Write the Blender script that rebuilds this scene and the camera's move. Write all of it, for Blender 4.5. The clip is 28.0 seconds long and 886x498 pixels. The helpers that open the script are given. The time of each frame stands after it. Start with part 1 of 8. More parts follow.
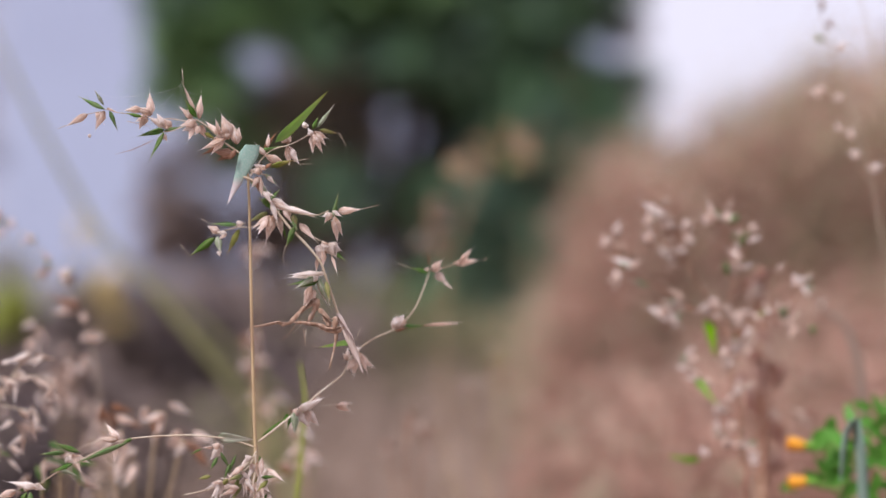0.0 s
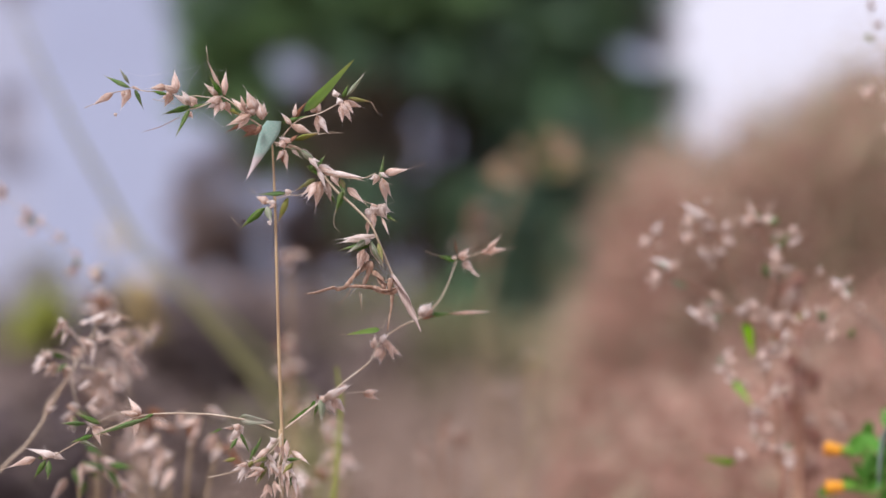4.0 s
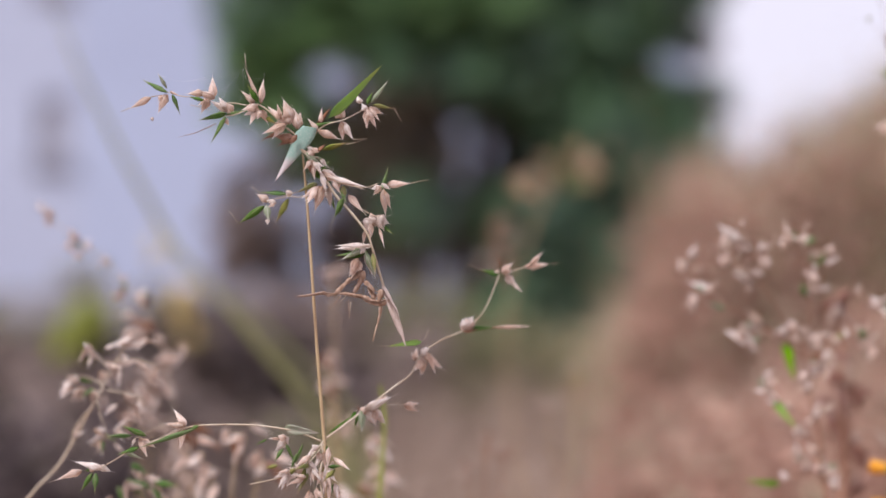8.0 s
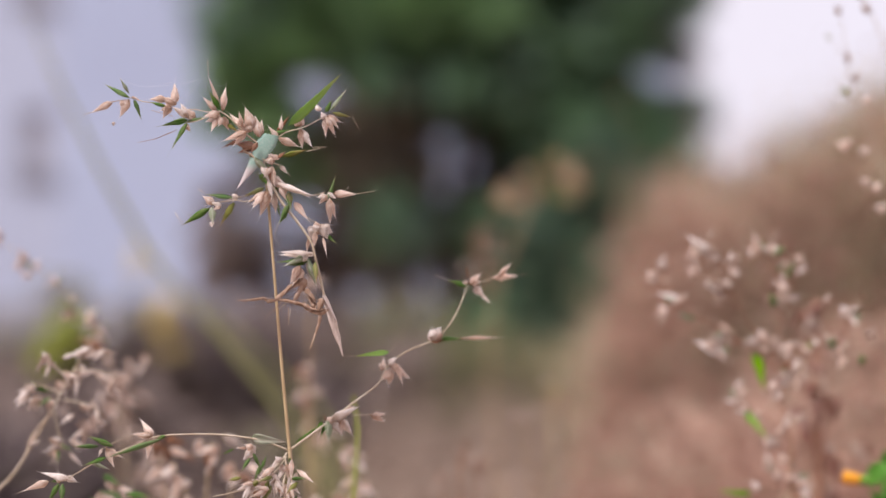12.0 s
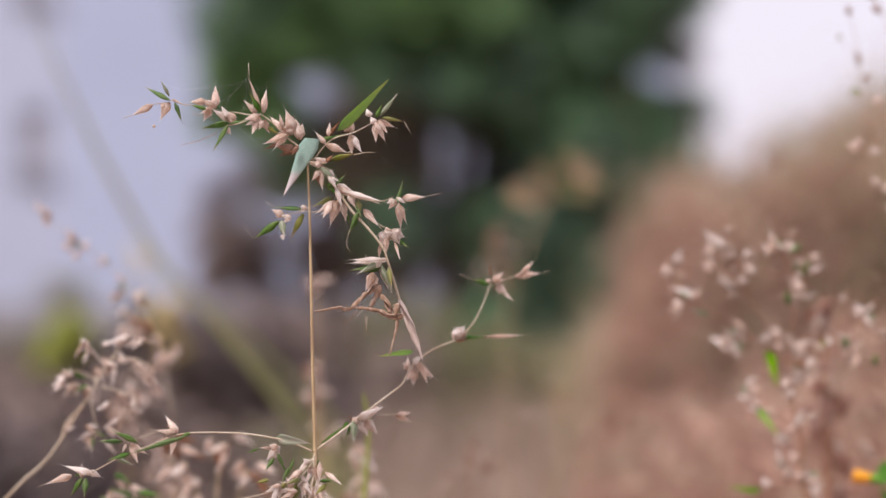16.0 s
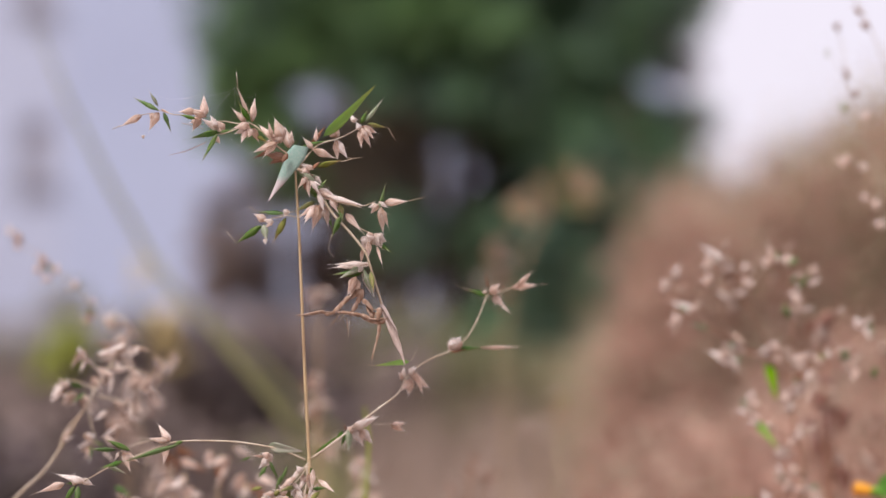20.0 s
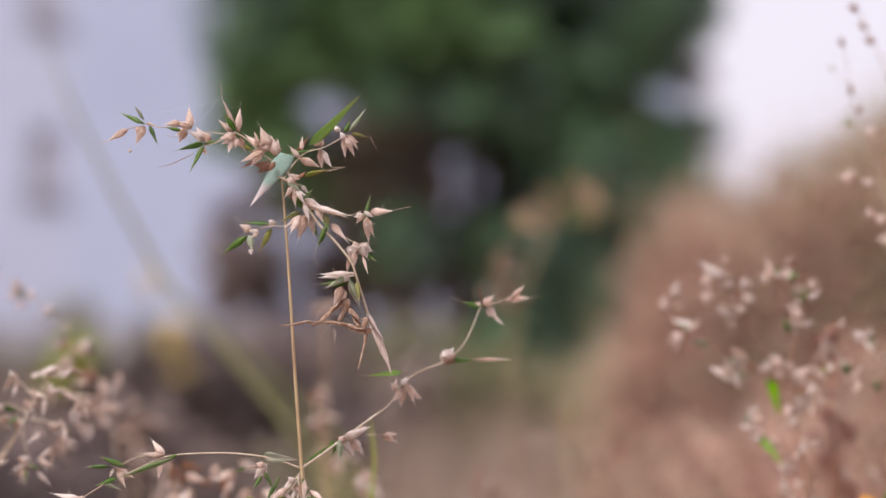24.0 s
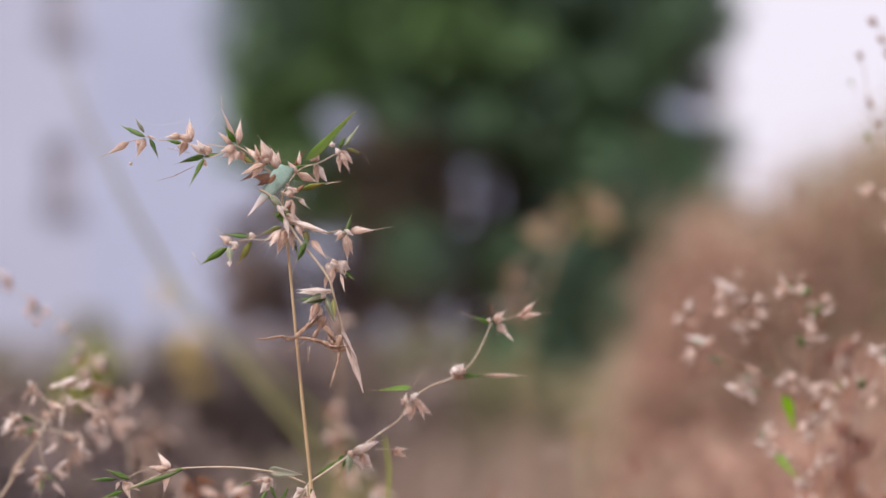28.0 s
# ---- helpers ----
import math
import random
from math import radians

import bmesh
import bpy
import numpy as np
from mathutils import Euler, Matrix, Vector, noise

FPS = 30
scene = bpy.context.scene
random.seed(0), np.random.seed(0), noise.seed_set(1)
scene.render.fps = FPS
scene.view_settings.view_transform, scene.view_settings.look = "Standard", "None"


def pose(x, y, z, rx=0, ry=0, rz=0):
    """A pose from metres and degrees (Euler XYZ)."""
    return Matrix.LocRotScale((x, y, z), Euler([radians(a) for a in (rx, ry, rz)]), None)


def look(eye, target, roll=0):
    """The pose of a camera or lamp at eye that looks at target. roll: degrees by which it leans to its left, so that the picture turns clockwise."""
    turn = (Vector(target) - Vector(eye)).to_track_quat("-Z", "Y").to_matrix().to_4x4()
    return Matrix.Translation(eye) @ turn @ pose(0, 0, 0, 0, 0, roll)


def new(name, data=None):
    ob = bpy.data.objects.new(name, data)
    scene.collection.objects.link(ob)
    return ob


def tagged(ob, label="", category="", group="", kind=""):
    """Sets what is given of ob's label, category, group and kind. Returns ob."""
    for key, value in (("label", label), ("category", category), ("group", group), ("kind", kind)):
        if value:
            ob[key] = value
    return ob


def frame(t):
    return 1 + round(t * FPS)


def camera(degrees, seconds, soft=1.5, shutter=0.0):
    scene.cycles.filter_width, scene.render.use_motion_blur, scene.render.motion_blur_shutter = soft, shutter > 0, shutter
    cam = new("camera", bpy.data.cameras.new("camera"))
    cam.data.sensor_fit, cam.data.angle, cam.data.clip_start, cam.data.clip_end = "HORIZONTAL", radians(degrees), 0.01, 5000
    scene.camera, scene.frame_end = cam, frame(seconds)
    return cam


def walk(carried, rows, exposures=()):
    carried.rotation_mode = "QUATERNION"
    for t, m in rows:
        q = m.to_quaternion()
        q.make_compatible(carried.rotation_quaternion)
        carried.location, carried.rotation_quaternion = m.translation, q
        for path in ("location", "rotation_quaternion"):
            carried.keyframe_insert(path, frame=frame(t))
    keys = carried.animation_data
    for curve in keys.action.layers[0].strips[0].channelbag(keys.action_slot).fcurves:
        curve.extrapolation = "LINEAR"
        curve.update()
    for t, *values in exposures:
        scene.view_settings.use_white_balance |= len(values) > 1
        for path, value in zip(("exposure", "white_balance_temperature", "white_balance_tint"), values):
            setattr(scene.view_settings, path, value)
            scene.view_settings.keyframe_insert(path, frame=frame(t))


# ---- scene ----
# ---------------------------------------------------------------- camera
cam = camera(25.0, 28.0, soft=1.55)
cam.data.dof.use_dof = True
cam.data.dof.focus_distance = 0.70
cam.data.dof.aperture_fstop = 4.7
walk(cam, [
    (0, pose(0.0052, 0.000, 0.5477, 90.469, 0, -1.550)),
    (0.5, pose(0.0051, 0.000, 0.5474, 90.534, 0, -1.538)),
    (1, pose(0.0039, 0.000, 0.5471, 90.563, 0, -1.447)),
    (1.5, pose(0.0025, 0.000, 0.5469, 90.583, 0, -1.230)),
    (2, pose(0.0009, 0.000, 0.5467, 90.602, 0, -1.003)),
    (2.5, pose(0.0000, 0.000, 0.5463, 90.631, 0, -0.827)),
    (3, pose(0.0003, 0.000, 0.5462, 90.649, 0, -0.702)),
    (3.5, pose(0.0015, 0.000, 0.5462, 90.668, 0, -0.635)),
    (5.5, pose(0.0076, 0.000, 0.5481, 90.698, 0, -0.695)),
    (6, pose(0.0064, 0.000, 0.5489, 90.682, 0, -0.572)),
    (6.5, pose(0.0045, 0.000, 0.5499, 90.661, 0, -0.322)),
    (7, pose(0.0024, 0.000, 0.5508, 90.693, 0, -0.022)),
    (7.5, pose(0.0014, 0.000, 0.5508, 90.796, 0, 0.261)),
    (8, pose(0.0018, 0.000, 0.5508, 90.891, 0, 0.502)),
    (8.5, pose(0.0031, 0.000, 0.5514, 90.956, 0, 0.636)),
    (9, pose(0.0038, 0.000, 0.5518, 91.037, 0, 0.632)),
    (9.5, pose(0.0052, 0.000, 0.5516, 91.116, 0, 0.536)),
    (10, pose(0.0065, 0.000, 0.5513, 91.189, 0, 0.385)),
    (10.5, pose(0.0070, 0.000, 0.5510, 91.231, 0, 0.217)),
    (11, pose(0.0069, 0.000, 0.5505, 91.258, 0, 0.097)),
    (11.5, pose(0.0067, 0.000, 0.5503, 91.264, 0, 0.046)),
    (12, pose(0.0061, 0.000, 0.5499, 91.264, 0, 0.029)),
    (12.5, pose(0.0054, 0.000, 0.5495, 91.264, 0, 0.031)),
    (14.5, pose(0.0029, 0.000, 0.5493, 91.234, 0, 0.079)),
    (15, pose(0.0028, 0.000, 0.5496, 91.221, 0, 0.059)),
    (15.5, pose(0.0020, 0.000, 0.5496, 91.229, 0, 0.017)),
    (16, pose(0.0012, 0.000, 0.5497, 91.237, 0, 0.001)),
    (16.5, pose(0.0007, 0.000, 0.5500, 91.246, 0, 0.000)),
    (17, pose(0.0001, 0.000, 0.5500, 91.281, 0, 0.000)),
    (17.5, pose(0.0000, 0.000, 0.5501, 91.325, 0, 0.001)),
    (18, pose(0.0002, 0.000, 0.5502, 91.357, 0, 0.009)),
    (18.5, pose(0.0007, 0.000, 0.5504, 91.396, 0, 0.015)),
    (19, pose(0.0011, 0.000, 0.5506, 91.443, 0, 0.018)),
    (19.5, pose(0.0014, 0.000, 0.5506, 91.505, 0, 0.024)),
    (20, pose(0.0015, 0.000, 0.5505, 91.543, 0, 0.031)),
    (20.5, pose(0.0017, 0.000, 0.5506, 91.570, 0, 0.057)),
    (21, pose(0.0019, 0.000, 0.5506, 91.592, 0, 0.084)),
    (21.5, pose(0.0021, 0.000, 0.5507, 91.601, 0, 0.109)),
    (23.5, pose(0.0027, 0.000, 0.5524, 91.768, 0, 0.253)),
    (24, pose(0.0027, 0.000, 0.5527, 91.808, 0, 0.273)),
    (24.5, pose(0.0027, 0.000, 0.5530, 91.880, 0, 0.300)),
    (25, pose(0.0032, 0.000, 0.5535, 91.942, 0, 0.333)),
    (25.5, pose(0.0035, 0.000, 0.5538, 91.998, 0, 0.374)),
    (26, pose(0.0033, 0.000, 0.5540, 92.049, 0, 0.419)),
    (26.5, pose(0.0029, 0.000, 0.5537, 92.092, 0, 0.469)),
    (27, pose(0.0027, 0.000, 0.5537, 92.113, 0, 0.564)),
    (27.5, pose(0.0027, 0.000, 0.5536, 92.145, 0, 0.647)),
    (28, pose(0.0029, 0.000, 0.5537, 92.162, 0, 0.712))],
    exposures=[(0, 0.37, 6120, 14), (9, 0.37, 6200, 14), (12, 0.37, 6450, 14), (28, 0.37, 6450, 14)])

# ---------------------------------------------------------------- light: bright overcast day
world = bpy.data.worlds.new("world")
scene.world = world
world.use_nodes = True
wn, wl = world.node_tree.nodes, world.node_tree.links
sky = wn.new("ShaderNodeTexSky")
sky.sky_type, sky.sun_disc = "NISHITA", False
sky.sun_elevation, sky.sun_rotation = radians(57), radians(-135)
sky.air_density, sky.dust_density, sky.ozone_density = 0.7, 6.0, 1.0
wn["Background"].inputs["Strength"].default_value = 0.15
# a closed layer of bright cloud, thinner here and there, under the blue
cloud, cover, over = wn.new("ShaderNodeTexNoise"), wn.new("ShaderNodeValToRGB"), wn.new("ShaderNodeMix")
cloud.inputs["Scale"].default_value, cloud.inputs["Detail"].default_value = 1.6, 5
cover.color_ramp.elements[0].position, cover.color_ramp.elements[0].color = 0.3, (0.78, 0.78, 0.78, 1)
cover.color_ramp.elements[1].position, cover.color_ramp.elements[1].color = 0.7, (0.96, 0.96, 0.96, 1)
over.data_type = "RGBA"
over.inputs["B"].default_value = (5.0, 4.72, 5.15, 1)
wl.new(cloud.outputs["Fac"], cover.inputs["Fac"])
wl.new(cover.outputs["Color"], over.inputs["Factor"])
wl.new(sky.outputs["Color"], over.inputs["A"])
wl.new(over.outputs["Result"], wn["Background"].inputs["Color"])
sun = new("sun", bpy.data.lights.new("sun", "SUN"))
sun.data.energy, sun.data.angle, sun.data.color = 3.2, radians(8), (1.0, 0.95, 0.9)
sun.matrix_world = look((-5, -5, 11), (0, 0, 0))


# ---------------------------------------------------------------- materials
def material(name, rough=0.7, spec=0.3):
    m = bpy.data.materials.new(name)
    m.use_nodes = True
    n, l = m.node_tree.nodes, m.node_tree.links
    b = n["Principled BSDF"]
    b.inputs["Roughness"].default_value = rough
    b.inputs["Specular IOR Level"].default_value = spec
    return m, n, l, b


def coords(n, l, sx=1, sy=1, sz=1):
    tc, mp = n.new("ShaderNodeTexCoord"), n.new("ShaderNodeMapping")
    mp.inputs["Scale"].default_value = (sx, sy, sz)
    l.new(tc.outputs["Object"], mp.inputs["Vector"])
    return mp.outputs["Vector"]


def ramp(n, l, source, *stops):
    r = n.new("ShaderNodeValToRGB")
    el = r.color_ramp.elements
    while len(el) < len(stops):
        el.new(0.5)
    for e, (p, c) in zip(el, stops):
        e.position, e.color = p, (*c, 1)
    l.new(source, r.inputs["Fac"])
    return r.outputs["Color"]


def noise_tex(n, l, vec, scale, detail=4):
    t = n.new("ShaderNodeTexNoise")
    t.inputs["Scale"].default_value, t.inputs["Detail"].default_value = scale, detail
    l.new(vec, t.inputs["Vector"])
    return t.outputs["Fac"]


def blend(n, l, fac, a, b, mode="MIX"):
    x = n.new("ShaderNodeMix")
    x.data_type, x.blend_type = "RGBA", mode
    for sock, v in ((x.inputs["Factor"], fac), (x.inputs["A"], a), (x.inputs["B"], b)):
        if isinstance(v, (int, float)):
            sock.default_value = v
        elif isinstance(v, tuple):
            sock.default_value = (*v, 1)
        else:
            l.new(v, sock)
    return x.outputs["Result"]


def bump(n, l, b, height, strength, distance):
    x = n.new("ShaderNodeBump")
    x.inputs["Strength"].default_value, x.inputs["Distance"].default_value = strength, distance
    l.new(height, x.inputs["Height"])
    l.new(x.outputs["Normal"], b.inputs["Normal"])


def translucent(m, n, l, b, color, amount):
    t, mix = n.new("ShaderNodeBsdfTranslucent"), n.new("ShaderNodeMixShader")
    mix.inputs["Fac"].default_value = amount
    l.new(color, t.inputs["Color"])
    l.new(b.outputs["BSDF"], mix.inputs[1])
    l.new(t.outputs["BSDF"], mix.inputs[2])
    l.new(mix.outputs["Shader"], n["Material Output"].inputs["Surface"])


def chaff(name, base, tip, dark, sheer=0.38, veins=0.3, thread_mix=0.6):
    """Papery husk or bract: fine veins along its length, a tip of another colour, each a little different."""
    m, n, l, b = material(name, 0.75, 0.15)
    vec = coords(n, l)
    sep = n.new("ShaderNodeSeparateXYZ")
    l.new(vec, sep.inputs["Vector"])
    # root end darkened: brown base colour, plus painted shade inside the clusters
    along = ramp(n, l, sep.outputs["Z"], (0.0, dark), (0.06, dark), (0.34, base), (0.62, base), (0.95, tip))
    vein = n.new("ShaderNodeTexWave")
    vein.bands_direction = "X"
    vein.inputs["Scale"].default_value, vein.inputs["Distortion"].default_value = 4.2, 2.5
    l.new(vec, vein.inputs["Vector"])
    col = blend(n, l, ramp(n, l, vein.outputs["Fac"], (0.0, (veins,) * 3), (0.34, (0,) * 3)), along, dark)
    fibre = noise_tex(n, l, coords(n, l, 6.5, 6.5, 0.8), 1.0, 3)
    col = blend(n, l, ramp(n, l, fibre, (0.47, (0,) * 3), (0.58, (veins + 0.28,) * 3)), col, dark)
    thread = noise_tex(n, l, coords(n, l, 9, 9, 1.2), 1.0, 3)
    col = blend(n, l, ramp(n, l, thread, (0.52, (0,) * 3), (0.64, (thread_mix,) * 3)), col, tip)
    mottle = noise_tex(n, l, vec, 4.0, 5)
    col = blend(n, l, ramp(n, l, mottle, (0.45, (0,) * 3), (0.75, (0.55,) * 3)), col, tip)
    info = n.new("ShaderNodeObjectInfo")
    hsv = n.new("ShaderNodeHueSaturation")
    val = n.new("ShaderNodeMapRange")
    val.inputs["To Min"].default_value, val.inputs["To Max"].default_value = 0.90, 1.12
    sat = n.new("ShaderNodeMapRange")
    sat.inputs["To Min"].default_value, sat.inputs["To Max"].default_value = 1.12, 0.82
    l.new(info.outputs["Random"], sat.inputs["Value"])
    l.new(sat.outputs["Result"], hsv.inputs["Saturation"])
    l.new(info.outputs["Random"], val.inputs["Value"])
    l.new(val.outputs["Result"], hsv.inputs["Value"])
    l.new(col, hsv.inputs["Color"])
    l.new(hsv.outputs["Color"], b.inputs["Base Color"])
    bump(n, l, b, vein.outputs["Fac"], 0.4, 0.08)
    translucent(m, n, l, b, hsv.outputs["Color"], sheer)
    return m


CHAFF = {
    "tan": chaff("husk_tan", (0.90, 0.73, 0.625), (0.96, 0.89, 0.845), (0.47, 0.28, 0.18), 0.46, 0.22),
    "pale": chaff("husk_pale", (0.92, 0.83, 0.78), (0.97, 0.92, 0.895), (0.50, 0.36, 0.27), 0.46, 0.22),
    "brown": chaff("husk_brown", (0.34, 0.17, 0.10), (0.40, 0.24, 0.17), (0.16, 0.07, 0.04), 0.15),
    "green": chaff("bract_green", (0.10, 0.24, 0.045), (0.42, 0.40, 0.22), (0.07, 0.15, 0.03), 0.3, 0.4, 0.22),
    "sage": chaff("bract_sage", (0.26, 0.34, 0.18), (0.62, 0.56, 0.50), (0.20, 0.26, 0.13), 0.25, 0.4, 0.5),
    "olive": chaff("bract_olive", (0.26, 0.30, 0.07), (0.54, 0.36, 0.22), (0.16, 0.20, 0.05), 0.25, 0.4, 0.35),
    "blue": chaff("leaf_greyed", (0.20, 0.30, 0.24), (0.46, 0.36, 0.38), (0.17, 0.27, 0.19), 0.15),
    "leaf": chaff("leaf_withered", (0.47, 0.50, 0.40), (0.60, 0.52, 0.46), (0.34, 0.40, 0.26), 0.2, 0.35),
    "dull": chaff("husk_dull", (0.66, 0.51, 0.42), (0.78, 0.66, 0.59), (0.34, 0.21, 0.14), 0.4, 0.3),
    "gold": chaff("husk_gold", (0.60, 0.45, 0.28), (0.68, 0.54, 0.36), (0.34, 0.24, 0.13), 0.35),
    "rust": chaff("husk_rust", (0.40, 0.21, 0.165), (0.48, 0.29, 0.235), (0.24, 0.11, 0.085)),
    "sheath": chaff("sheath_dry", (0.56, 0.43, 0.36), (0.66, 0.50, 0.42), (0.36, 0.25, 0.19), 0.2, 0.5),
    "fresh": chaff("leaf_fresh", (0.30, 0.57, 0.05), (0.40, 0.46, 0.08), (0.18, 0.38, 0.05), 0.3, 0.12, 0.12),
}


def stalk(name, a, b_, dark):
    m, n, l, b = material(name, 0.55, 0.35)
    vec = coords(n, l, 60, 60, 18)
    col = ramp(n, l, noise_tex(n, l, vec, 2.0, 5), (0.3, dark), (0.5, a), (0.7, b_))
    fine = noise_tex(n, l, coords(n, l, 2500, 2500, 120), 1.0, 3)
    col = blend(n, l, ramp(n, l, fine, (0.45, (0,) * 3), (0.7, (0.5,) * 3)), col, dark)
    l.new(col, b.inputs["Base Color"])
    bump(n, l, b, fine, 0.4, 0.0003)
    return m


STRAW = stalk("stem_straw", (0.45, 0.33, 0.185), (0.55, 0.41, 0.26), (0.31, 0.20, 0.12))
TWIG = stalk("twig_dry", (0.48, 0.39, 0.29), (0.60, 0.53, 0.43), (0.31, 0.22, 0.15))
RUSSET = stalk("stem_russet", (0.32, 0.17, 0.11), (0.42, 0.26, 0.17), (0.20, 0.09, 0.06))
GREENSTEM = stalk("stem_green", (0.16, 0.24, 0.05), (0.26, 0.30, 0.08), (0.10, 0.15, 0.04))
BARK = stalk("bark", (0.10, 0.07, 0.055), (0.16, 0.12, 0.09), (0.05, 0.035, 0.03))


def mixed(name, stops, rough=0.75, sheer=0.0, patch=0.0, patch_colour=(0, 0, 0), second=None):
    """For many small loose pieces in one mesh: each island takes its own colour."""
    m, n, l, b = material(name, rough, 0.2)
    geo = n.new("ShaderNodeNewGeometry")
    col = ramp(n, l, geo.outputs["Random Per Island"], *stops)
    if patch:
        big = noise_tex(n, l, coords(n, l, 1, 1, 0.45), patch, 3)
        col = blend(n, l, ramp(n, l, big, (0.42, (0,) * 3), (0.62, (0.8,) * 3)), col, patch_colour)
        if second:
            other = noise_tex(n, l, coords(n, l, 1.3, 0.7, 0.4), patch * 0.8, 2)
            col = blend(n, l, ramp(n, l, other, (0.50, (0,) * 3), (0.66, (0.55,) * 3)), col, second)
    l.new(col, b.inputs["Base Color"])
    if sheer:
        translucent(m, n, l, b, col, sheer)
    return m


DRY_GRASS = mixed("dry_grass", [(0.0, (0.30, 0.215, 0.17)), (0.35, (0.51, 0.385, 0.30)), (0.7, (0.65, 0.51, 0.40)), (1.0, (0.35, 0.32, 0.20))], 0.8, 0.3, 3.6, (0.53, 0.40, 0.31), (0.31, 0.30, 0.175))
PINK_GRASS = mixed("russet_grass", [(0.0, (0.31, 0.175, 0.135)), (0.5, (0.51, 0.305, 0.235)), (1.0, (0.59, 0.385, 0.30))], 0.8, 0.3)
SAGE_GRASS = mixed("sage_grass", [(0.0, (0.26, 0.23, 0.135)), (0.5, (0.47, 0.41, 0.265)), (1.0, (0.63, 0.52, 0.37))], 0.8, 0.3)
BROWN_GRASS = mixed("brown_grass", [(0.0, (0.20, 0.132, 0.108)), (0.5, (0.375, 0.257, 0.208)), (1.0, (0.49, 0.355, 0.29))], 0.8, 0.25)
OLIVE_GRASS = mixed("olive_grass", [(0.0, (0.25, 0.19, 0.15)), (0.5, (0.43, 0.33, 0.27)), (1.0, (0.58, 0.45, 0.385))], 0.8, 0.3)
PALE_GRASS = mixed("pale_grass", [(0.0, (0.34, 0.34, 0.15)), (1.0, (0.43, 0.41, 0.20))], 0.7, 0.4)
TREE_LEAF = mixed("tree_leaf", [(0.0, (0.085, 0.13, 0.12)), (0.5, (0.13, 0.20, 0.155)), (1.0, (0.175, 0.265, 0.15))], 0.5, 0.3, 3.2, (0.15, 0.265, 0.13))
LIT_LEAF = mixed("lit_leaf", [(0.0, (0.09, 0.15, 0.09)), (0.5, (0.155, 0.26, 0.13)), (1.0, (0.22, 0.35, 0.145))], 0.5, 0.3, 3.0, (0.19, 0.33, 0.12))
# dark purple-brown leaf colour carries the shade seen under the bushes
SHADED_SHRUB_LEAF = mixed("shaded_shrub_leaf", [(0.0, (0.075, 0.056, 0.064)), (0.6, (0.15, 0.115, 0.115)), (1.0, (0.20, 0.165, 0.13))], 0.7, 0.1)
DEAD_LEAF = mixed("dead_leaf", [(0.0, (0.14, 0.11, 0.10)), (0.6, (0.26, 0.20, 0.18)), (1.0, (0.36, 0.28, 0.25))], 0.7, 0.1)
OLIVE_LEAF = mixed("olive_leaf", [(0.0, (0.11, 0.12, 0.06)), (0.6, (0.21, 0.20, 0.11)), (1.0, (0.34, 0.28, 0.17))], 0.7, 0.15)
VINE_LEAF = mixed("vine_leaf", [(0.0, (0.10, 0.085, 0.062)), (0.6, (0.195, 0.16, 0.12)), (1.0, (0.29, 0.245, 0.18))], 0.7, 0.15)
LIME_LEAF = mixed("lime_leaf", [(0.0, (0.32, 0.38, 0.07)), (1.0, (0.46, 0.48, 0.11))], 0.6, 0.25)
YELLOW_LEAF = mixed("yellow_leaf", [(0.0, (0.68, 0.54, 0.22)), (1.0, (0.78, 0.66, 0.32))], 0.6, 0.25)


def surface(name, stops, scale, rough, rel, fine_scale):
    m, n, l, b = material(name, rough, 0.25)
    vec = coords(n, l)
    big, fine = noise_tex(n, l, vec, scale, 6), noise_tex(n, l, vec, fine_scale, 6)
    col = ramp(n, l, big, *stops)
    col = blend(n, l, ramp(n, l, fine, (0.35, (0.35,) * 3), (0.6, (0,) * 3)), col, stops[0][1])
    l.new(col, b.inputs["Base Color"])
    bump(n, l, b, fine, 0.5, rel)
    return m


SOIL = surface("soil", [(0.3, (0.17, 0.12, 0.095)), (0.5, (0.32, 0.235, 0.185)), (0.7, (0.34, 0.27, 0.20))], 1.3, 0.9, 0.02, 30)
RENDERED_WALL = surface("painted_render", [(0.3, (0.345, 0.39, 0.53)), (0.7, (0.39, 0.445, 0.59))], 0.5, 0.8, 0.003, 60)
PALE_WALL = surface("pale_render", [(0.3, (0.365, 0.40, 0.52)), (0.7, (0.415, 0.455, 0.575))], 0.6, 0.8, 0.003, 60)
CONCRETE = surface("concrete", [(0.3, (0.24, 0.235, 0.26)), (0.7, (0.32, 0.315, 0.34))], 1.2, 0.85, 0.003, 50)
ROOF = surface("roof_sheet", [(0.3, (0.22, 0.21, 0.23)), (0.7, (0.30, 0.29, 0.31))], 1.2, 0.6, 0.003, 40)
FRAME = surface("window_frame", [(0.3, (0.34, 0.34, 0.42)), (0.7, (0.40, 0.40, 0.48))], 3, 0.5, 0.001, 60)
PETAL = mixed("petal", [(0.0, (0.75, 0.30, 0.02)), (1.0, (0.82, 0.42, 0.05))], 0.5, 0.2)
LUSH = mixed("lush_leaf", [(0.0, (0.05, 0.15, 0.02)), (0.6, (0.09, 0.25, 0.03)), (1.0, (0.19, 0.37, 0.05))], 0.5, 0.2)
GLASS, gn, gl, gb = material("window_glass", 0.08, 0.5)
gb.inputs["Base Color"].default_value = (0.35, 0.35, 0.38, 1)



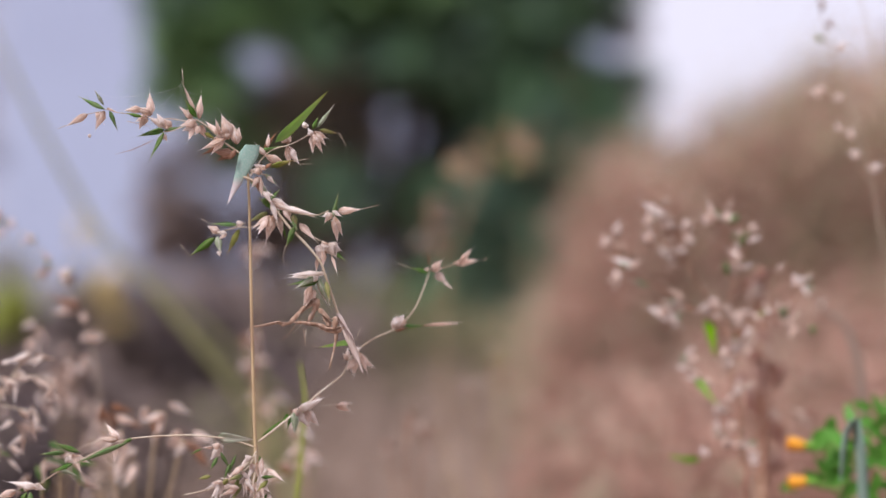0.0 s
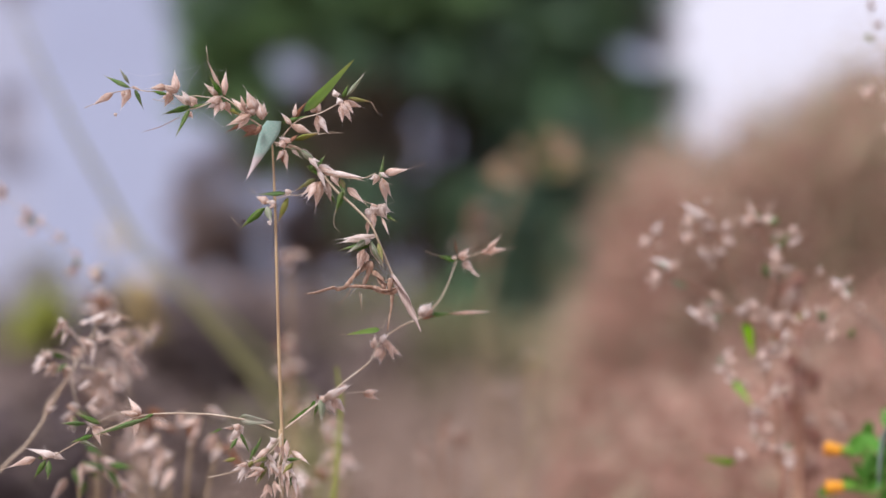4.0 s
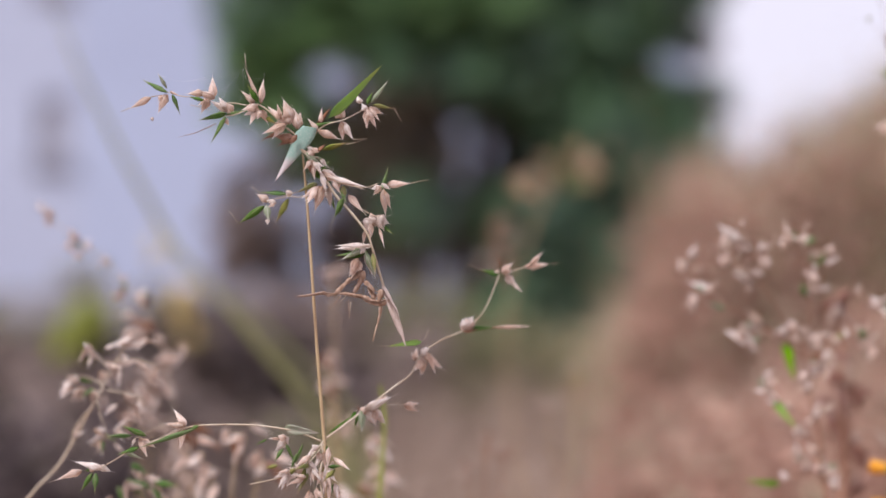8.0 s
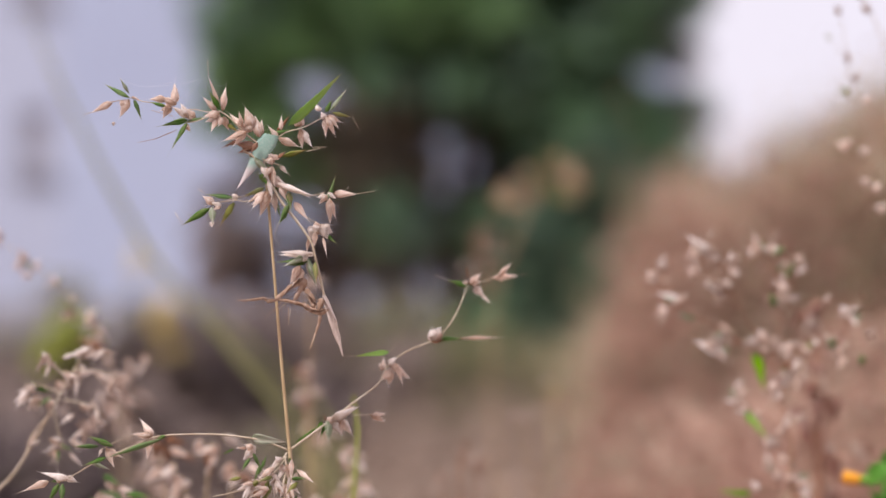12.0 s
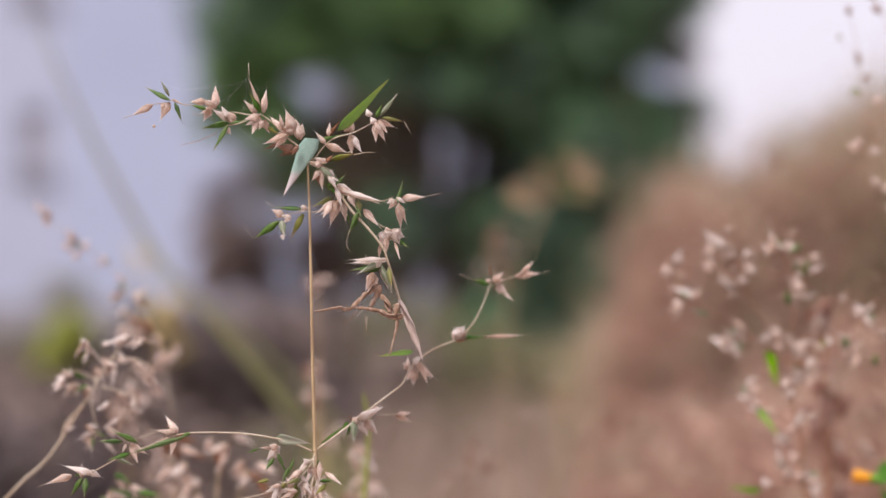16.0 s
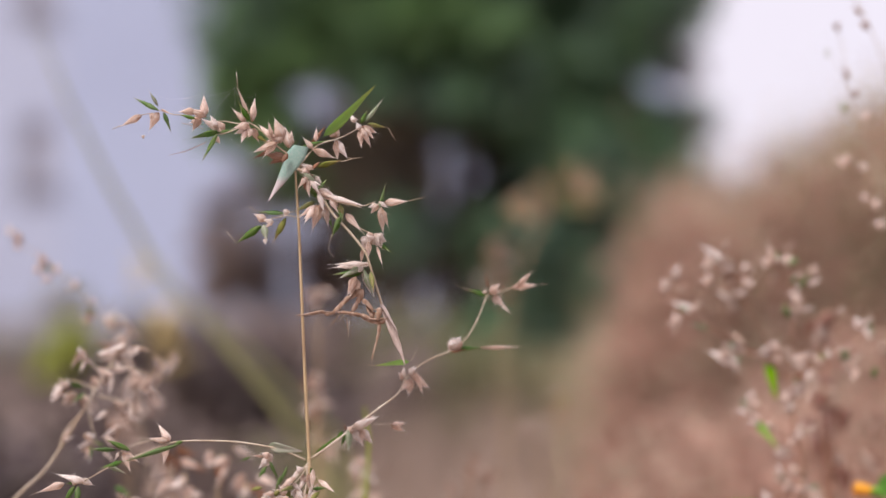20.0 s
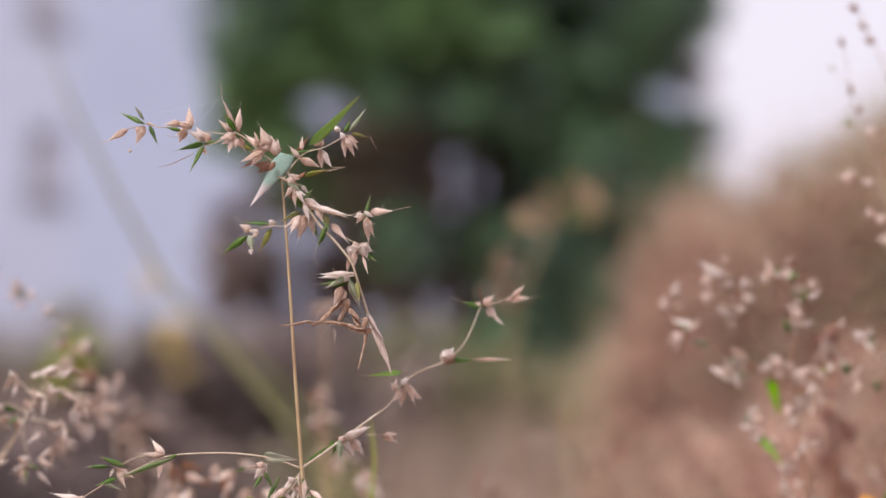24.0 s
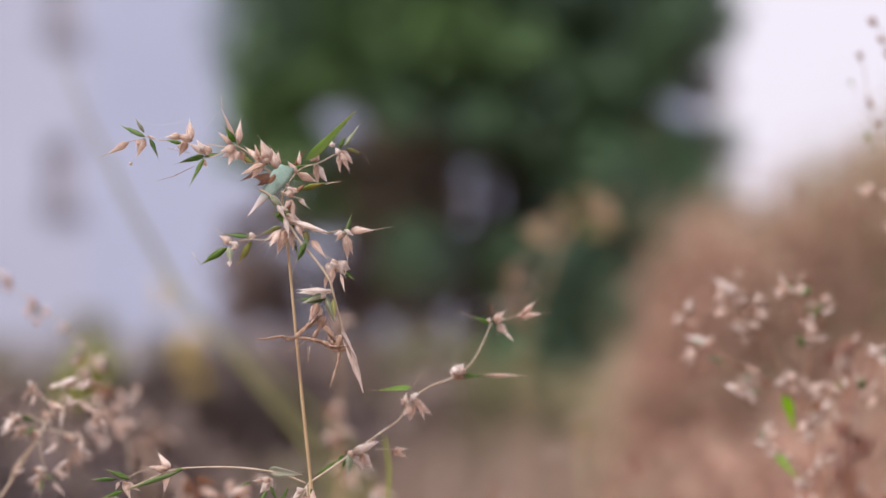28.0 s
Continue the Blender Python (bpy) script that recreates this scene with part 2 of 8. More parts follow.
def grey_leaf():
    """Waxy grey-green leaf that fades to a withered pinkish point (z runs down its length)."""
    m, n, l, b = material("grey_leaf", 0.5, 0.4)
    vec = coords(n, l, 1000, 1000, 1000)
    sep = n.new("ShaderNodeSeparateXYZ")
    l.new(vec, sep.inputs["Vector"])
    add = n.new("ShaderNodeMath")
    add.operation = "MULTIPLY_ADD"
    add.inputs[1].default_value, add.inputs[2].default_value = -1 / 22, 0.0
    l.new(sep.outputs["Z"], add.inputs[0])
    col = ramp(n, l, add.outputs["Value"], (0.0, (0.26, 0.42, 0.36)), (0.46, (0.27, 0.41, 0.35)), (0.58, (0.50, 0.42, 0.42)), (1.0, (0.56, 0.44, 0.45)))
    fine = noise_tex(n, l, vec, 1.6, 5)
    col = blend(n, l, ramp(n, l, fine, (0.4, (0,) * 3), (0.75, (0.6,) * 3)), col, (0.42, 0.50, 0.46))
    l.new(col, b.inputs["Base Color"])
    bump(n, l, b, fine, 0.3, 0.0002)
    translucent(m, n, l, b, col, 0.15)
    return m


GREY_LEAF = grey_leaf()


# ---------------------------------------------------------------- builders
def part(name, bm, mat, parent, label="", smooth=True):
    me = bpy.data.meshes.new(name)
    bm.to_mesh(me)
    bm.free()
    me.materials.append(mat)
    if smooth:
        me.polygons.foreach_set("use_smooth", [True] * len(me.polygons))
    ob = new(name, me)
    ob.parent = parent
    if label:
        ob["label"] = label
    return ob


def tube(bm, points, r0, r1, sides=6):
    """A round stalk through points, tapering from r0 to r1, with rounded ends."""
    pts = [Vector(p) for p in points]
    fine = []
    for i in range(len(pts) - 1):
        p0, p1, p2, p3 = pts[max(i - 1, 0)], pts[i], pts[i + 1], pts[min(i + 2, len(pts) - 1)]
        steps = 4 if len(pts) > 2 else 2
        for k in range(steps):
            u = k / steps
            fine.append(0.5 * (2 * p1 + (p2 - p0) * u + (2 * p0 - 5 * p1 + 4 * p2 - p3) * u * u + (3 * p1 - p0 - 3 * p2 + p3) * u ** 3))
    fine.append(pts[-1])
    rings, last = [], len(fine) - 1
    for i, p in enumerate(fine):
        d = (fine[min(i + 1, last)] - fine[max(i - 1, 0)]).normalized()
        a = d.orthogonal().normalized() if abs(d.y) > 0.9 else d.cross(Vector((0, 1, 0))).normalized()
        b = d.cross(a)
        r = r0 + (r1 - r0) * i / last
        rings.append([bm.verts.new(p + r * (math.cos(6.2832 * k / sides) * a + math.sin(6.2832 * k / sides) * b)) for k in range(sides)])
    for q, s in zip(rings, rings[1:]):
        for k in range(sides):
            bm.faces.new((q[k], q[(k + 1) % sides], s[(k + 1) % sides], s[k]))
    bm.faces.new(rings[0][::-1])
    bm.faces.new(rings[-1])


def twig(name, parent, mat, stalks, label=""):
    """A branch in the plant's plane, given in millimetres: (root radius, tip radius, points...)."""
    bm = bmesh.new()
    rng = random.Random(name + str(len(stalks)))
    for k, (r0, r1, *pts) in enumerate(stalks):
        drift = rng.uniform(-1.5, 1.5) if k else 0
        tube(bm, [(x / 1000, drift * i / len(pts) / 1000, z / 1000) for i, (x, z) in enumerate(pts)], r0 / 1000, r1 / 1000)
        for i, (x, z) in enumerate(pts[1:-1]):
            if r0 > 0.2:
                bmesh.ops.create_icosphere(bm, subdivisions=1, radius=(r0 + (r1 - r0) * (i + 1) / len(pts)) * 1.35 / 1000, matrix=Matrix.Translation((x / 1000, drift * (i + 1) / len(pts) / 1000, z / 1000)))
    return part(name, bm, mat, parent, label)


HUSKS = {}


def husk_mesh(kind, variant):
    """A papery pointed bract, open along one side, with a torn edge, an inner bract and fine bristles: unit length along z, unit width."""
    if (kind, variant) in HUSKS:
        return HUSKS[kind, variant]
    rng = random.Random(variant * 7 + len(kind))
    narrow = kind in ("green", "sage", "olive")
    curve, wrap, belly = rng.uniform(-0.16, 0.26), rng.uniform(90, 145), rng.uniform(0.24, 0.40)
    bm = bmesh.new()

    root = bm.verts.new((0, 0, 0))

    def sheet(width, wrap, length, depth, lift, turn, rows=11, sides=9):
        rings = []
        for i in range(1, rows):
            u = i / (rows - 1)
            w = (u / belly) ** 0.55 if u < belly else max(1 - ((u - belly) / (1 - belly)) ** 1.2, 0.0) ** 1.05
            w = 0.5 * width * max(w, 0.03)
            ring = []
            for k in range(sides):
                v = 2 * k / (sides - 1) - 1
                a = math.radians(wrap * v) + turn
                ruck = 1 + 0.13 * noise.noise((3 * v + variant, 4 * u, variant * 1.7)) + 0.05 * math.cos(7 * v + variant)
                tear = 0.07 * noise.noise((5 * u, v * 2, variant * 3.1)) * abs(v) ** 3
                ring.append(bm.verts.new((w * math.sin(a) * ruck, -depth * w * math.cos(a) * ruck - curve * u * u + lift * u, (u + tear) * length * (1 - 0.05 * v * v))))
            rings.append(ring)
        for k in range(sides - 1):
            bm.faces.new((root, rings[0][k + 1], rings[0][k]))
        for q, s in zip(rings, rings[1:]):
            for k in range(sides - 1):
                bm.faces.new((q[k], q[k + 1], s[k + 1], s[k]))
        # drawn-out point
        p = rings[-1][sides // 2].co + Vector((rng.uniform(-0.1, 0.1), rng.uniform(-0.1, 0.1), rng.uniform(0.14, 0.42)))
        bm.faces.new((rings[-1][sides // 2 - 1], rings[-1][sides // 2 + 1], bm.verts.new(p)))
        # bristles along the torn edges
        for _ in range(3):
            i, side = rng.randrange(2, rows - 2), rng.choice((0, sides - 1))
            a, c = rings[i][side], rings[i + 1][side]
            foot = bm.verts.new(a.co.lerp(c.co, 0.14))
            out = Vector((a.co.x * rng.uniform(0.5, 2.0), a.co.y * 0.8 - rng.uniform(0.0, 0.3), rng.uniform(0.06, 0.26)))
            bm.faces.new((a, foot, bm.verts.new(a.co + out)))
        return rings

    sheet(1.0, wrap, 1.0, 0.7 if not narrow else 0.9, 0.0, 0.0)
    sheet(0.8, wrap * 0.7, rng.uniform(0.8, 0.97), 0.5, 0.1, math.pi + rng.uniform(-0.5, 0.5), 8, 7)
    if not narrow:
        sheet(0.45, 80, rng.uniform(0.75, 1.12), 0.5, 0.03, rng.uniform(-1.2, 1.2), 7, 5)
    me = bpy.data.meshes.new("husk")
    bm.to_mesh(me)
    bm.free()
    me.materials.append(CHAFF[kind])
    me.polygons.foreach_set("use_smooth", [True] * len(me.polygons))
    HUSKS[kind, variant] = me
    return me


def leaf_mesh(kind, variant):
    """A blade folded along its midrib, arched, with a slightly wavy edge and a drawn-out tip."""
    if (kind, "leaf", variant) in HUSKS:
        return HUSKS[kind, "leaf", variant]
    bm = bmesh.new()
    rows = []
    for i in range(13):
        u = i / 12
        w = 0.5 * (min(u / 0.16, 1) ** 0.6) * (1 - max(u - 0.3, 0) / 0.7001) ** 0.85 + 0.006
        sag = -0.16 * math.sin(math.pi * u * 0.9)
        wave = 0.035 * math.sin(9 * u + variant)
        row = []
        for k in (-1, -0.5, 0, 0.5, 1):
            row.append((w * k, sag * 0.6 - abs(k) * w * 0.38 + wave * k * k, u + 0.02 * k * k))
        rows.append([[bm.verts.new((x, y + d, z)) for x, y, z in row] for d in (0.0, 0.012)])
    for q, s in zip(rows, rows[1:]):
        for side in (0, 1):
            for k in range(4):
                f = (q[side][k], q[side][k + 1], s[side][k + 1], s[side][k])
                bm.faces.new(f if side else f[::-1])
        for k in (0, 4):
            bm.faces.new((q[0][k], q[1][k], s[1][k], s[0][k]))
    bmesh.ops.recalc_face_normals(bm, faces=bm.faces)
    me = bpy.data.meshes.new("leaf")
    bm.to_mesh(me)
    bm.free()
    me.materials.append(CHAFF[kind])
    me.polygons.foreach_set("use_smooth", [True] * len(me.polygons))
    HUSKS[kind, "leaf", variant] = me
    return me


growth = random.Random(11)


def set_piece(ob, branch, x, z, angle, length, width, tilt, spin, depth):
    lean = math.radians(angle)
    out = Vector((math.cos(lean) * math.cos(tilt), math.sin(tilt), math.sin(lean) * math.cos(tilt)))
    turn = out.to_track_quat("Z", "Y").to_matrix().to_4x4()
    side = turn @ Vector((1, 0, 0, 0))
    # the broad face looks along the plant's depth before the spin
    flat = Matrix.Rotation(math.atan2(-side.y, (turn @ Vector((0, 1, 0, 0))).y), 4, "Z")
    length = length / math.cos(tilt)
    ob.parent = branch
    ob.matrix_basis = Matrix.Translation((x / 1000, depth / 1000, z / 1000)) @ turn @ flat @ Matrix.Rotation(spin, 4, "Z") @ Matrix.Diagonal((width / 1000, width / 1000, length / 1000, 1))
    return ob


def husk(branch, kind, x, z, angle, length, width, depth=0.0):
    me = husk_mesh(kind, growth.randrange(9))
    name = "bract" if kind in ("green", "sage", "olive") else "husk"
    ob = new(name, me)
    set_piece(ob, branch, x, z, angle, length * 1.0, width * (0.98 if name == "bract" else 1.16), growth.uniform(-0.45, 0.45), growth.uniform(-0.8, 0.8) + (math.pi if growth.random() < 0.35 else 0), depth + growth.uniform(-2.2, 2.2))


def leaf(branch, kind, x, z, angle, length, width):
    ob = new("leaf", leaf_mesh(kind, growth.randrange(4)))
    set_piece(ob, branch, x, z, angle, length, width, -0.2 if kind == 'fresh' else growth.uniform(-0.2, 0.2), growth.uniform(-0.5, 0.5), growth.uniform(-1, 1))


def scatter_husks(branch, n, spots, size, kinds, seed, down=-80, depth=0.0):
    """Loose husk clusters about spots (x, z, spread in mm) of a branch."""
    rng = random.Random(seed)
    for x, z, r in spots:
        for _ in range(n):
            husk(branch, rng.choice(kinds), x + rng.uniform(-r, r), z + rng.uniform(-r, r), down + rng.uniform(-80, 80), size * rng.uniform(0.8, 1.3), size * 0.36, depth)


WITHERED = mixed("withered", [(0.0, (0.20, 0.115, 0.075)), (1.0, (0.33, 0.21, 0.145))], 0.7, 0.12, 900.0, (0.48, 0.35, 0.275), (0.16, 0.09, 0.06))
SHEATH = mixed("sheath", [(0.0, (0.46, 0.36, 0.32)), (1.0, (0.54, 0.43, 0.38))], 0.6, 0.15, 900.0, (0.62, 0.52, 0.48), (0.36, 0.27, 0.23))
SILK = mixed("silk", [(0.0, (0.6, 0.6, 0.62)), (1.0, (0.75, 0.75, 0.78))], 0.4, 0.4)


def curl(branch, r0, r1, *pts, mat=WITHERED, belly=False):
    """A withered leaf, rolled and slowly twisted along its length, with a wrinkled surface."""
    bm = bmesh.new()
    line = []
    for a, c in zip(pts, pts[1:]):
        line += [(a[0] + (c[0] - a[0]) * u / 6, a[1] + (c[1] - a[1]) * u / 6) for u in range(6)]
    line.append(pts[-1])
    rows, last = [], len(line) - 1
    for i, (x, z) in enumerate(line):
        u = i / last
        p, q = line[max(i - 2, 0)], line[min(i + 2, last)]
        d = Vector((q[0] - p[0], 0, q[1] - p[1])).normalized()
        n = Vector((-d.z, 0, d.x))
        r = (r0 + (r1 - r0) * u) * (1 + 0.4 * noise.noise((i * 0.4, r0 * 9, pts[0][0]))) * min(1, 0.35 + 6 * min(u, 1 - u)) / 1000
        if belly:
            r = (r1 + (r0 - r1) * math.sin(math.pi * u ** 0.6)) * (1 + 0.12 * noise.noise((i * 0.4, r0 * 9, pts[0][0]))) / 1000
        a0 = 3.2 * u + r0 * 5 + pts[0][1]
        row = []
        for k in range(10):
            t = a0 + 5.4 * k / 9
            rr = r * (1 - 0.05 * k) * (1 + 0.16 * noise.noise((k * 0.9, i * 0.35, r0 * 5)))
            c = math.cos(t) * rr
            row.append(bm.verts.new(Vector((x / 1000, math.sin(t) * rr * 0.7, z / 1000)) + n * c))
        rows.append(row)
    for q, s in zip(rows, rows[1:]):
        for k in range(9):
            bm.faces.new((q[k], q[k + 1], s[k + 1], s[k]))
    return part("withered_leaf", bm, mat, branch, "brown rolled withered leaf" if mat == WITHERED else "")


def silk(branch, *pts):
    """A spider's thread."""
    bm = bmesh.new()
    tube(bm, [(x / 1000, 0.0015 * math.sin(i * 2.1), z / 1000) for i, (x, z) in enumerate(pts)], 0.000032, 0.000026, 3)
    return part("spider_thread", bm, SILK, branch)


def blade(name, parent, kind, x, z, angle, length, width, label):
    """A single leaf that swings on its own, as a part of the plant."""
    hinge = part(name, bmesh.new(), GREY_LEAF, parent, label)
    bm = bmesh.new()
    rows = []
    for i in range(15):
        u = i / 14
        w = 0.5 * (0.72 + 0.28 * min(u / 0.15, 1)) * max(1 - max(u - 0.18, 0) / 0.82, 0) ** 1.05 + 0.012
        row = []
        for k in range(7):
            v = k / 3 - 1
            row.append((w * v + 0.10 * u * u, 0.16 * v * v * w + 0.10 * math.sin(3 * u) + 0.03 * math.sin(7 * u + 2 * v), u + 0.04 * v * (1 - u)))
        rows.append([[bm.verts.new((x, y + d, z)) for x, y, z in row] for d in (0.0, 0.015)])
    for q, s in zip(rows, rows[1:]):
        for side in (0, 1):
            for k in range(6):
                bm.faces.new((q[side][k], q[side][k + 1], s[side][k + 1], s[side][k]))
        for k in (0, 6):
            bm.faces.new((q[0][k], q[1][k], s[1][k], s[0][k]))
    bmesh.ops.recalc_face_normals(bm, faces=bm.faces)
    lean = math.radians(angle)
    turn = Vector((math.cos(lean), 0.1, math.sin(lean))).to_track_quat("Z", "Y").to_matrix().to_4x4()
    ax, ay = turn @ Vector((1, 0, 0, 0)), turn @ Vector((0, 1, 0, 0))
    flat = Matrix.Rotation(math.atan2(-ax.y, ay.y) + 0.1, 4, "Z")
    m = Matrix.Translation((x / 1000, -0.002, z / 1000)) @ turn @ flat @ Matrix.Diagonal((width / 1000, width / 1000, length / 1000, 1))
    bm.transform(m)
    bm.to_mesh(hinge.data)
    bm.free()
    hinge.data.polygons.foreach_set("use_smooth", [True] * len(hinge.data.polygons))
    return hinge


def sway(x, z, turn, y=0.0, yaw=0.0):
    """A pose in a plant's plane: millimetres across, up and in depth, degrees of lean to its left, and of turn about the upright."""
    return pose(x / 1000, y / 1000, z / 1000, 0, -turn, yaw)


def plant_base(name, x, y, z, label, category="plant", group=""):
    ob = new(name)
    ob.location = (x, y, z)
    ob.empty_display_size = 0.05
    return tagged(ob, label, category, group)


def rise(x, y):
    """Height of the ground: level here, with a bank that climbs away on one side, and low bumps."""
    s = min(max((x - 0.05 * y) / 1.05, 0), 1)
    far = min(max((y - 1.1) / 1.8, 0), 1)
    bank = 0.36 * s * s * (3 - 2 * s) * far
    return bank + 0.02 * noise.noise((x * 2, y * 2, 0)) * min(math.hypot(x, y) / 2, 1)


# ---------------------------------------------------------------- ground
def build_ground():
    bm = bmesh.new()
    steps = [-900, -300, -100, -40, -20, -12, -8, -6, -5, -4, -3.4, -2.8, -2.4, -2, -1.7, -1.4, -1.2, -1, -0.8, -0.6, -0.4, -0.2, 0]
    xs = steps + [-s for s in steps[-2::-1]]
    ys = [-300, -60, -15, -6, -3, -1.5, -0.8, -0.4, 0] + [0.2 * k for k in range(1, 31)] + [6.5, 7, 8, 9, 10, 12, 14, 17, 20, 25, 32, 45, 70, 120, 300, 900, 2500]
    grid = [[bm.verts.new((x, y, rise(x, y))) for x in xs] for y in ys]
    for a, b in zip(grid, grid[1:]):
        for k in range(len(xs) - 1):
            bm.faces.new((a[k], a[k + 1], b[k + 1], b[k]))
    return tagged(part("ground", bm, SOIL, None), "bare brown soil under dry weeds, rising to a bank", "ground", kind="structure")


build_ground()


# ---------------------------------------------------------------- building behind the tree
def box(bm, x0, x1, y0, y1, z0, z1, bevel=0.0):
    r = bmesh.ops.create_cube(bm, size=1, matrix=Matrix.Translation(((x0 + x1) / 2, (y0 + y1) / 2, (z0 + z1) / 2)) @ Matrix.Diagonal((x1 - x0, y1 - y0, z1 - z0, 1)))
    if bevel:
        edges = list({e for v in r["verts"] for e in v.link_edges})
        bmesh.ops.bevel(bm, geom=edges, offset=bevel, segments=2, affect="EDGES")


def build_house():
    house = plant_base("house", -3.0, 20, 0, "pale lavender-blue rendered house with a flat roof", "house")
    x0, x1, h, d = -8.0, 5.38, 6.4, 7.0
    holes = [(-1.25, -0.93, 1.75, 2.4), (-1.25, -0.93, 3.5, 4.2), (-6.9, -5.9, 1.65, 2.45)]
    bm, pale_side = bmesh.new(), bmesh.new()
    xs = sorted({x0, x1, -0.83, *[v for q in holes for v in q[:2]]})
    zs = sorted({-0.3, h, *[v for q in holes for v in q[2:]]})
    for a, b in zip(xs, xs[1:]):
        for c, e in zip(zs, zs[1:]):
            if not any(a >= q[0] - 0.01 and b <= q[1] + 0.01 and c >= q[2] - 0.01 and e <= q[3] + 0.01 for q in holes):
                # left of -0.83 the same flush wall takes a paler colour
                box(pale_side if b < -0.8 else bm, a, b, 0, 0.24, c, e)
    for m in (bm, pale_side):
        bmesh.ops.remove_doubles(m, verts=m.verts, dist=0.0005)
    part("wall", bm, RENDERED_WALL, house, smooth=False)
    part("wall", pale_side, PALE_WALL, house, "paler greyish-white stretch of the rendered wall", False)
    for a, b, y0, y1 in ((x0, x0 + 0.24, 0.24, d), (x1 - 0.24, x1, 0.24, d), (x0 + 0.24, x1 - 0.24, d - 0.24, d)):
        bm = bmesh.new()
        box(bm, a, b, y0, y1, -0.3, h)
        part("wall", bm, RENDERED_WALL, house, smooth=False)
    bm = bmesh.new()
    box(bm, x0 - 0.3, x1 + 0.3, -0.3, d + 0.3, h, h + 0.22, 0.02)
    part("roof", bm, ROOF, house, "grey flat roof slab with an overhang", False)
    bm = bmesh.new()
    box(bm, x0 - 0.03, x1 + 0.03, -0.05, -0.003, -0.3, 0.45, 0.01)
    part("plinth", bm, CONCRETE, house, "grey concrete plinth", False)
    bm = bmesh.new()
    tube(bm, [(-7.6, -0.07, 0.46), (-7.6, -0.07, 3.0), (-7.6, -0.07, h - 0.05)], 0.05, 0.05, 8)
    part("downpipe", bm, FRAME, house, "grey downpipe")
    for a, b, c, e in holes:
        w = part("window", bmesh.new(), FRAME, house)
        bm = bmesh.new()
        for q in ((a, a + 0.07, c, e), (b - 0.07, b, c, e), (a + 0.07, b - 0.07, c, c + 0.07), (a + 0.07, b - 0.07, e - 0.07, e), ((a + b) / 2 - 0.03, (a + b) / 2 + 0.03, c + 0.07, e - 0.07)):
            box(bm, q[0], q[1], 0.06, 0.13, q[2], q[3], 0.006)
        bm.to_mesh(w.data)
        bm.free()
        bm = bmesh.new()
        box(bm, a + 0.05, b - 0.05, 0.085, 0.10, c + 0.05, e - 0.05)
        part("pane", bm, GLASS, w, "", False)
        bm = bmesh.new()
        box(bm, a - 0.06, b + 0.06, -0.08, 0.06, c - 0.06, c, 0.008)
        part("sill", bm, CONCRETE, w, "", False)
    return house


build_house()


# ---------------------------------------------------------------- trees and shrubs
def leaves(bm, rng, centre, size, count, long, flat=0.6):
    """Loose leaves through a clump: each a folded, pointed blade."""
    for _ in range(count):
        v = Vector((rng.gauss(0, 1), rng.gauss(0, 1), rng.gauss(0, 1)))
        v = v.normalized() * rng.random() ** 0.45
        p = Vector(centre) + Vector((v.x * size[0], v.y * size[1], v.z * size[2]))
        q = Euler((rng.uniform(-0.9, 0.9), rng.uniform(-0.9, 0.9), rng.uniform(0, 6.28))).to_matrix()
        s = long * rng.uniform(0.6, 1.25)
        vs = [bm.verts.new(p + q @ Vector(c)) for c in ((0, 0, 0), (0.26 * s, 0.42 * s, 0.08 * s), (0, s, -0.05 * s), (-0.26 * s, 0.42 * s, 0.08 * s))]
        bm.faces.new((vs[0], vs[1], vs[2]))
        bm.faces.new((vs[0], vs[2], vs[3]))


def tree(name, label, x, y, height, trunk_r, clumps, per, long, leaf_mat, seed, category="tree"):
    rng = random.Random(seed)
    t = plant_base(name, x, y, rise(x, y) - 0.05, label, category)
    bm = bmesh.new()
    top = Vector((0.1 * height * rng.uniform(-1, 1), 0, height * 0.8))
    spine = [Vector((0, 0, 0)), top * 0.35 + Vector((0.05 * height, 0, 0)), top * 0.7, top]
    tube(bm, spine, trunk_r, trunk_r * 0.25, 9)
    part("trunk", bm, BARK, t)
    for cx, cy, cz, *_ in clumps[::max(len(clumps) // 40, 1)]:
        u = min(max(cz / height - 0.25, 0.12), 0.7)
        root = top * u
        end = Vector((cx, cy, cz))
        mid = (root + end) / 2 + Vector((rng.uniform(-0.1, 0.1), rng.uniform(-0.1, 0.1), 0.08 * height * rng.random()))
        bm = bmesh.new()
        tube(bm, [root, mid, end], trunk_r * 0.32, trunk_r * 0.06, 6)
        part("limb", bm, BARK, t)
    bm = bmesh.new()
    for cx, cy, cz, sx, sz in clumps:
        leaves(bm, rng, (cx, cy, cz), (sx, max(sx, sz), sz), int(per), long)
    part("crown", bm, leaf_mat, t, smooth=False)
    return t


def free_clumps(rng, box_, n, size, keep):
    out = []
    while len(out) < n:
        x, z = rng.uniform(box_[0], box_[1]), rng.uniform(box_[2], box_[3])
        s = rng.uniform(*size)
        if keep(x, z, s):
            out.append((x, rng.uniform(-0.9, 0.9), z, s, s * rng.uniform(0.7, 1.0)))
    return out


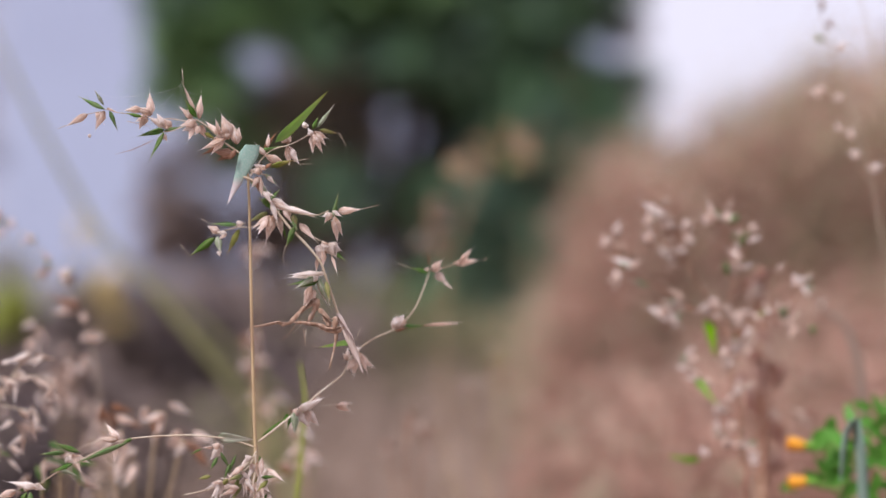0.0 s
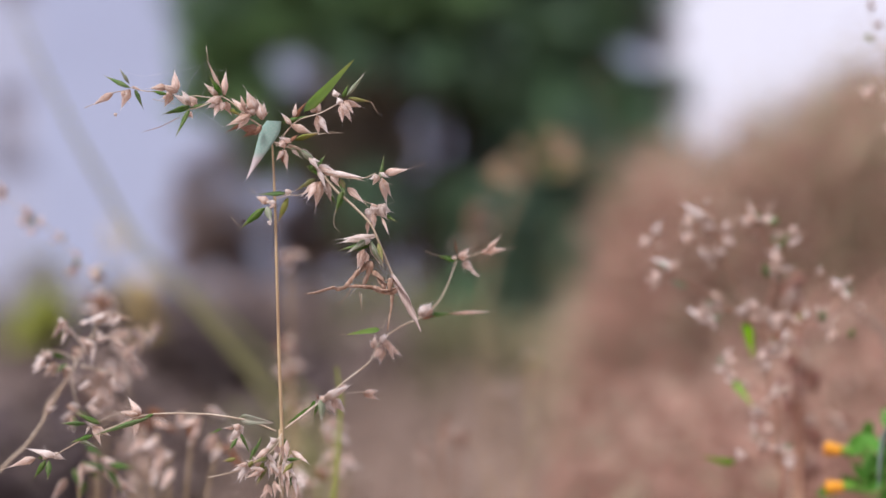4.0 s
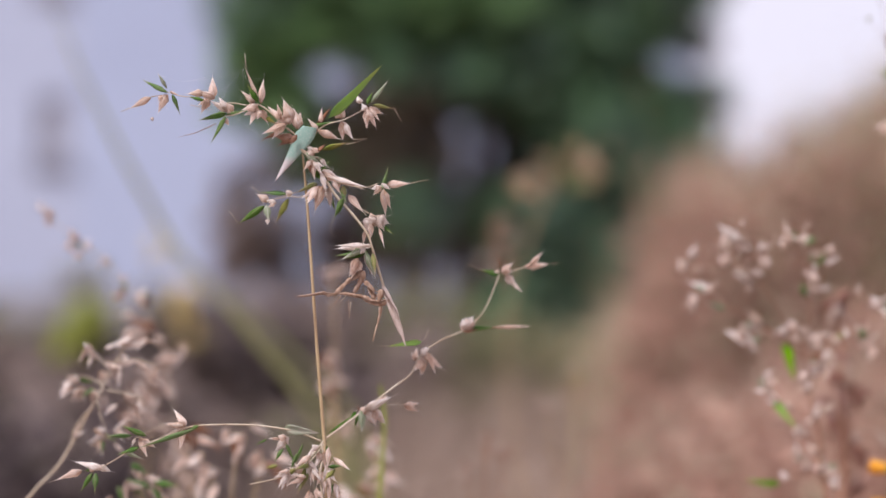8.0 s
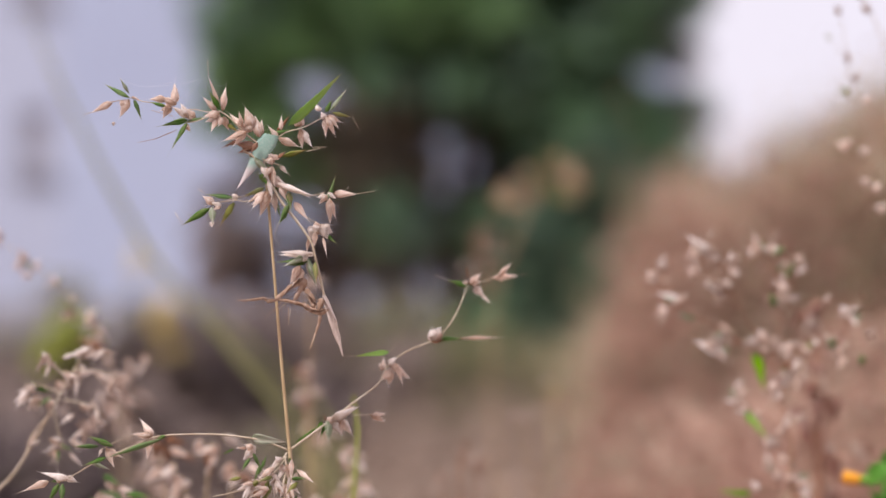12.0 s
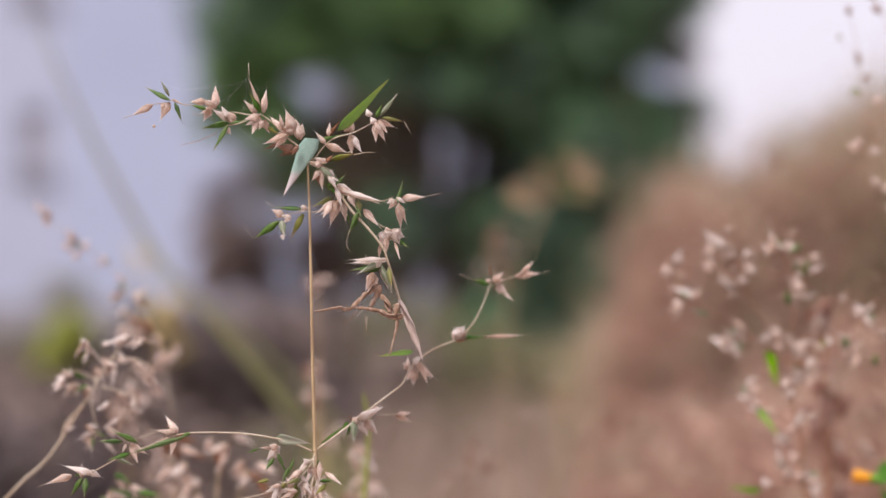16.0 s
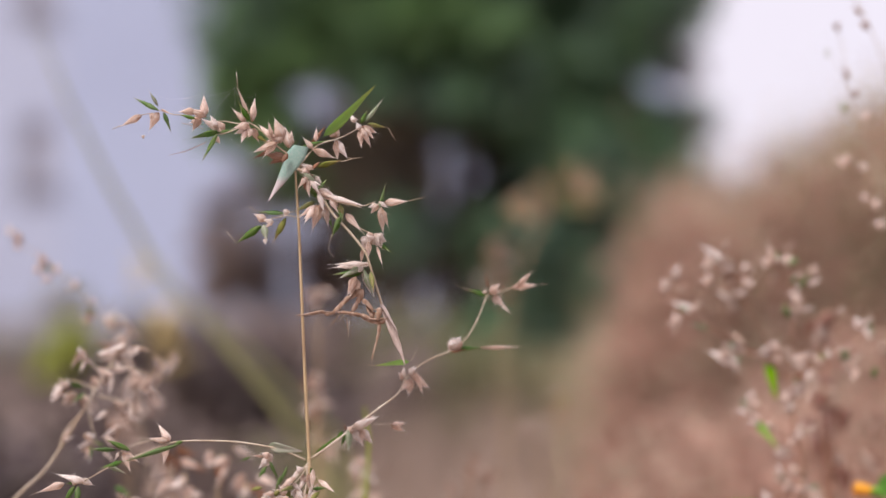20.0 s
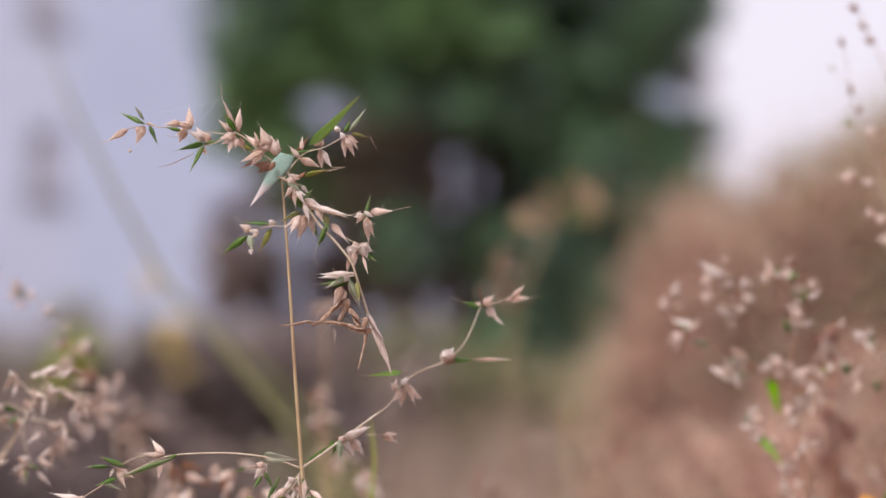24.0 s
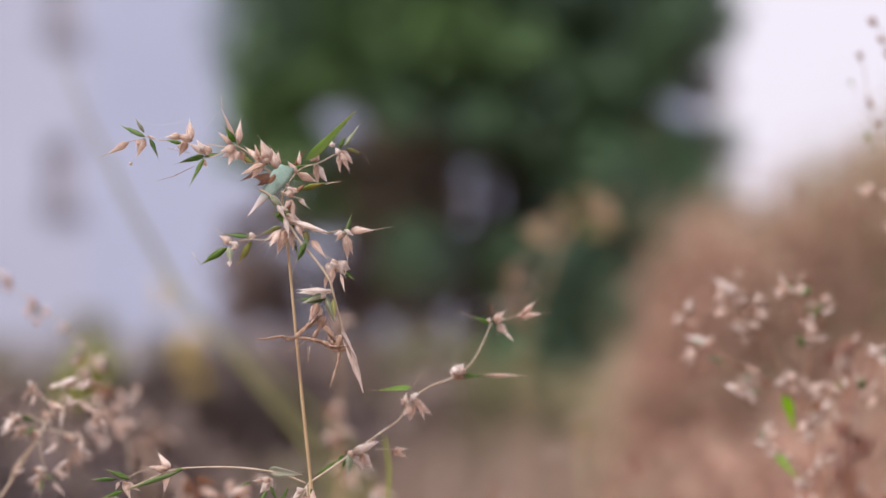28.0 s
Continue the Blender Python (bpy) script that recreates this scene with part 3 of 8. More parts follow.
def main_tree():
    """A dense dark broadleaf tree with a few gaps in its crown."""
    rng = random.Random(21)
    gaps = [(0.20, 1.40, 0.11), (-0.70, 1.80, 0.06), (1.22, 1.93, 0.03)]

    def keep(x, z, s):
        if any(math.hypot(x - a, z - b) < r + s for a, b, r in gaps):
            return False
        if z < 1.25 and x < -0.25 - 0.2 * (1.25 - z):
            return False
        if z < 0.85 and x < 0.3:
            return False
        if z < 1.1 and x > 1.08 - s * 0.3:
            return False
        edge = -1.42 if z > 1.55 else -0.95
        return edge + s * 0.6 < x < (1.50 if z > 1.25 else 1.34) - s * 0.5

    clumps = free_clumps(rng, (-1.45, 1.6, 0.2, 4.2), 480, (0.16, 0.34), keep)
    clumps += free_clumps(rng, (0.15, 1.5, 0.2, 2.6), 190, (0.13, 0.24), keep)
    clumps += free_clumps(rng, (-1.4, 0.3, 1.2, 2.5), 60, (0.10, 0.18), keep)
    # noise picks clumps of the same crown; lighter leaf colour paints them as lit
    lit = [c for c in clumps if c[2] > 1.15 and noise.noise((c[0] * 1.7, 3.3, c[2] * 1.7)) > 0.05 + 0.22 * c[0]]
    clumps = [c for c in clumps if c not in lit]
    # clumps inside this oval of the crown take brown leaves
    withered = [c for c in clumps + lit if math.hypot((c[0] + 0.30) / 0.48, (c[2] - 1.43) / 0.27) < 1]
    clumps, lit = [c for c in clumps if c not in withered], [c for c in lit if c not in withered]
    tree("small_tree", "brown-leaved clumps among green crowns, built as a small tree", -0.3, 11.6, 1.9, 0.03, [(x + 0.3, y * 0.3, z, a, b) for x, y, z, a, b in withered], 110, 0.11, VINE_LEAF, 8)
    tree("broadleaf_tree", "brighter clumps of the broadleaf crown, light painted as mid-green leaves", -0.3, 12.2, 4.2, 0.06, [(x + 0.3, y - 0.2, z, a, b) for x, y, z, a, b in lit], 110, 0.12, LIT_LEAF, 7)
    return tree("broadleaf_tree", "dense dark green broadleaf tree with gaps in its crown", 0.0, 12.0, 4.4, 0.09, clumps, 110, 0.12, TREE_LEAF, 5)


main_tree()


def edge_sapling():
    """A thin sapling at the tree's side, its few leaves loose against the sky."""
    rng = random.Random(4)
    tufts = [(-0.04, 1.70), (-0.13, 1.62), (0.02, 1.29), (-0.12, 1.30), (-0.06, 1.24), (-0.14, 1.07), (0.45, 1.13), (0.52, 1.10), (0.40, 1.06), (0.02, 0.98), (-0.16, 1.78)]
    clumps = [(x, rng.uniform(-0.15, 0.15), z, rng.uniform(0.05, 0.085), 0.07) for x, z in tufts]
    return tree("sapling", "thin sapling with sparse dull leaves against the sky", 1.6, 12.4, 1.9, 0.02, clumps, 46, 0.075, DEAD_LEAF, 6)


edge_sapling()


def shrub(name, label, x, y, width, height, mat, seed, n=26, long=0.07, depth=0.4, puff=(0.13, 0.22), low=0.12):
    rng = random.Random(seed)
    clumps = []
    for _ in range(n):
        u = rng.uniform(-0.5, 0.5)
        cz = rng.uniform(low, 0.88) * height * (1 - 1.1 * u * u)
        s = rng.uniform(*puff) * height
        clumps.append((u * width, rng.uniform(-depth, depth), cz, s * 1.2, s))
    return tree(name, label, x, y, height, 0.03, clumps, 90, long, mat, seed, "shrub")


shrub("dead_vine", "brown dead creeper hanging beside the tree", -0.78, 12.9, 1.65, 1.75, DEAD_LEAF, 30, 72, 0.08, 0.4, (0.045, 0.08), 0.36)
shrub("dry_shrub", "dense shrub with shade painted into its dark purple-brown leaves", -0.58, 5.0, 0.56, 0.57, SHADED_SHRUB_LEAF, 35, 60, 0.06, 0.25)
shrub("dry_shrub", "brown withered shrub behind the weeds", -1.05, 5.2, 1.0, 0.53, DEAD_LEAF, 31, 48, 0.06)
shrub("dry_shrub", "brown low shrub behind the weeds", -0.48, 6.0, 0.8, 0.57, DEAD_LEAF, 32, 46, 0.06)
shrub("olive_shrub", "dull olive low weeds before the tree", -0.12, 6.6, 1.0, 0.60, OLIVE_LEAF, 36, 44, 0.05)
shrub("olive_shrub", "dull olive low weeds at the foot of the bank", 0.15, 8.2, 0.8, 0.48, OLIVE_LEAF, 37, 40, 0.05)
shrub("olive_shrub", "loose olive weeds before the house", -1.1, 6.2, 1.3, 0.66, OLIVE_LEAF, 38, 30, 0.05, 0.3, (0.08, 0.13), 0.5)
shrub("olive_shrub", "olive-green weed among the bank grass", 0.74, 4.0, 0.22, 0.66, OLIVE_LEAF, 39, 14, 0.04, 0.1, (0.06, 0.11), 0.6)
shrub("dry_shrub", "low weeds by the bushes, shadow painted as dark purple-brown leaves", -0.68, 3.0, 0.46, 0.44, SHADED_SHRUB_LEAF, 40, 64, 0.05, 0.15)
# brown shrub added to darken a patch that lies in shadow
shrub("dry_shrub", "brown-leaved shrub standing in for shadow by the bushes", -0.62, 3.5, 0.62, 0.47, DEAD_LEAF, 44, 60, 0.055, 0.2)
shrub("dry_shrub", "brown withered low weeds with a few olive leaves", -0.30, 3.6, 0.26, 0.36, OLIVE_LEAF, 45, 26, 0.04, 0.12)
shrub("lime_shrub", "yellow-green young shrub beside dark bushes", -0.90, 4.8, 0.09, 0.61, LIME_LEAF, 33, 5, 0.035, 0.08, (0.04, 0.06), 0.72)
shrub("yellow_shrub", "yellowing leafy shoot beside dark bushes", -0.645, 4.65, 0.03, 0.66, YELLOW_LEAF, 34, 3, 0.026, 0.03, (0.018, 0.028), 0.84)


# ---------------------------------------------------------------- dry grass
def grass_field(name, label, count, zone, tall, mat, seed, wide=0.004, heads=0.5, droop=0.4):
    rng = random.Random(seed)
    verts, faces = [], []
    for _ in range(count):
        x, y, keep = zone(rng)
        z = rise(x, y)
        h = max(tall(x, y), 0.1) * (rng.uniform(1.0, 1.2) if rng.random() < 0.06 else 1.04 - 0.5 * rng.random() ** 2)
        lean, bend = rng.uniform(0, 6.28), rng.uniform(0.04, droop) * h
        dx, dy = math.cos(lean) * bend, math.sin(lean) * bend
        w = wide * rng.uniform(0.5, 1.3)
        a = rng.uniform(0, 6.28)
        sx, sy = math.cos(a) * w, math.sin(a) * w
        i = len(verts)
        for u in (0, 0.4, 0.75, 1.0):
            t = w and (1 - u) ** 0.7
            verts.append((x + dx * u * u - sx * t, y + dy * u * u - sy * t, z + h * u))
            verts.append((x + dx * u * u + sx * t, y + dy * u * u + sy * t, z + h * u + 0.001))
        for k in (0, 2, 4):
            faces.append((i + k, i + k + 1, i + k + 3, i + k + 2))
        if rng.random() < heads:
            for k in range(rng.randrange(3, 9)):
                u = rng.uniform(0.62, 1.0)
                p = Vector((x + dx * u * u + rng.uniform(-0.02, 0.02), y + dy * u * u + rng.uniform(-0.02, 0.02), z + h * u))
                q = Euler((rng.uniform(0, 3), rng.uniform(0, 3), rng.uniform(0, 6))).to_matrix()
                s = rng.uniform(0.008, 0.016)
                j = len(verts)
                verts += [tuple(p + q @ Vector(c)) for c in ((0, 0, -s), (0.35 * s, 0, 0), (-0.18 * s, 0.3 * s, 0), (-0.18 * s, -0.3 * s, 0), (0, 0, s))]
                faces += [(j, j + 2, j + 1), (j, j + 3, j + 2), (j, j + 1, j + 3), (j + 4, j + 1, j + 2), (j + 4, j + 2, j + 3), (j + 4, j + 3, j + 1)]
    me = bpy.data.meshes.new(name)
    me.from_pydata(verts, [], faces)
    me.materials.append(mat)
    return tagged(new(name, me), label, "grass", kind="stuff")


def bank_zone(rng):
    y = 1.7 + rng.gauss(0, 0.1) + 0.9 * rng.random() if rng.random() < 0.15 else 2.6 + 5.0 * rng.random() ** 1.3
    far = abs(rng.gauss(0, 2.2)) if rng.random() < 0.42 else 0.2
    return rng.uniform(0.084 * y, 0.2 * y + far) + rng.gauss(0, 0.02), y, True


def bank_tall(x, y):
    """Knee-high at the bank's near foot; beyond it, fitted by x / y to the camera's view."""
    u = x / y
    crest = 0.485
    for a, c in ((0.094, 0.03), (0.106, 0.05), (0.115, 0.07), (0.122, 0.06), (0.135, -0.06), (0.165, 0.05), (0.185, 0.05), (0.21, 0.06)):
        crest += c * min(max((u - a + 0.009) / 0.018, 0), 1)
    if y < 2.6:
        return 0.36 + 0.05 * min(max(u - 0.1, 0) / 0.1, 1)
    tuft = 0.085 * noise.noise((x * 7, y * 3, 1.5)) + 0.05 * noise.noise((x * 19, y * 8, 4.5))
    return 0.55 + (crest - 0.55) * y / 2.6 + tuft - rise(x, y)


def flat_zone(rng):
    if rng.random() < 0.7:
        while True:
            x, y = rng.gauss(0, 4.5), rng.gauss(3, 7)
            if y < 18 and math.hypot(x, y - 0.1) > 0.35 and not (y > 1.3 and abs(x) < 0.3 * y):
                return x, y, True
    y = 1.0 + rng.gauss(0, 0.25) + 8 * rng.random() ** 1.4
    x = rng.uniform(-0.2 * y - 0.9, 0.10 * y)
    return x - (abs(rng.gauss(0, 0.8)) if rng.random() < 0.5 else 0), y, True


def low_tall(x, y):
    if math.hypot(x, y - 0.2) < 1.1:
        return 0.13
    if y < 5 and x < -0.10 * y:
        return 0.19 + 0.05 * noise.noise((x * 5, y * 3, 2.5))
    return 0.27 + 0.05 * max(x, -1) if y < 4.2 or x > -0.2 else 0.16


def tuft_zone(seed, n, low, high, near=0.0, far=99.0):
    """Tufts on the bank, each kind of grass in its own patches."""
    pick = random.Random(seed)
    spots = []
    while len(spots) < n:
        x, y, _ = bank_zone(pick)
        if near < y < far and low < noise.noise((x * 3.0, y * 0.8, 7.7)) + pick.gauss(0, 0.08) < high:
            spots.append((x, y, pick.uniform(0.015, 0.06)))

    def zone(rng):
        x, y, s = rng.choice(spots)
        return x + rng.gauss(0, s * min(y / 4, 1)), y + rng.gauss(0, 1.5 * s), True
    return zone


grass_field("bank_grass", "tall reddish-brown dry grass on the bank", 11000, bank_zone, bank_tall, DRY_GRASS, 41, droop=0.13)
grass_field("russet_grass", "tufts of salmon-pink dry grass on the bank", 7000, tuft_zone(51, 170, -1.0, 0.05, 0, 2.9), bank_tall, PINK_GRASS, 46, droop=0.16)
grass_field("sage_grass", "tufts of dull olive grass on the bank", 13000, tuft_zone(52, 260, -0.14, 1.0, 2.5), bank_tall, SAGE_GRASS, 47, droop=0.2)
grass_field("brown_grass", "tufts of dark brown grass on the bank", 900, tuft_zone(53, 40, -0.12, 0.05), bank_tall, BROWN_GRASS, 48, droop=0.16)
grass_field("low_grass", "short dry olive-brown grass", 36000, flat_zone, low_tall, OLIVE_GRASS, 42, heads=0.35)

# ---------------------------------------------------------------- the weed in focus
weed = plant_base("weed", -0.0362, 0.70, 0, "dried bamboo-like weed with tan husks, green bracts and straw stems", "plant", "dry weeds")
left_spray = twig('upper_branch', weed, TWIG, [(0.36, 0.22, (0.6, 0.6), (-3.6, 4.6), (-8.5, 8.3), (-14.1, 13.9), (-18.1, 16.5)), (0.20, 0.14, (-17.5, 16.3), (-22, 16.1), (-26.4, 16.9), (-32.3, 17.1), (-39.9, 19.1), (-44.3, 19.5), (-48.6, 20.7), (-50.6, 21.2)), (0.20, 0.16, (-22, 14.3), (-26.4, 12.7), (-30, 12.3)), (0.14, 0.14, (-51, 20.1), (-55.8, 19.3)), (0.10, 0.10, (-62.9, 15.7), (-66, 14.5)), (0.10, 0.10, (-41.9, 16.5), (-34.3, 14.5)), (0.10, 0.10, (-21.9, 28.8), (-22.3, 34.2))], 'arching upper twig with dry husks')
husk(left_spray, 'green', -49.4, 20.7, 153, 10.9, 2)
husk(left_spray, 'sage', -50, 22.4, 119.1, 6.1, 1.4)
husk(left_spray, 'tan', -55.6, 19.5, -152.8, 8.7, 2.4)
husk(left_spray, 'tan', -50, 20.5, -116.4, 7.5, 2.8)
husk(left_spray, 'tan', -51.4, 19.7, -118.4, 2.5, 1.8)
husk(left_spray, 'green', -48, 20.3, -71.4, 7.5, 1.8)
husk(left_spray, 'tan', -49, 21.4, -26.6, 4.4, 0.8)
husk(left_spray, 'pale', -55.5, 12.5, -82.7, 1.6, 1.2)
husk(left_spray, 'tan', -36.3, 20.5, -178.3, 6.7, 2.4)
husk(left_spray, 'tan', -32.7, 18.5, 158.7, 7.7, 2.8)
husk(left_spray, 'tan', -33.5, 18.5, 92.9, 8.2, 2.8)
husk(left_spray, 'green', -36.3, 17.7, 166.9, 6.1, 1.6)
husk(left_spray, 'tan', -35.3, 17.7, -159.9, 3.8, 2.5)
husk(left_spray, 'tan', -35.1, 18.1, -121.2, 5.3, 3)
husk(left_spray, 'pale', -28.9, 14.4, 119.1, 5.3, 2.2)
husk(left_spray, 'pale', -28.4, 14.1, 149.3, 7.4, 2.6)
husk(left_spray, 'tan', -26.8, 13.7, 150.5, 5.2, 2.8)
husk(left_spray, 'pale', -26.6, 14.3, 154.5, 2.4, 2)
husk(left_spray, 'tan', -26.4, 14.1, 130.6, 3.7, 2.4)
husk(left_spray, 'green', -28.8, 13.1, -169.1, 10.5, 2.4)
husk(left_spray, 'green', -29, 12.3, -115.5, 11.4, 1.8)
husk(left_spray, 'green', -29.4, 12.7, 12, 6.7, 1.6)
husk(left_spray, 'pale', -29.4, 11.7, -102.7, 2.6, 1.5)
husk(left_spray, 'tan', -29.6, 11.9, -64.9, 3.3, 1.8)
curl(left_spray, 0.2, 0.1, (-32.7, 9.7), (-40.2, 6.5), (-46.6, 5))
husk(left_spray, 'tan', -19.2, 16.8, 110.3, 3.9, 1.9)
husk(left_spray, 'tan', -18.9, 16.5, 135, 6.5, 2.2)
husk(left_spray, 'tan', -16.9, 16.3, 85.1, 9.2, 2.6)
husk(left_spray, 'green', -17.7, 16.9, 119.4, 7.3, 2.2)
husk(left_spray, 'tan', -17.7, 17.7, 110.8, 12.3, 1.4)
husk(left_spray, 'tan', -18.1, 15.6, -117.2, 3.7, 2.5)
husk(left_spray, 'tan', -17.7, 15.7, -165.9, 5.7, 3)
husk(left_spray, 'pale', -18.6, 14.2, -160.2, 5, 2)
husk(left_spray, 'tan', -18.5, 14.7, -111.3, 6, 2.4)
husk(left_spray, 'tan', -16.7, 14.1, -115.3, 3.6, 2.2)
husk(left_spray, 'tan', -16.9, 14.5, -67.3, 5.2, 2.6)
husk(left_spray, 'olive', -15.3, 11.7, -31, 4.6, 1.8)
husk(left_spray, 'pale', -19.3, 17.7, 144.5, 3.4, 1.6)
husk(left_spray, 'tan', -9.8, 11.3, 102.2, 5.1, 1.9)
husk(left_spray, 'tan', -9.3, 10.9, 139.2, 7.6, 2.2)
husk(left_spray, 'tan', -7.8, 10.6, -173.2, 4.6, 1.7)
husk(left_spray, 'tan', -7.3, 10.3, 153.4, 6.7, 2)
husk(left_spray, 'tan', -6, 10.1, 111.1, 8.3, 3.8)
husk(left_spray, 'tan', -3.7, 7.9, 83.6, 5.6, 2.7)
husk(left_spray, 'tan', -3.6, 7.3, 103.4, 7.8, 3.2)
husk(left_spray, 'pale', -7.2, 9.7, 161.5, 3.1, 2.4)
husk(left_spray, 'tan', -8.5, 9.1, -130.7, 6.6, 2.4)
husk(left_spray, 'tan', -7.7, 9.3, -160.4, 9.5, 2.8)
husk(left_spray, 'brown', -8.5, 7.7, -157.5, 9.9, 1.4)
husk(left_spray, 'brown', -5, 3.8, 169.6, 7.7, 3.4)
husk(left_spray, 'brown', -5, 4.6, -157, 7.1, 2.4)
husk(left_spray, 'brown', -4.2, 5.4, -123.6, 4.3, 1.8)
husk(left_spray, 'tan', -6.6, 8.9, 106.8, 4.1, 2.4)
silk(left_spray, (-43.1, 24.8), (-34, 25.6), (-25.2, 27.2), (-22.9, 28.8))
silk(left_spray, (-23.2, 28.4), (-23, 21.8), (-24.4, 16.9))
silk(left_spray, (-33.3, 19.9), (-28.8, 22.8), (-24.4, 26.8))
silk(left_spray, (-22.1, 26.8), (-18.5, 25.4), (-16.3, 25.2))
silk(left_spray, (-26, 11.9), (-20.8, 7.9), (-16.5, 4.6))
silk(left_spray, (-28.4, 22.8), (-32.3, 13.9), (-33.9, 8.9))
silk(left_spray, (-22.9, 28.8), (-21.7, 24.8), (-18.5, 21.8))
silk(left_spray, (-52.2, 26.8), (-44.3, 24.8), (-34, 26.4))
grey_blade = blade('leaf_blade', weed, 'blue', -2, 1, -110.5, 22.8, 6.6, 'grey-green folded leaf with a withered tip')
right_spray = twig('upper_branch', weed, TWIG, [(0.24, 0.18, (-0.6, -0.6), (3.6, 5.4), (7.7, 8.9), (14.7, 11.1), (21.4, 14.7)), (0.10, 0.10, (11.9, 4), (14.3, 4.4)), (0.08, 0.08, (17.6, 4), (22.6, 4.2)), (0.10, 0.10, (32.5, 15.3), (35.1, 10.7))], 'short twig with a fresh green leaf')
leaf(right_spray, 'fresh', 8.6, 11.2, 46, 25.6, 3.7)
husk(right_spray, 'green', 1, 7.7, 13.8, 11.6, 1.8)
husk(right_spray, 'tan', 4.7, 6.7, 129.3, 5.6, 1.8)
husk(right_spray, 'tan', 5.5, 9.5, 82, 5.4, 1.5)
husk(right_spray, 'brown', 5.1, 8.9, 52.9, 8.2, 1.8)
husk(right_spray, 'tan', 4.4, 6.7, -20.2, 8, 2.8)
husk(right_spray, 'tan', 13.3, 11.5, 125.1, 3.9, 2.7)
husk(right_spray, 'tan', 13.3, 11.1, 79.6, 5.5, 3.2)
husk(right_spray, 'tan', 13.6, 10.2, -86, 6.8, 2.4)
husk(right_spray, 'pale', 13.3, 10.7, -57.1, 8, 2.8)
husk(right_spray, 'pale', 20.6, 16.9, 113.2, 3, 2.8)
husk(right_spray, 'tan', 22.1, 14.2, -86.3, 6.6, 2.5)
husk(right_spray, 'tan', 21.8, 14.7, -58.3, 7.9, 3)
husk(right_spray, 'tan', 23.1, 15.3, -55.5, 5.7, 2)
husk(right_spray, 'tan', 22.6, 15.5, -14.4, 7.2, 2.4)
husk(right_spray, 'olive', 24.2, 16.3, -6.8, 8.4, 1.6)
husk(right_spray, 'green', 22.6, 16.5, 67.4, 5.2, 1.8)
husk(right_spray, 'sage', 23.8, 16.9, 51.7, 10.9, 1.8)
husk(right_spray, 'pale', 22.2, 14.1, 126.8, 3, 2.6)
husk(right_spray, 'green', 24.6, 17.7, 61, 4.1, 1.2)
joint = twig('node_cluster', weed, TWIG, [(0.32, 0.24, (-1.2, 1), (1.8, -0.4), (5.2, -1.4)), (0.14, 0.06, (14.7, 3.4), (20.2, 4.6))], '')
husk(joint, 'tan', 3.4, 0.4, -155.8, 2.7, 2.5)
husk(joint, 'tan', 3.8, 0.4, -174.8, 4.4, 3)
husk(joint, 'tan', 5.2, 0.6, 146.3, 3.6, 2)
husk(joint, 'pale', 3.4, 1.2, 155.2, 2.8, 1.8)
husk(joint, 'brown', 4.8, 0.8, 38.7, 3.8, 1.4)
husk(joint, 'olive', 6.3, 1.4, 14.1, 9, 2.2)
husk(joint, 'tan', 2.7, -2.2, -126.1, 4.7, 1.9)
husk(joint, 'tan', 2.6, -1.6, -82.4, 7.6, 2.2)
husk(joint, 'brown', 1.6, -2, -80.8, 5, 1.4)
husk(joint, 'sage', 4.4, -0.8, -42.5, 6.5, 1.8)
husk(joint, 'pale', 5.6, -1.6, -49.4, 3.7, 1.6)
hanging_spray = twig('hanging_branch', weed, TWIG, [(0.48, 0.40, (-7.2, 6.2), (-4.4, 5.0), (-1.6, 2.6), (2.4, -3.4), (7.9, -11.1), (13.5, -17.1), (18.8, -23.8), (20.6, -28.7), (23.4, -37.6), (25.4, -44)), (0.20, 0.14, (6, -5.6), (10.9, -6.9), (17.8, -7.7), (22.4, -6.1)), (0.18, 0.14, (0.4, -9.1), (-4.9, -11.5), (-8.3, -11.3), (-13.5, -12.3), (-16.6, -13.7)), (0.16, 0.16, (15.9, -14.7), (18.8, -16.5), (21, -17.2)), (0.14, 0.14, (-6.7, -9.9), (-10.9, -11.1)), (0.08, 0.08, (33.7, -5.9), (40, -4.6)), (0.10, 0.10, (-19.4, -9.9), (-22.2, -8.1)), (0.10, 0.10, (-26.5, -21), (-29.7, -16.9)), (0.07, 0.06, (-14.2, -18.8), (-11.9, -23.8)), (0.10, 0.10, (17.4, -16.3), (18.6, -17.8)), (0.07, 0.06, (7.2, -17.8), (6, -22.8), (7.9, -25.8)), (0.20, 0.08, (23, -55.4), (21.6, -61.8)), (0.12, 0.05, (12.7, -44.8), (9.2, -48.7)), (0.12, 0.05, (13.5, -47.9), (13.1, -53.9))], 'drooping twig with withered brown bracts')
husk(hanging_spray, 'green', -0.6, -3.4, 59.1, 5.8, 1.6)
husk(hanging_spray, 'green', 5.6, -6.5, 146, 9.6, 2.8)
husk(hanging_spray, 'olive', 1.2, -6.3, -155.1, 8.9, 2.2)
husk(hanging_spray, 'tan', 1.2, -7.5, -141.3, 7.6, 1.6)
husk(hanging_spray, 'tan', 1.2, -7.9, -118.7, 7, 2.2)
husk(hanging_spray, 'pale', 2.2, -8.4, -142.1, 7, 2.2)
husk(hanging_spray, 'tan', 2.4, -7.7, -104, 9, 2.6)
husk(hanging_spray, 'pale', 3.8, -8.3, -76.2, 4.1, 1.9)
husk(hanging_spray, 'tan', 3.6, -7.9, -56.3, 5.7, 2.2)
husk(hanging_spray, 'green', 5.2, -9.5, -72.5, 7.3, 1.2)
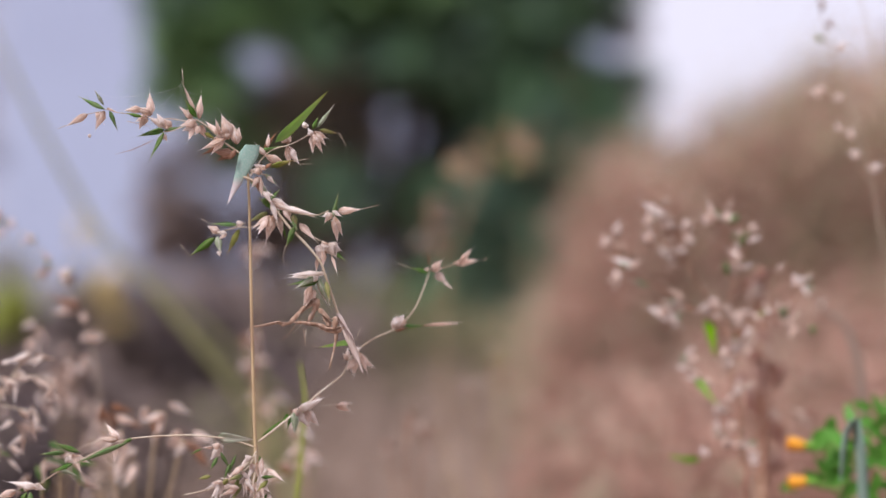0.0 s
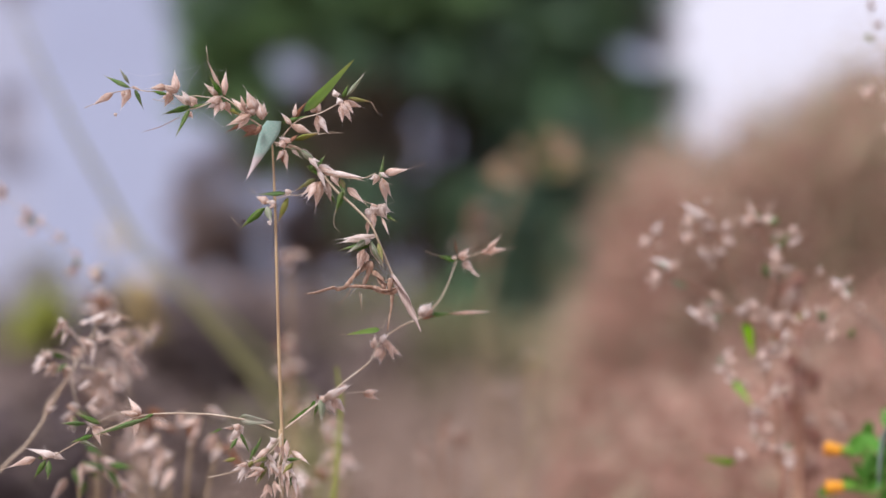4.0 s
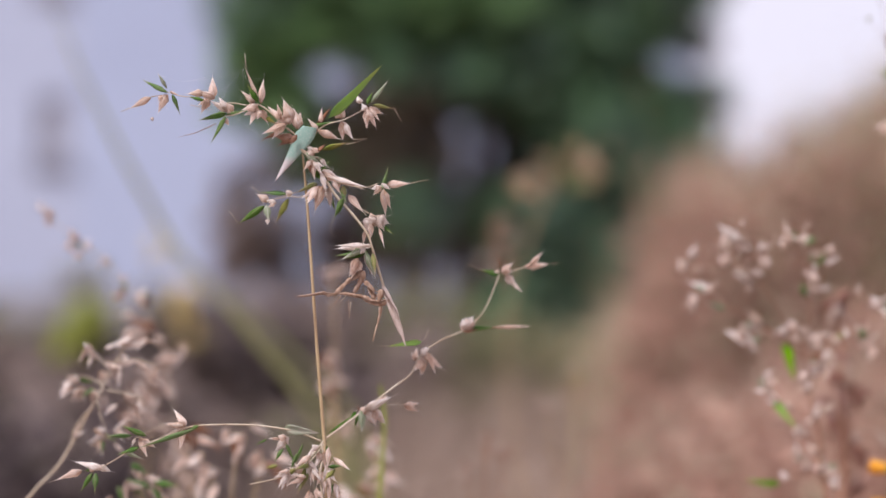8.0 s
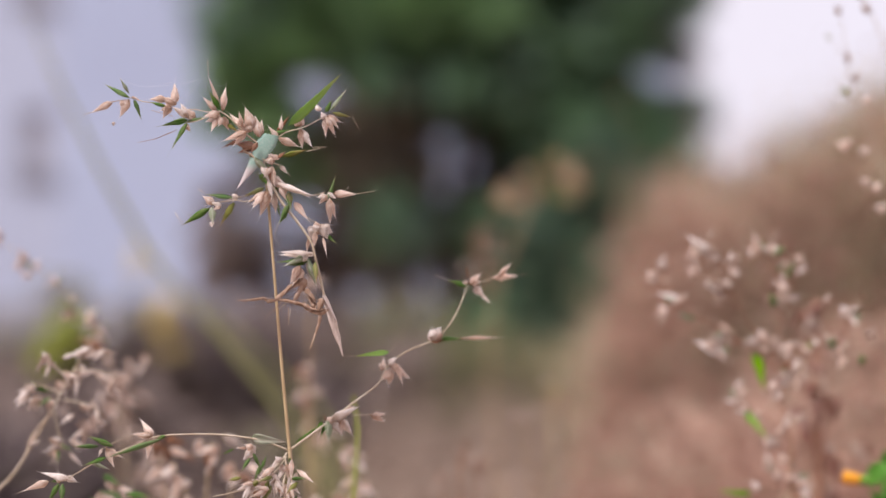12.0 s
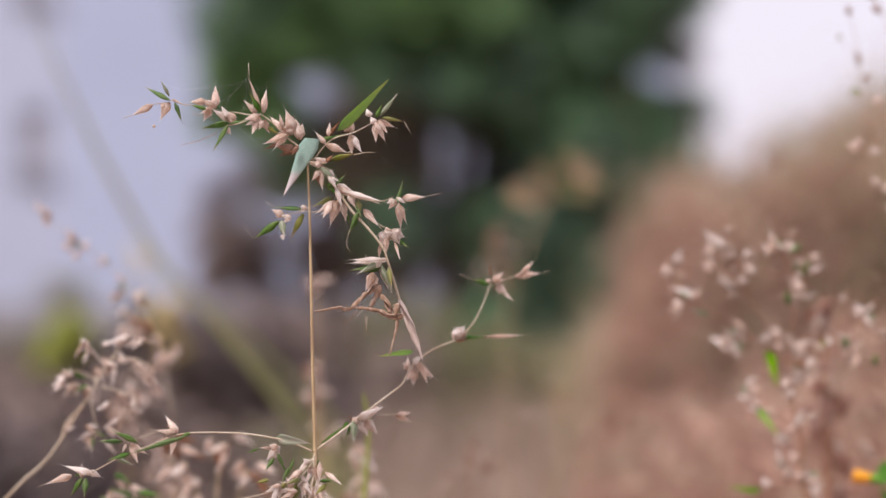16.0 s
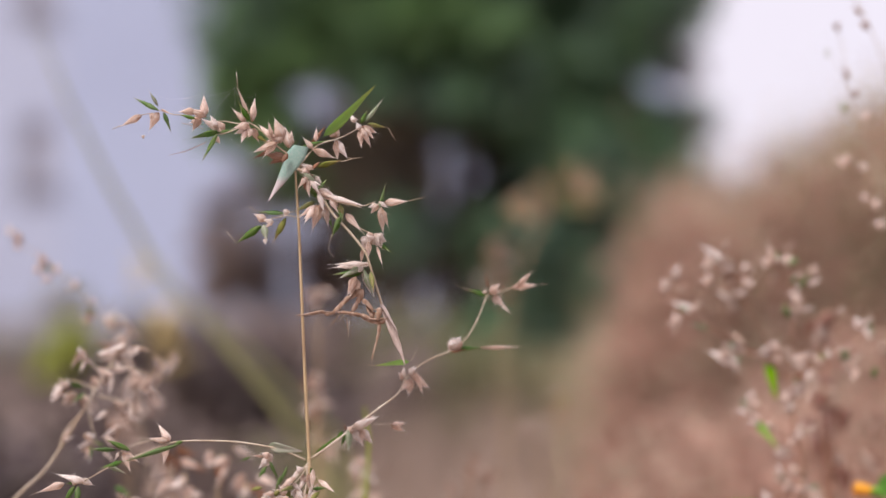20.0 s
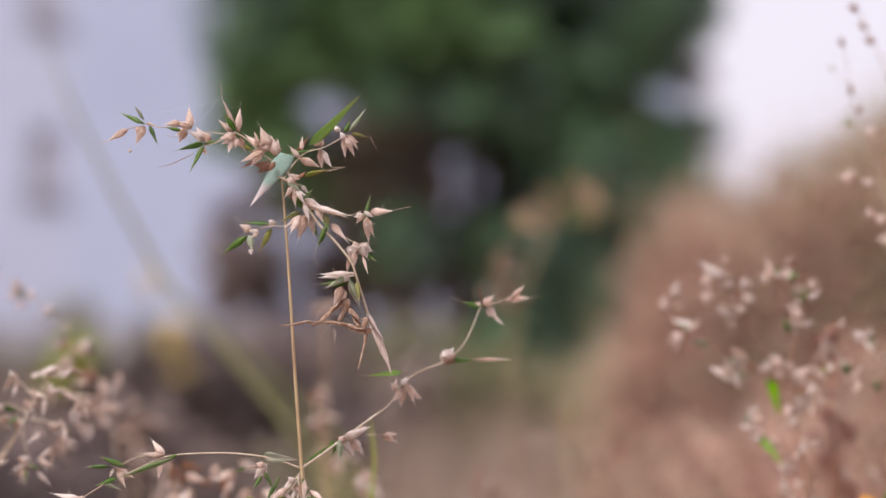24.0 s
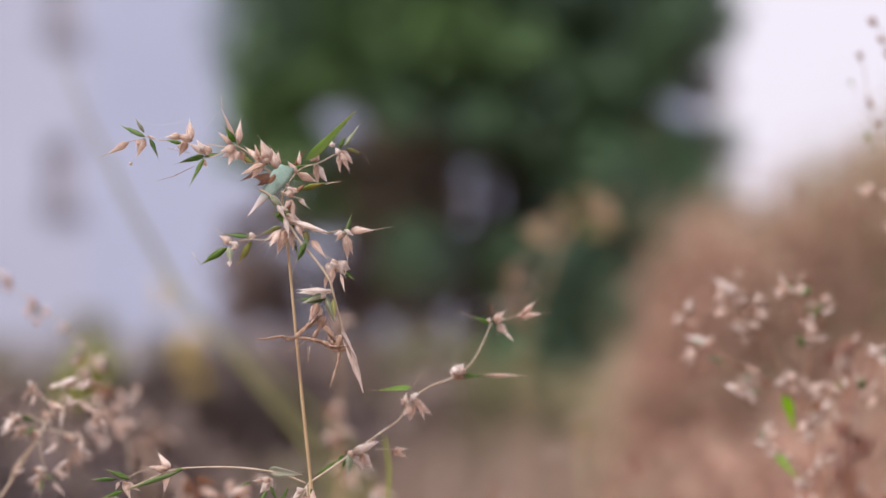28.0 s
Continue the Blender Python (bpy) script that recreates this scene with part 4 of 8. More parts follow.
husk(hanging_spray, 'pale', 2.4, -2.8, -74.9, 7.8, 2)
husk(hanging_spray, 'tan', 1.6, -2.4, -25.7, 11, 2.4)
husk(hanging_spray, 'pale', 4.4, -4, -15.2, 14.4, 1.6)
husk(hanging_spray, 'tan', 6.5, -5.6, -59.7, 5.5, 1.8)
husk(hanging_spray, 'tan', 7.9, -5, -73.6, 3.5, 2)
husk(hanging_spray, 'pale', -0.1, 0.6, -22.6, 3.8, 1.5)
husk(hanging_spray, 'pale', -0.4, 1, -53.5, 5.7, 1.8)
husk(hanging_spray, 'pale', 23.2, -7.4, -165.9, 3.6, 1.9)
husk(hanging_spray, 'tan', 23.4, -7.1, -127.8, 4.5, 2.2)
husk(hanging_spray, 'green', 23.8, -8.3, 76.3, 8.4, 1.8)
husk(hanging_spray, 'sage', 25, -7.1, -160.7, 4.2, 1.8)
husk(hanging_spray, 'tan', 25.2, -6.5, 3.9, 8.7, 2.6)
husk(hanging_spray, 'tan', 24.4, -8.9, -66.3, 6.7, 2.4)
husk(hanging_spray, 'tan', 24.4, -8.1, -86.3, 9.3, 2.8)
husk(hanging_spray, 'pale', 23.4, -6.3, -30.5, 3.9, 1.8)
husk(hanging_spray, 'pale', -8.5, -9.1, -114.7, 2.8, 2.4)
husk(hanging_spray, 'green', -9.5, -10.5, 176.7, 10.3, 1.8)
husk(hanging_spray, 'olive', -9.3, -11.9, -114.4, 9.6, 2.6)
husk(hanging_spray, 'tan', -15.8, -13.1, 152.5, 5.1, 2.6)
husk(hanging_spray, 'tan', -13.4, -13.6, -148.1, 3.5, 1.5)
husk(hanging_spray, 'pale', -13.1, -13.7, 167.2, 4.5, 1.8)
husk(hanging_spray, 'green', -17.4, -14.7, -144.9, 11.4, 2.8)
husk(hanging_spray, 'sage', -16.8, -14.3, -79.3, 6.5, 2.8)
husk(hanging_spray, 'pale', -16.2, -19.4, -89.9, 2, 2)
husk(hanging_spray, 'green', 8.9, -7.9, -68.5, 6, 2.6)
husk(hanging_spray, 'green', 10.3, -11.5, -115.1, 7, 2.4)
husk(hanging_spray, 'tan', 11.9, -10.3, -48.8, 8.4, 2.6)
husk(hanging_spray, 'tan', 20.8, -17.2, -139.1, 1.5, 2)
husk(hanging_spray, 'tan', 20.8, -17.1, -102.5, 1.8, 2.4)
husk(hanging_spray, 'tan', 21.8, -20.2, 174.8, 4.4, 3.2)
husk(hanging_spray, 'tan', 20, -20.2, -90, 5.5, 2)
husk(hanging_spray, 'pale', 22, -18.8, -17.7, 4.6, 4)
husk(hanging_spray, 'green', 24.2, -21, -35.5, 5.1, 1.6)
husk(hanging_spray, 'tan', 23, -21.8, -73.6, 7, 1.2)
husk(hanging_spray, 'tan', 17.8, -22.6, -94.2, 5.4, 1.4)
husk(hanging_spray, 'tan', 21.1, -21.1, 115.7, 2.5, 2.2)
husk(hanging_spray, 'pale', 21, -21.4, 71.6, 3.8, 2.6)
husk(hanging_spray, 'pale', 20.2, -28.1, -179.1, 12.3, 1.8)
husk(hanging_spray, 'green', 19.4, -30.1, -172.1, 13, 2)
husk(hanging_spray, 'green', 18.2, -30.9, -166, 8.2, 1.8)
husk(hanging_spray, 'tan', 15.7, -33.1, -80.6, 5.8, 2.4)
husk(hanging_spray, 'tan', 15.9, -32.5, -109.8, 7.6, 2.8)
husk(hanging_spray, 'sage', 18.2, -29.7, -68.9, 11, 2.4)
husk(hanging_spray, 'pale', 20.6, -27.7, -161.6, 5, 1.6)
curl(hanging_spray, 1.5, 0.7, (26.8, -47.1), (24.0, -48.1), (20.5, -47.5), (18.1, -46.1), (16.1, -45.7), (12.1, -45.2), (8.2, -45.0))
curl(hanging_spray, 1.0, 0.25, (8.8, -45.0), (5.4, -45.5), (3.8, -44.8), (0.3, -45.5), (-2.9, -46.1), (-6.1, -46.3))
curl(hanging_spray, 0.9, 1.3, (7.8, -45.2), (10.2, -43.0), (12.9, -40.4), (15.7, -38.8), (17.9, -37.0))
curl(hanging_spray, 1.4, 0.7, (18.1, -37.0), (17.5, -39.6), (15.9, -42.4), (14.1, -45.0))
curl(hanging_spray, 1.2, 1.3, (18.1, -40.4), (19.7, -42.2), (20.7, -44.8), (22.0, -46.9))
curl(hanging_spray, 0.8, 0.5, (18.5, -41.2), (20.3, -42.0), (21.8, -44.4))
curl(hanging_spray, 1.5, 0.9, (24.4, -43.4), (23.8, -45.9), (23.0, -48.3))
curl(hanging_spray, 0.8, 0.2, (24.0, -48.1), (23.8, -52.3), (23.0, -55.6), (22.0, -59.0), (21.3, -61.8))
curl(hanging_spray, 0.35, 0.12, (26.4, -44.4), (23.2, -44.0), (21.7, -44.2))
curl(hanging_spray, 0.25, 0.08, (10.2, -45.5), (8.0, -48.5), (4.6, -51.7))
curl(hanging_spray, 0.22, 0.08, (12.7, -47.1), (12.9, -50.7), (13.1, -53.5))
husk(hanging_spray, 'pale', 19.7, -18.2, -107.1, 5.4, 4.2)
husk(hanging_spray, 'pale', 22.0, -17.4, -60.0, 6.0, 4.8)
husk(hanging_spray, 'pale', 20.9, -17.4, -98.1, 2.8, 3.0)
husk(hanging_spray, 'green', 22.4, -20.2, -34.7, 6.3, 1.8)
husk(hanging_spray, 'pale', 17.7, -28.1, -173.1, 10.0, 2.6)
husk(hanging_spray, 'sage', 18.5, -28.7, -152.1, 9.8, 2.6)
husk(hanging_spray, 'pale', 17.7, -30.1, -69.4, 9.1, 1.8)
husk(hanging_spray, 'olive', 20.9, -30.7, -80.2, 7.6, 2.0)
husk(hanging_spray, 'tan', 15.7, -32.5, -111.2, 7.2, 3.2)
husk(hanging_spray, 'pale', 18.1, -28.7, -140.9, 4.1, 3.0)
husk(hanging_spray, 'sage', -3.3, 4.3, -45.0, 8.9, 2.6)
husk(hanging_spray, 'pale', -2.5, 4.5, -47.8, 7.2, 1.6)
husk(hanging_spray, 'green', 1.1, -3.2, 50.4, 6.7, 1.8)
husk(hanging_spray, 'green', -1.3, -1.6, -34.6, 8.6, 3.0)
husk(hanging_spray, 'pale', 2.3, -1.6, -28.1, 8.5, 2.4)
husk(hanging_spray, 'tan', 7.8, -4.6, -20.5, 10.6, 2.2)
husk(hanging_spray, 'olive', 9.8, -7.1, -80.5, 6.1, 2.6)
husk(hanging_spray, 'green', 10.2, -12.9, -117.7, 6.9, 2.0)
husk(hanging_spray, 'tan', 3.4, -6.9, -108.4, 9.8, 3.0)
husk(hanging_spray, 'tan', 1.9, -7.3, -121.8, 6.8, 2.0)
husk(hanging_spray, 'dull', 4.8, -7.9, -81.9, 7.1, 2.2)
husk(hanging_spray, 'sage', -5.1, 5.3, -47.7, 4.5, 1.6)
curl(hanging_spray, 1.7, 0.22, (24.4, -41.8), (26.4, -46.5), (28.6, -51.7), (30.2, -55.8), (31.7, -59.0), (33.1, -63.2), mat=SHEATH, belly=True)
upper_stem = twig('upper_stem', weed, STRAW, [(0.34, 0.68, (-2.5, 102.6), (-2.1, 93.5), (-1.7, 81.5), (-1.3, 59.6), (-0.8, 29.8), (0, 0), (0.2, -5.6))], 'straight straw-coloured stem')

right_arm = twig('side_branch', weed, TWIG, [(0.40, 0.20, (0.6, 0.4), (6.8, 4.4), (15.7, 10.4), (26.9, 18.1), (34.2, 23.1), (38.3, 29.9), (46.4, 35.3), (56.5, 39.2), (62.8, 44.4), (66.9, 51), (70.6, 59.7)), (0.12, 0.12, (24.7, 12), (32.4, 12)), (0.12, 0.12, (24.7, 33.3), (21.9, 33.6)), (0.12, 0.05, (39.5, 35.2), (42.2, 39.7)), (0.10, 0.10, (62.8, 61.4), (56.9, 63.2)), (0.16, 0.16, (72.1, 59.9), (77.1, 61.2), (82.2, 62.7)), (0.08, 0.08, (92.9, 63.8), (96.6, 64.4))], 'rising side twig with pale husks')
husk(right_arm, 'green', 2.4, 2, 31.8, 13.5, 1.4)
husk(right_arm, 'pale', 15.3, 9.4, 28.8, 11.3, 2.6)
husk(right_arm, 'tan', 22.3, 12.2, 62.2, 4.7, 1.7)
husk(right_arm, 'tan', 21.9, 11.9, 34, 6, 2)
husk(right_arm, 'tan', 19.7, 10.1, -85.5, 5.8, 2.6)
husk(right_arm, 'pale', 21, 10.3, -52.6, 6.4, 2.6)
husk(right_arm, 'green', 14.4, 9.5, -116.4, 6.4, 1.4)
husk(right_arm, 'sage', 15.7, 9.2, -105, 6.9, 2)
husk(right_arm, 'brown', 14.4, 9.9, 116.6, 3, 0.8)
husk(right_arm, 'tan', 32.3, 11.8, 3.8, 6.9, 1.9)
husk(right_arm, 'tan', 31.7, 12, -21.2, 8.6, 2.2)
husk(right_arm, 'tan', 13.9, 9.1, 34.2, 4.8, 2.4)
leaf(right_arm, 'fresh', 38.7, 34.8, -174.5, 15.1, 2)
husk(right_arm, 'tan', 37.1, 28.2, 128.1, 3.3, 1.9)
husk(right_arm, 'tan', 37.1, 27.8, 87.3, 5, 2.2)
husk(right_arm, 'tan', 38.8, 27.9, -135.2, 4.9, 2.8)
husk(right_arm, 'tan', 38.7, 28.4, -81.3, 6.1, 3.2)
husk(right_arm, 'tan', 40.8, 30.4, -65.8, 8.2, 2.2)
husk(right_arm, 'tan', 40.2, 30.9, -37.4, 10.5, 2.6)
husk(right_arm, 'pale', 37.8, 29.9, 41.5, 4.3, 1.8)
husk(right_arm, 'tan', 58.8, 39.6, 121.6, 4.9, 4.1)
husk(right_arm, 'tan', 56.9, 38.8, 138, 3.2, 2.2)
husk(right_arm, 'green', 57.9, 39.4, 2.6, 11.4, 2.2)
husk(right_arm, 'tan', 67.1, 39.9, 0.7, 19, 1.4)
husk(right_arm, 'brown', 55, 38, 13.7, 6.8, 1)
husk(right_arm, 'green', 71.7, 59.5, 167.3, 9.5, 2.2)
husk(right_arm, 'tan', 71.6, 60.5, 7.3, 4.5, 2.4)
husk(right_arm, 'tan', 71.2, 60.1, 41.5, 6.1, 2.8)
husk(right_arm, 'pale', 73.6, 59.1, -31.7, 7.6, 3)
husk(right_arm, 'pale', 75.9, 56.7, -44.8, 5.4, 1.6)
husk(right_arm, 'brown', 71.7, 61.8, 104.3, 6.8, 0.6)
husk(right_arm, 'tan', 82.7, 62.6, 48.9, 7.5, 2.1)
husk(right_arm, 'tan', 81.7, 62.5, 6.4, 11.7, 2.4)
husk(right_arm, 'tan', 71.2, 60.6, -179.9, 2.8, 1.8)
husk(right_arm, 'pale', 15.4, 10.6, 24.2, 10.9, 3.2)
husk(right_arm, 'pale', 16.5, 9.9, -54.9, 6.6, 2.8)
husk(right_arm, 'tan', 18.8, 10.5, -42.1, 7.9, 2.6)
husk(right_arm, 'sage', 14.1, 10.4, -96.4, 8.0, 2.2)
husk(right_arm, 'green', 13.2, 9.8, -134.6, 4.4, 1.6)
husk(right_arm, 'pale', 39.3, 29.4, -90.0, 7.0, 3.4)
husk(right_arm, 'tan', 40.9, 29.8, -35.2, 8.5, 2.6)
husk(right_arm, 'pale', 38.6, 30.4, 55.3, 3.2, 2.6)
husk(right_arm, 'pale', 55.8, 38.9, 60.5, 6.2, 4.6)
husk(right_arm, 'pale', 56.3, 40.0, 114.1, 3.5, 3.0)
left_arm = twig('side_branch', weed, TWIG, [(0.34, 0.18, (-0.2, -0.2), (-7.4, 2.8), (-13.8, 4.4), (-23.4, 5.8), (-33.4, 6.2), (-43.4, 6), (-49.4, 4.8), (-55.4, 2.4), (-62.3, -0.4), (-68.9, -3.2), (-78.1, -8.4)), (0.10, 0.10, (-55.4, 6.6), (-58.4, 7)), (0.08, 0.08, (-50.3, -2.4), (-50.5, -4.4)), (0.12, 0.12, (-67.3, 1), (-59.4, 5), (-53.4, 6.4)), (0.08, 0.08, (-94.3, -12.4), (-96.8, -13.6))], 'long low side twig with green bracts')
leaf(left_arm, 'leaf', -13.4, 4.8, -8.2, 12.5, 3.8)
husk(left_arm, 'tan', -12.6, 0.8, 155, 3.3, 2.4)
husk(left_arm, 'pale', -13, 0.2, -135, 5.1, 3)
husk(left_arm, 'tan', -15, 0.8, 180, 4.4, 1.2)
husk(left_arm, 'green', -19.4, 0.8, -155.6, 4.8, 0.8)
husk(left_arm, 'green', -13.8, -2.4, -122, 5.6, 1.6)
husk(left_arm, 'green', -12.6, -0.8, -65.8, 8.3, 1.4)
husk(left_arm, 'pale', -13.4, 2, -71.4, 3.8, 2.2)
husk(left_arm, 'tan', -48.6, 6.1, 176.3, 5.3, 2.4)
husk(left_arm, 'tan', -48.2, 5.6, 127.9, 7.8, 2.8)
husk(left_arm, 'tan', -48.6, 5.8, 172.1, 7.3, 2)
husk(left_arm, 'tan', -49.4, 4.6, -97.8, 7.2, 2.8)
husk(left_arm, 'green', -43.4, 6, -158.2, 4.3, 1.4)
husk(left_arm, 'green', -44.4, 5, -163, 19.8, 2)
husk(left_arm, 'green', -61.7, 2.6, 155.6, 9.7, 2.2)
husk(left_arm, 'green', -66.9, 2.8, 180, 9.2, 1.8)
husk(left_arm, 'tan', -64.5, 1.4, -33.6, 6.1, 2.2)
husk(left_arm, 'tan', -64.7, 2, -66.6, 7.6, 2.6)
husk(left_arm, 'pale', -66.1, 1.8, -118, 3.4, 1.2)
husk(left_arm, 'green', -64.5, -1.2, -162.9, 8.1, 2)
husk(left_arm, 'sage', -70.5, -3, -26.5, 7.2, 1.8)
husk(left_arm, 'pale', -77.7, -8.6, 165.7, 10.5, 2.8)
husk(left_arm, 'tan', -84.9, -9.2, -160.9, 10.3, 2.8)
husk(left_arm, 'pale', -79.7, -8, -23.4, 5, 2.4)
husk(left_arm, 'green', -79.7, -8.8, -171.3, 5.3, 2)
husk(left_arm, 'green', -81.1, -10, -124, 8.2, 2)
husk(left_arm, 'green', -79.9, -10, -93, 7.2, 2.4)
husk(left_arm, 'tan', -80.5, -9.6, 140.4, 3.1, 2)
foot_cluster = twig('lower_branch', weed, TWIG, [(0.32, 0.40, (0, -2.4), (0.6, -6.9), (-0.4, -13.8), (1.2, -25.6)), (0.24, 0.16, (0.8, -2.4), (-4.5, -8.9), (-13.4, -13.8), (-25.2, -16.6)), (0.28, 0.16, (0.8, -1.2), (-3.9, -7.1), (-9.9, -12.2))], '')
husk(foot_cluster, 'pale', -1.2, -4.3, 135.1, 2.8, 2.4)
husk(foot_cluster, 'green', 1.6, -3, -80, 4.6, 1.4)
husk(foot_cluster, 'green', 2.4, -10.2, 6.1, 5.6, 1.6)
husk(foot_cluster, 'olive', -4.3, -9.5, -160.9, 5.4, 1.6)
husk(foot_cluster, 'green', -8.5, -5.5, -112.1, 6.8, 1.4)
husk(foot_cluster, 'green', -6.5, -2.4, -111.5, 8, 1.2)
husk(foot_cluster, 'tan', -3.1, -11.2, -83.6, 4.6, 1.5)
husk(foot_cluster, 'pale', -3.3, -10.8, -53.4, 5.6, 1.8)
husk(foot_cluster, 'pale', -0.2, -6.5, -118.9, 6.5, 1.6)
husk(foot_cluster, 'tan', 2.6, -3.2, -91.5, 7.3, 1.8)
husk(foot_cluster, 'tan', -3.5, -6.1, -143.2, 6.9, 2)
husk(foot_cluster, 'tan', -1, -5.5, -63, 3.6, 1.5)
husk(foot_cluster, 'tan', -1, -5.1, -94.7, 4.7, 1.8)
husk(foot_cluster, 'pale', 4.2, -8.1, -102.5, 7.3, 2)
husk(foot_cluster, 'tan', 4.2, -6.9, -34.8, 7.9, 1.6)
husk(foot_cluster, 'olive', 4.8, -11, -132.3, 5.9, 2)
husk(foot_cluster, 'tan', 0.2, -11.8, -84.3, 8.1, 1.6)
husk(foot_cluster, 'pale', 1, -11.2, -42.4, 6.4, 2)
husk(foot_cluster, 'tan', 0, -9.9, -96.3, 7.1, 1.8)
husk(foot_cluster, 'pale', 2, -9.3, -100.9, 6.2, 1.4)
husk(foot_cluster, 'pale', -2.9, -10.8, -100.9, 7.2, 1.4)
husk(foot_cluster, 'tan', 2, -12, -73.2, 6.2, 1.6)
husk(foot_cluster, 'pale', -2.4, -3.4, -121.7, 7.9, 1.6)
husk(foot_cluster, 'tan', 0.3, -12.3, -112.5, 5.1, 1.5)
husk(foot_cluster, 'tan', 0.2, -11.8, -75.4, 6.3, 1.8)
husk(foot_cluster, 'olive', 1.2, -9.9, -100.4, 7.6, 1.8)
husk(foot_cluster, 'pale', -3.3, -10.2, -121, 8, 2)
husk(foot_cluster, 'tan', 0.8, -4.9, -84.7, 6.5, 1.6)
husk(foot_cluster, 'pale', -4.5, -8.1, -50.3, 5.9, 1.4)
husk(foot_cluster, 'tan', -5.5, -13.9, 137.2, 3.1, 1.5)
husk(foot_cluster, 'tan', -5.1, -14, 165.4, 4.7, 1.8)
husk(foot_cluster, 'olive', -9.1, -10.8, -138.8, 6.3, 1.8)
husk(foot_cluster, 'olive', -4.5, -12.4, -120.1, 7.1, 2)
husk(foot_cluster, 'tan', -10.8, -11.6, -174.8, 4.4, 1.6)
husk(foot_cluster, 'tan', -5.5, -13.8, -157, 7.1, 1.8)
husk(foot_cluster, 'olive', -15, -9.7, -168.3, 4.8, 1.6)
husk(foot_cluster, 'pale', -11.3, -12.5, -138.8, 4.2, 1.5)
husk(foot_cluster, 'pale', -11.2, -12, -99.7, 5.8, 1.8)
husk(foot_cluster, 'pale', -5.9, -13, -120.3, 5.5, 1.4)
husk(foot_cluster, 'pale', -7.9, -12.8, -153.5, 6.2, 1.6)
husk(foot_cluster, 'pale', -11.7, -12.3, -165.7, 3.9, 1.7)
husk(foot_cluster, 'pale', -11.4, -11.8, -121.3, 6.5, 2)
husk(foot_cluster, 'pale', -12, -12.2, -107.3, 6.6, 1.8)
husk(foot_cluster, 'olive', -5.3, -13.4, -116.6, 7, 1.6)
husk(foot_cluster, 'olive', -5.7, -10.8, -103.6, 6.7, 1.8)
husk(foot_cluster, 'pale', -11.2, -12.4, -159.5, 6.7, 1.8)
husk(foot_cluster, 'tan', -6, -12.3, 140.9, 5, 1.7)
husk(foot_cluster, 'tan', -5.5, -12.4, 166.8, 6.9, 2)
husk(foot_cluster, 'tan', -2.7, -19.5, -136.3, 6.5, 1.4)
husk(foot_cluster, 'green', 4.2, -16.4, -102.8, 4.4, 1.6)
husk(foot_cluster, 'tan', 0.4, -14.2, -50.1, 4.6, 1.8)
husk(foot_cluster, 'tan', 2.8, -16.4, -93, 7.3, 1.8)
husk(foot_cluster, 'tan', -4.4, -18.9, -68.2, 5.1, 1.5)
husk(foot_cluster, 'tan', -4.3, -18.3, -102.8, 7.1, 1.8)
husk(foot_cluster, 'tan', -1.6, -18.1, -54.8, 4.1, 1.5)
husk(foot_cluster, 'tan', -1.6, -17.5, -89.9, 6.5, 1.8)
husk(foot_cluster, 'tan', -3.7, -13.2, -36.8, 5.9, 1.4)
husk(foot_cluster, 'pale', 4.8, -16, -80.1, 5.8, 2)
husk(foot_cluster, 'pale', -0.4, -14, -78.2, 5.8, 1.8)
husk(foot_cluster, 'tan', 5.8, -18.7, -89.9, 4.9, 1.6)
lower_stem = twig('lower_stem', weed, STRAW, [(1.1, 0.60, (0, 0), (-1.3, 209.9), (-3.8, 393.6), (-6.3, 524.7))])


# ---------------------------------------------------------------- weeds round it
right_plant = plant_base("weed", 0.1586, 0.869, -0.033, "bushy dry weed, reddish stem, pale husks and green leaves", "plant", "dry weeds")
right_plant_stem = twig('stem', right_plant, RUSSET, [(1.10, 0.49, (-2.2, -28.7), (1.7, 343.8), (0.8, 485.1), (-0.5, 494.8), (-2.5, 503.4), (-1.2, 516.9), (-4.3, 529), (-6, 541.3), (-6.7, 551.1), (-9.1, 558.9)), (0.39, 0.22, (-6.3, 548.7), (-13.4, 557.2), (-20.7, 562.2), (-28.8, 563.4)), (0.37, 0.22, (-8.2, 556.1), (-4.1, 573.2), (-4.7, 588), (-8.3, 597.8), (-10.7, 602.7)), (0.34, 0.20, (-9.1, 558.9), (-19.4, 573.2), (-27.2, 590.4), (-34, 601.4)), (0.30, 0.17, (-20.7, 562.2), (-34.1, 570.8), (-46.4, 577), (-55, 585.5), (-57.5, 592.9)), (0.39, 0.22, (-6.8, 548.7), (5.1, 558), (19.4, 562.2), (27.2, 573.2), (32.2, 579.4)), (0.22, 0.15, (-4.1, 585.5), (2.8, 592.9), (6.5, 599.7)), (0.22, 0.15, (-27.2, 590.4), (-39, 592.9), (-42, 595.3)), (0.24, 0.24, (-4.3, 529), (2.5, 528.6)), (0.30, 0.20, (-3.6, 524.2), (-13.5, 530.3), (-22, 535.9)), (0.30, 0.17, (-1.5, 514.4), (-8.6, 514.4), (-11, 508.3)), (0.30, 0.20, (-2.5, 502.1), (-13.6, 499.3), (-22.2, 497.8))])
husk(right_plant_stem, 'pale', -32.5, 601.2, 143.1, 14.7, 4.5)
husk(right_plant_stem, 'dull', -29.6, 600.2, 136.6, 8.9, 2.8)
husk(right_plant_stem, 'pale', -28.6, 599.7, 155.7, 12.9, 3.3)
husk(right_plant_stem, 'tan', -31.1, 598.5, 170.4, 4.6, 2.3)
husk(right_plant_stem, 'dull', -30.6, 598.8, -143.2, 5.9, 2.8)
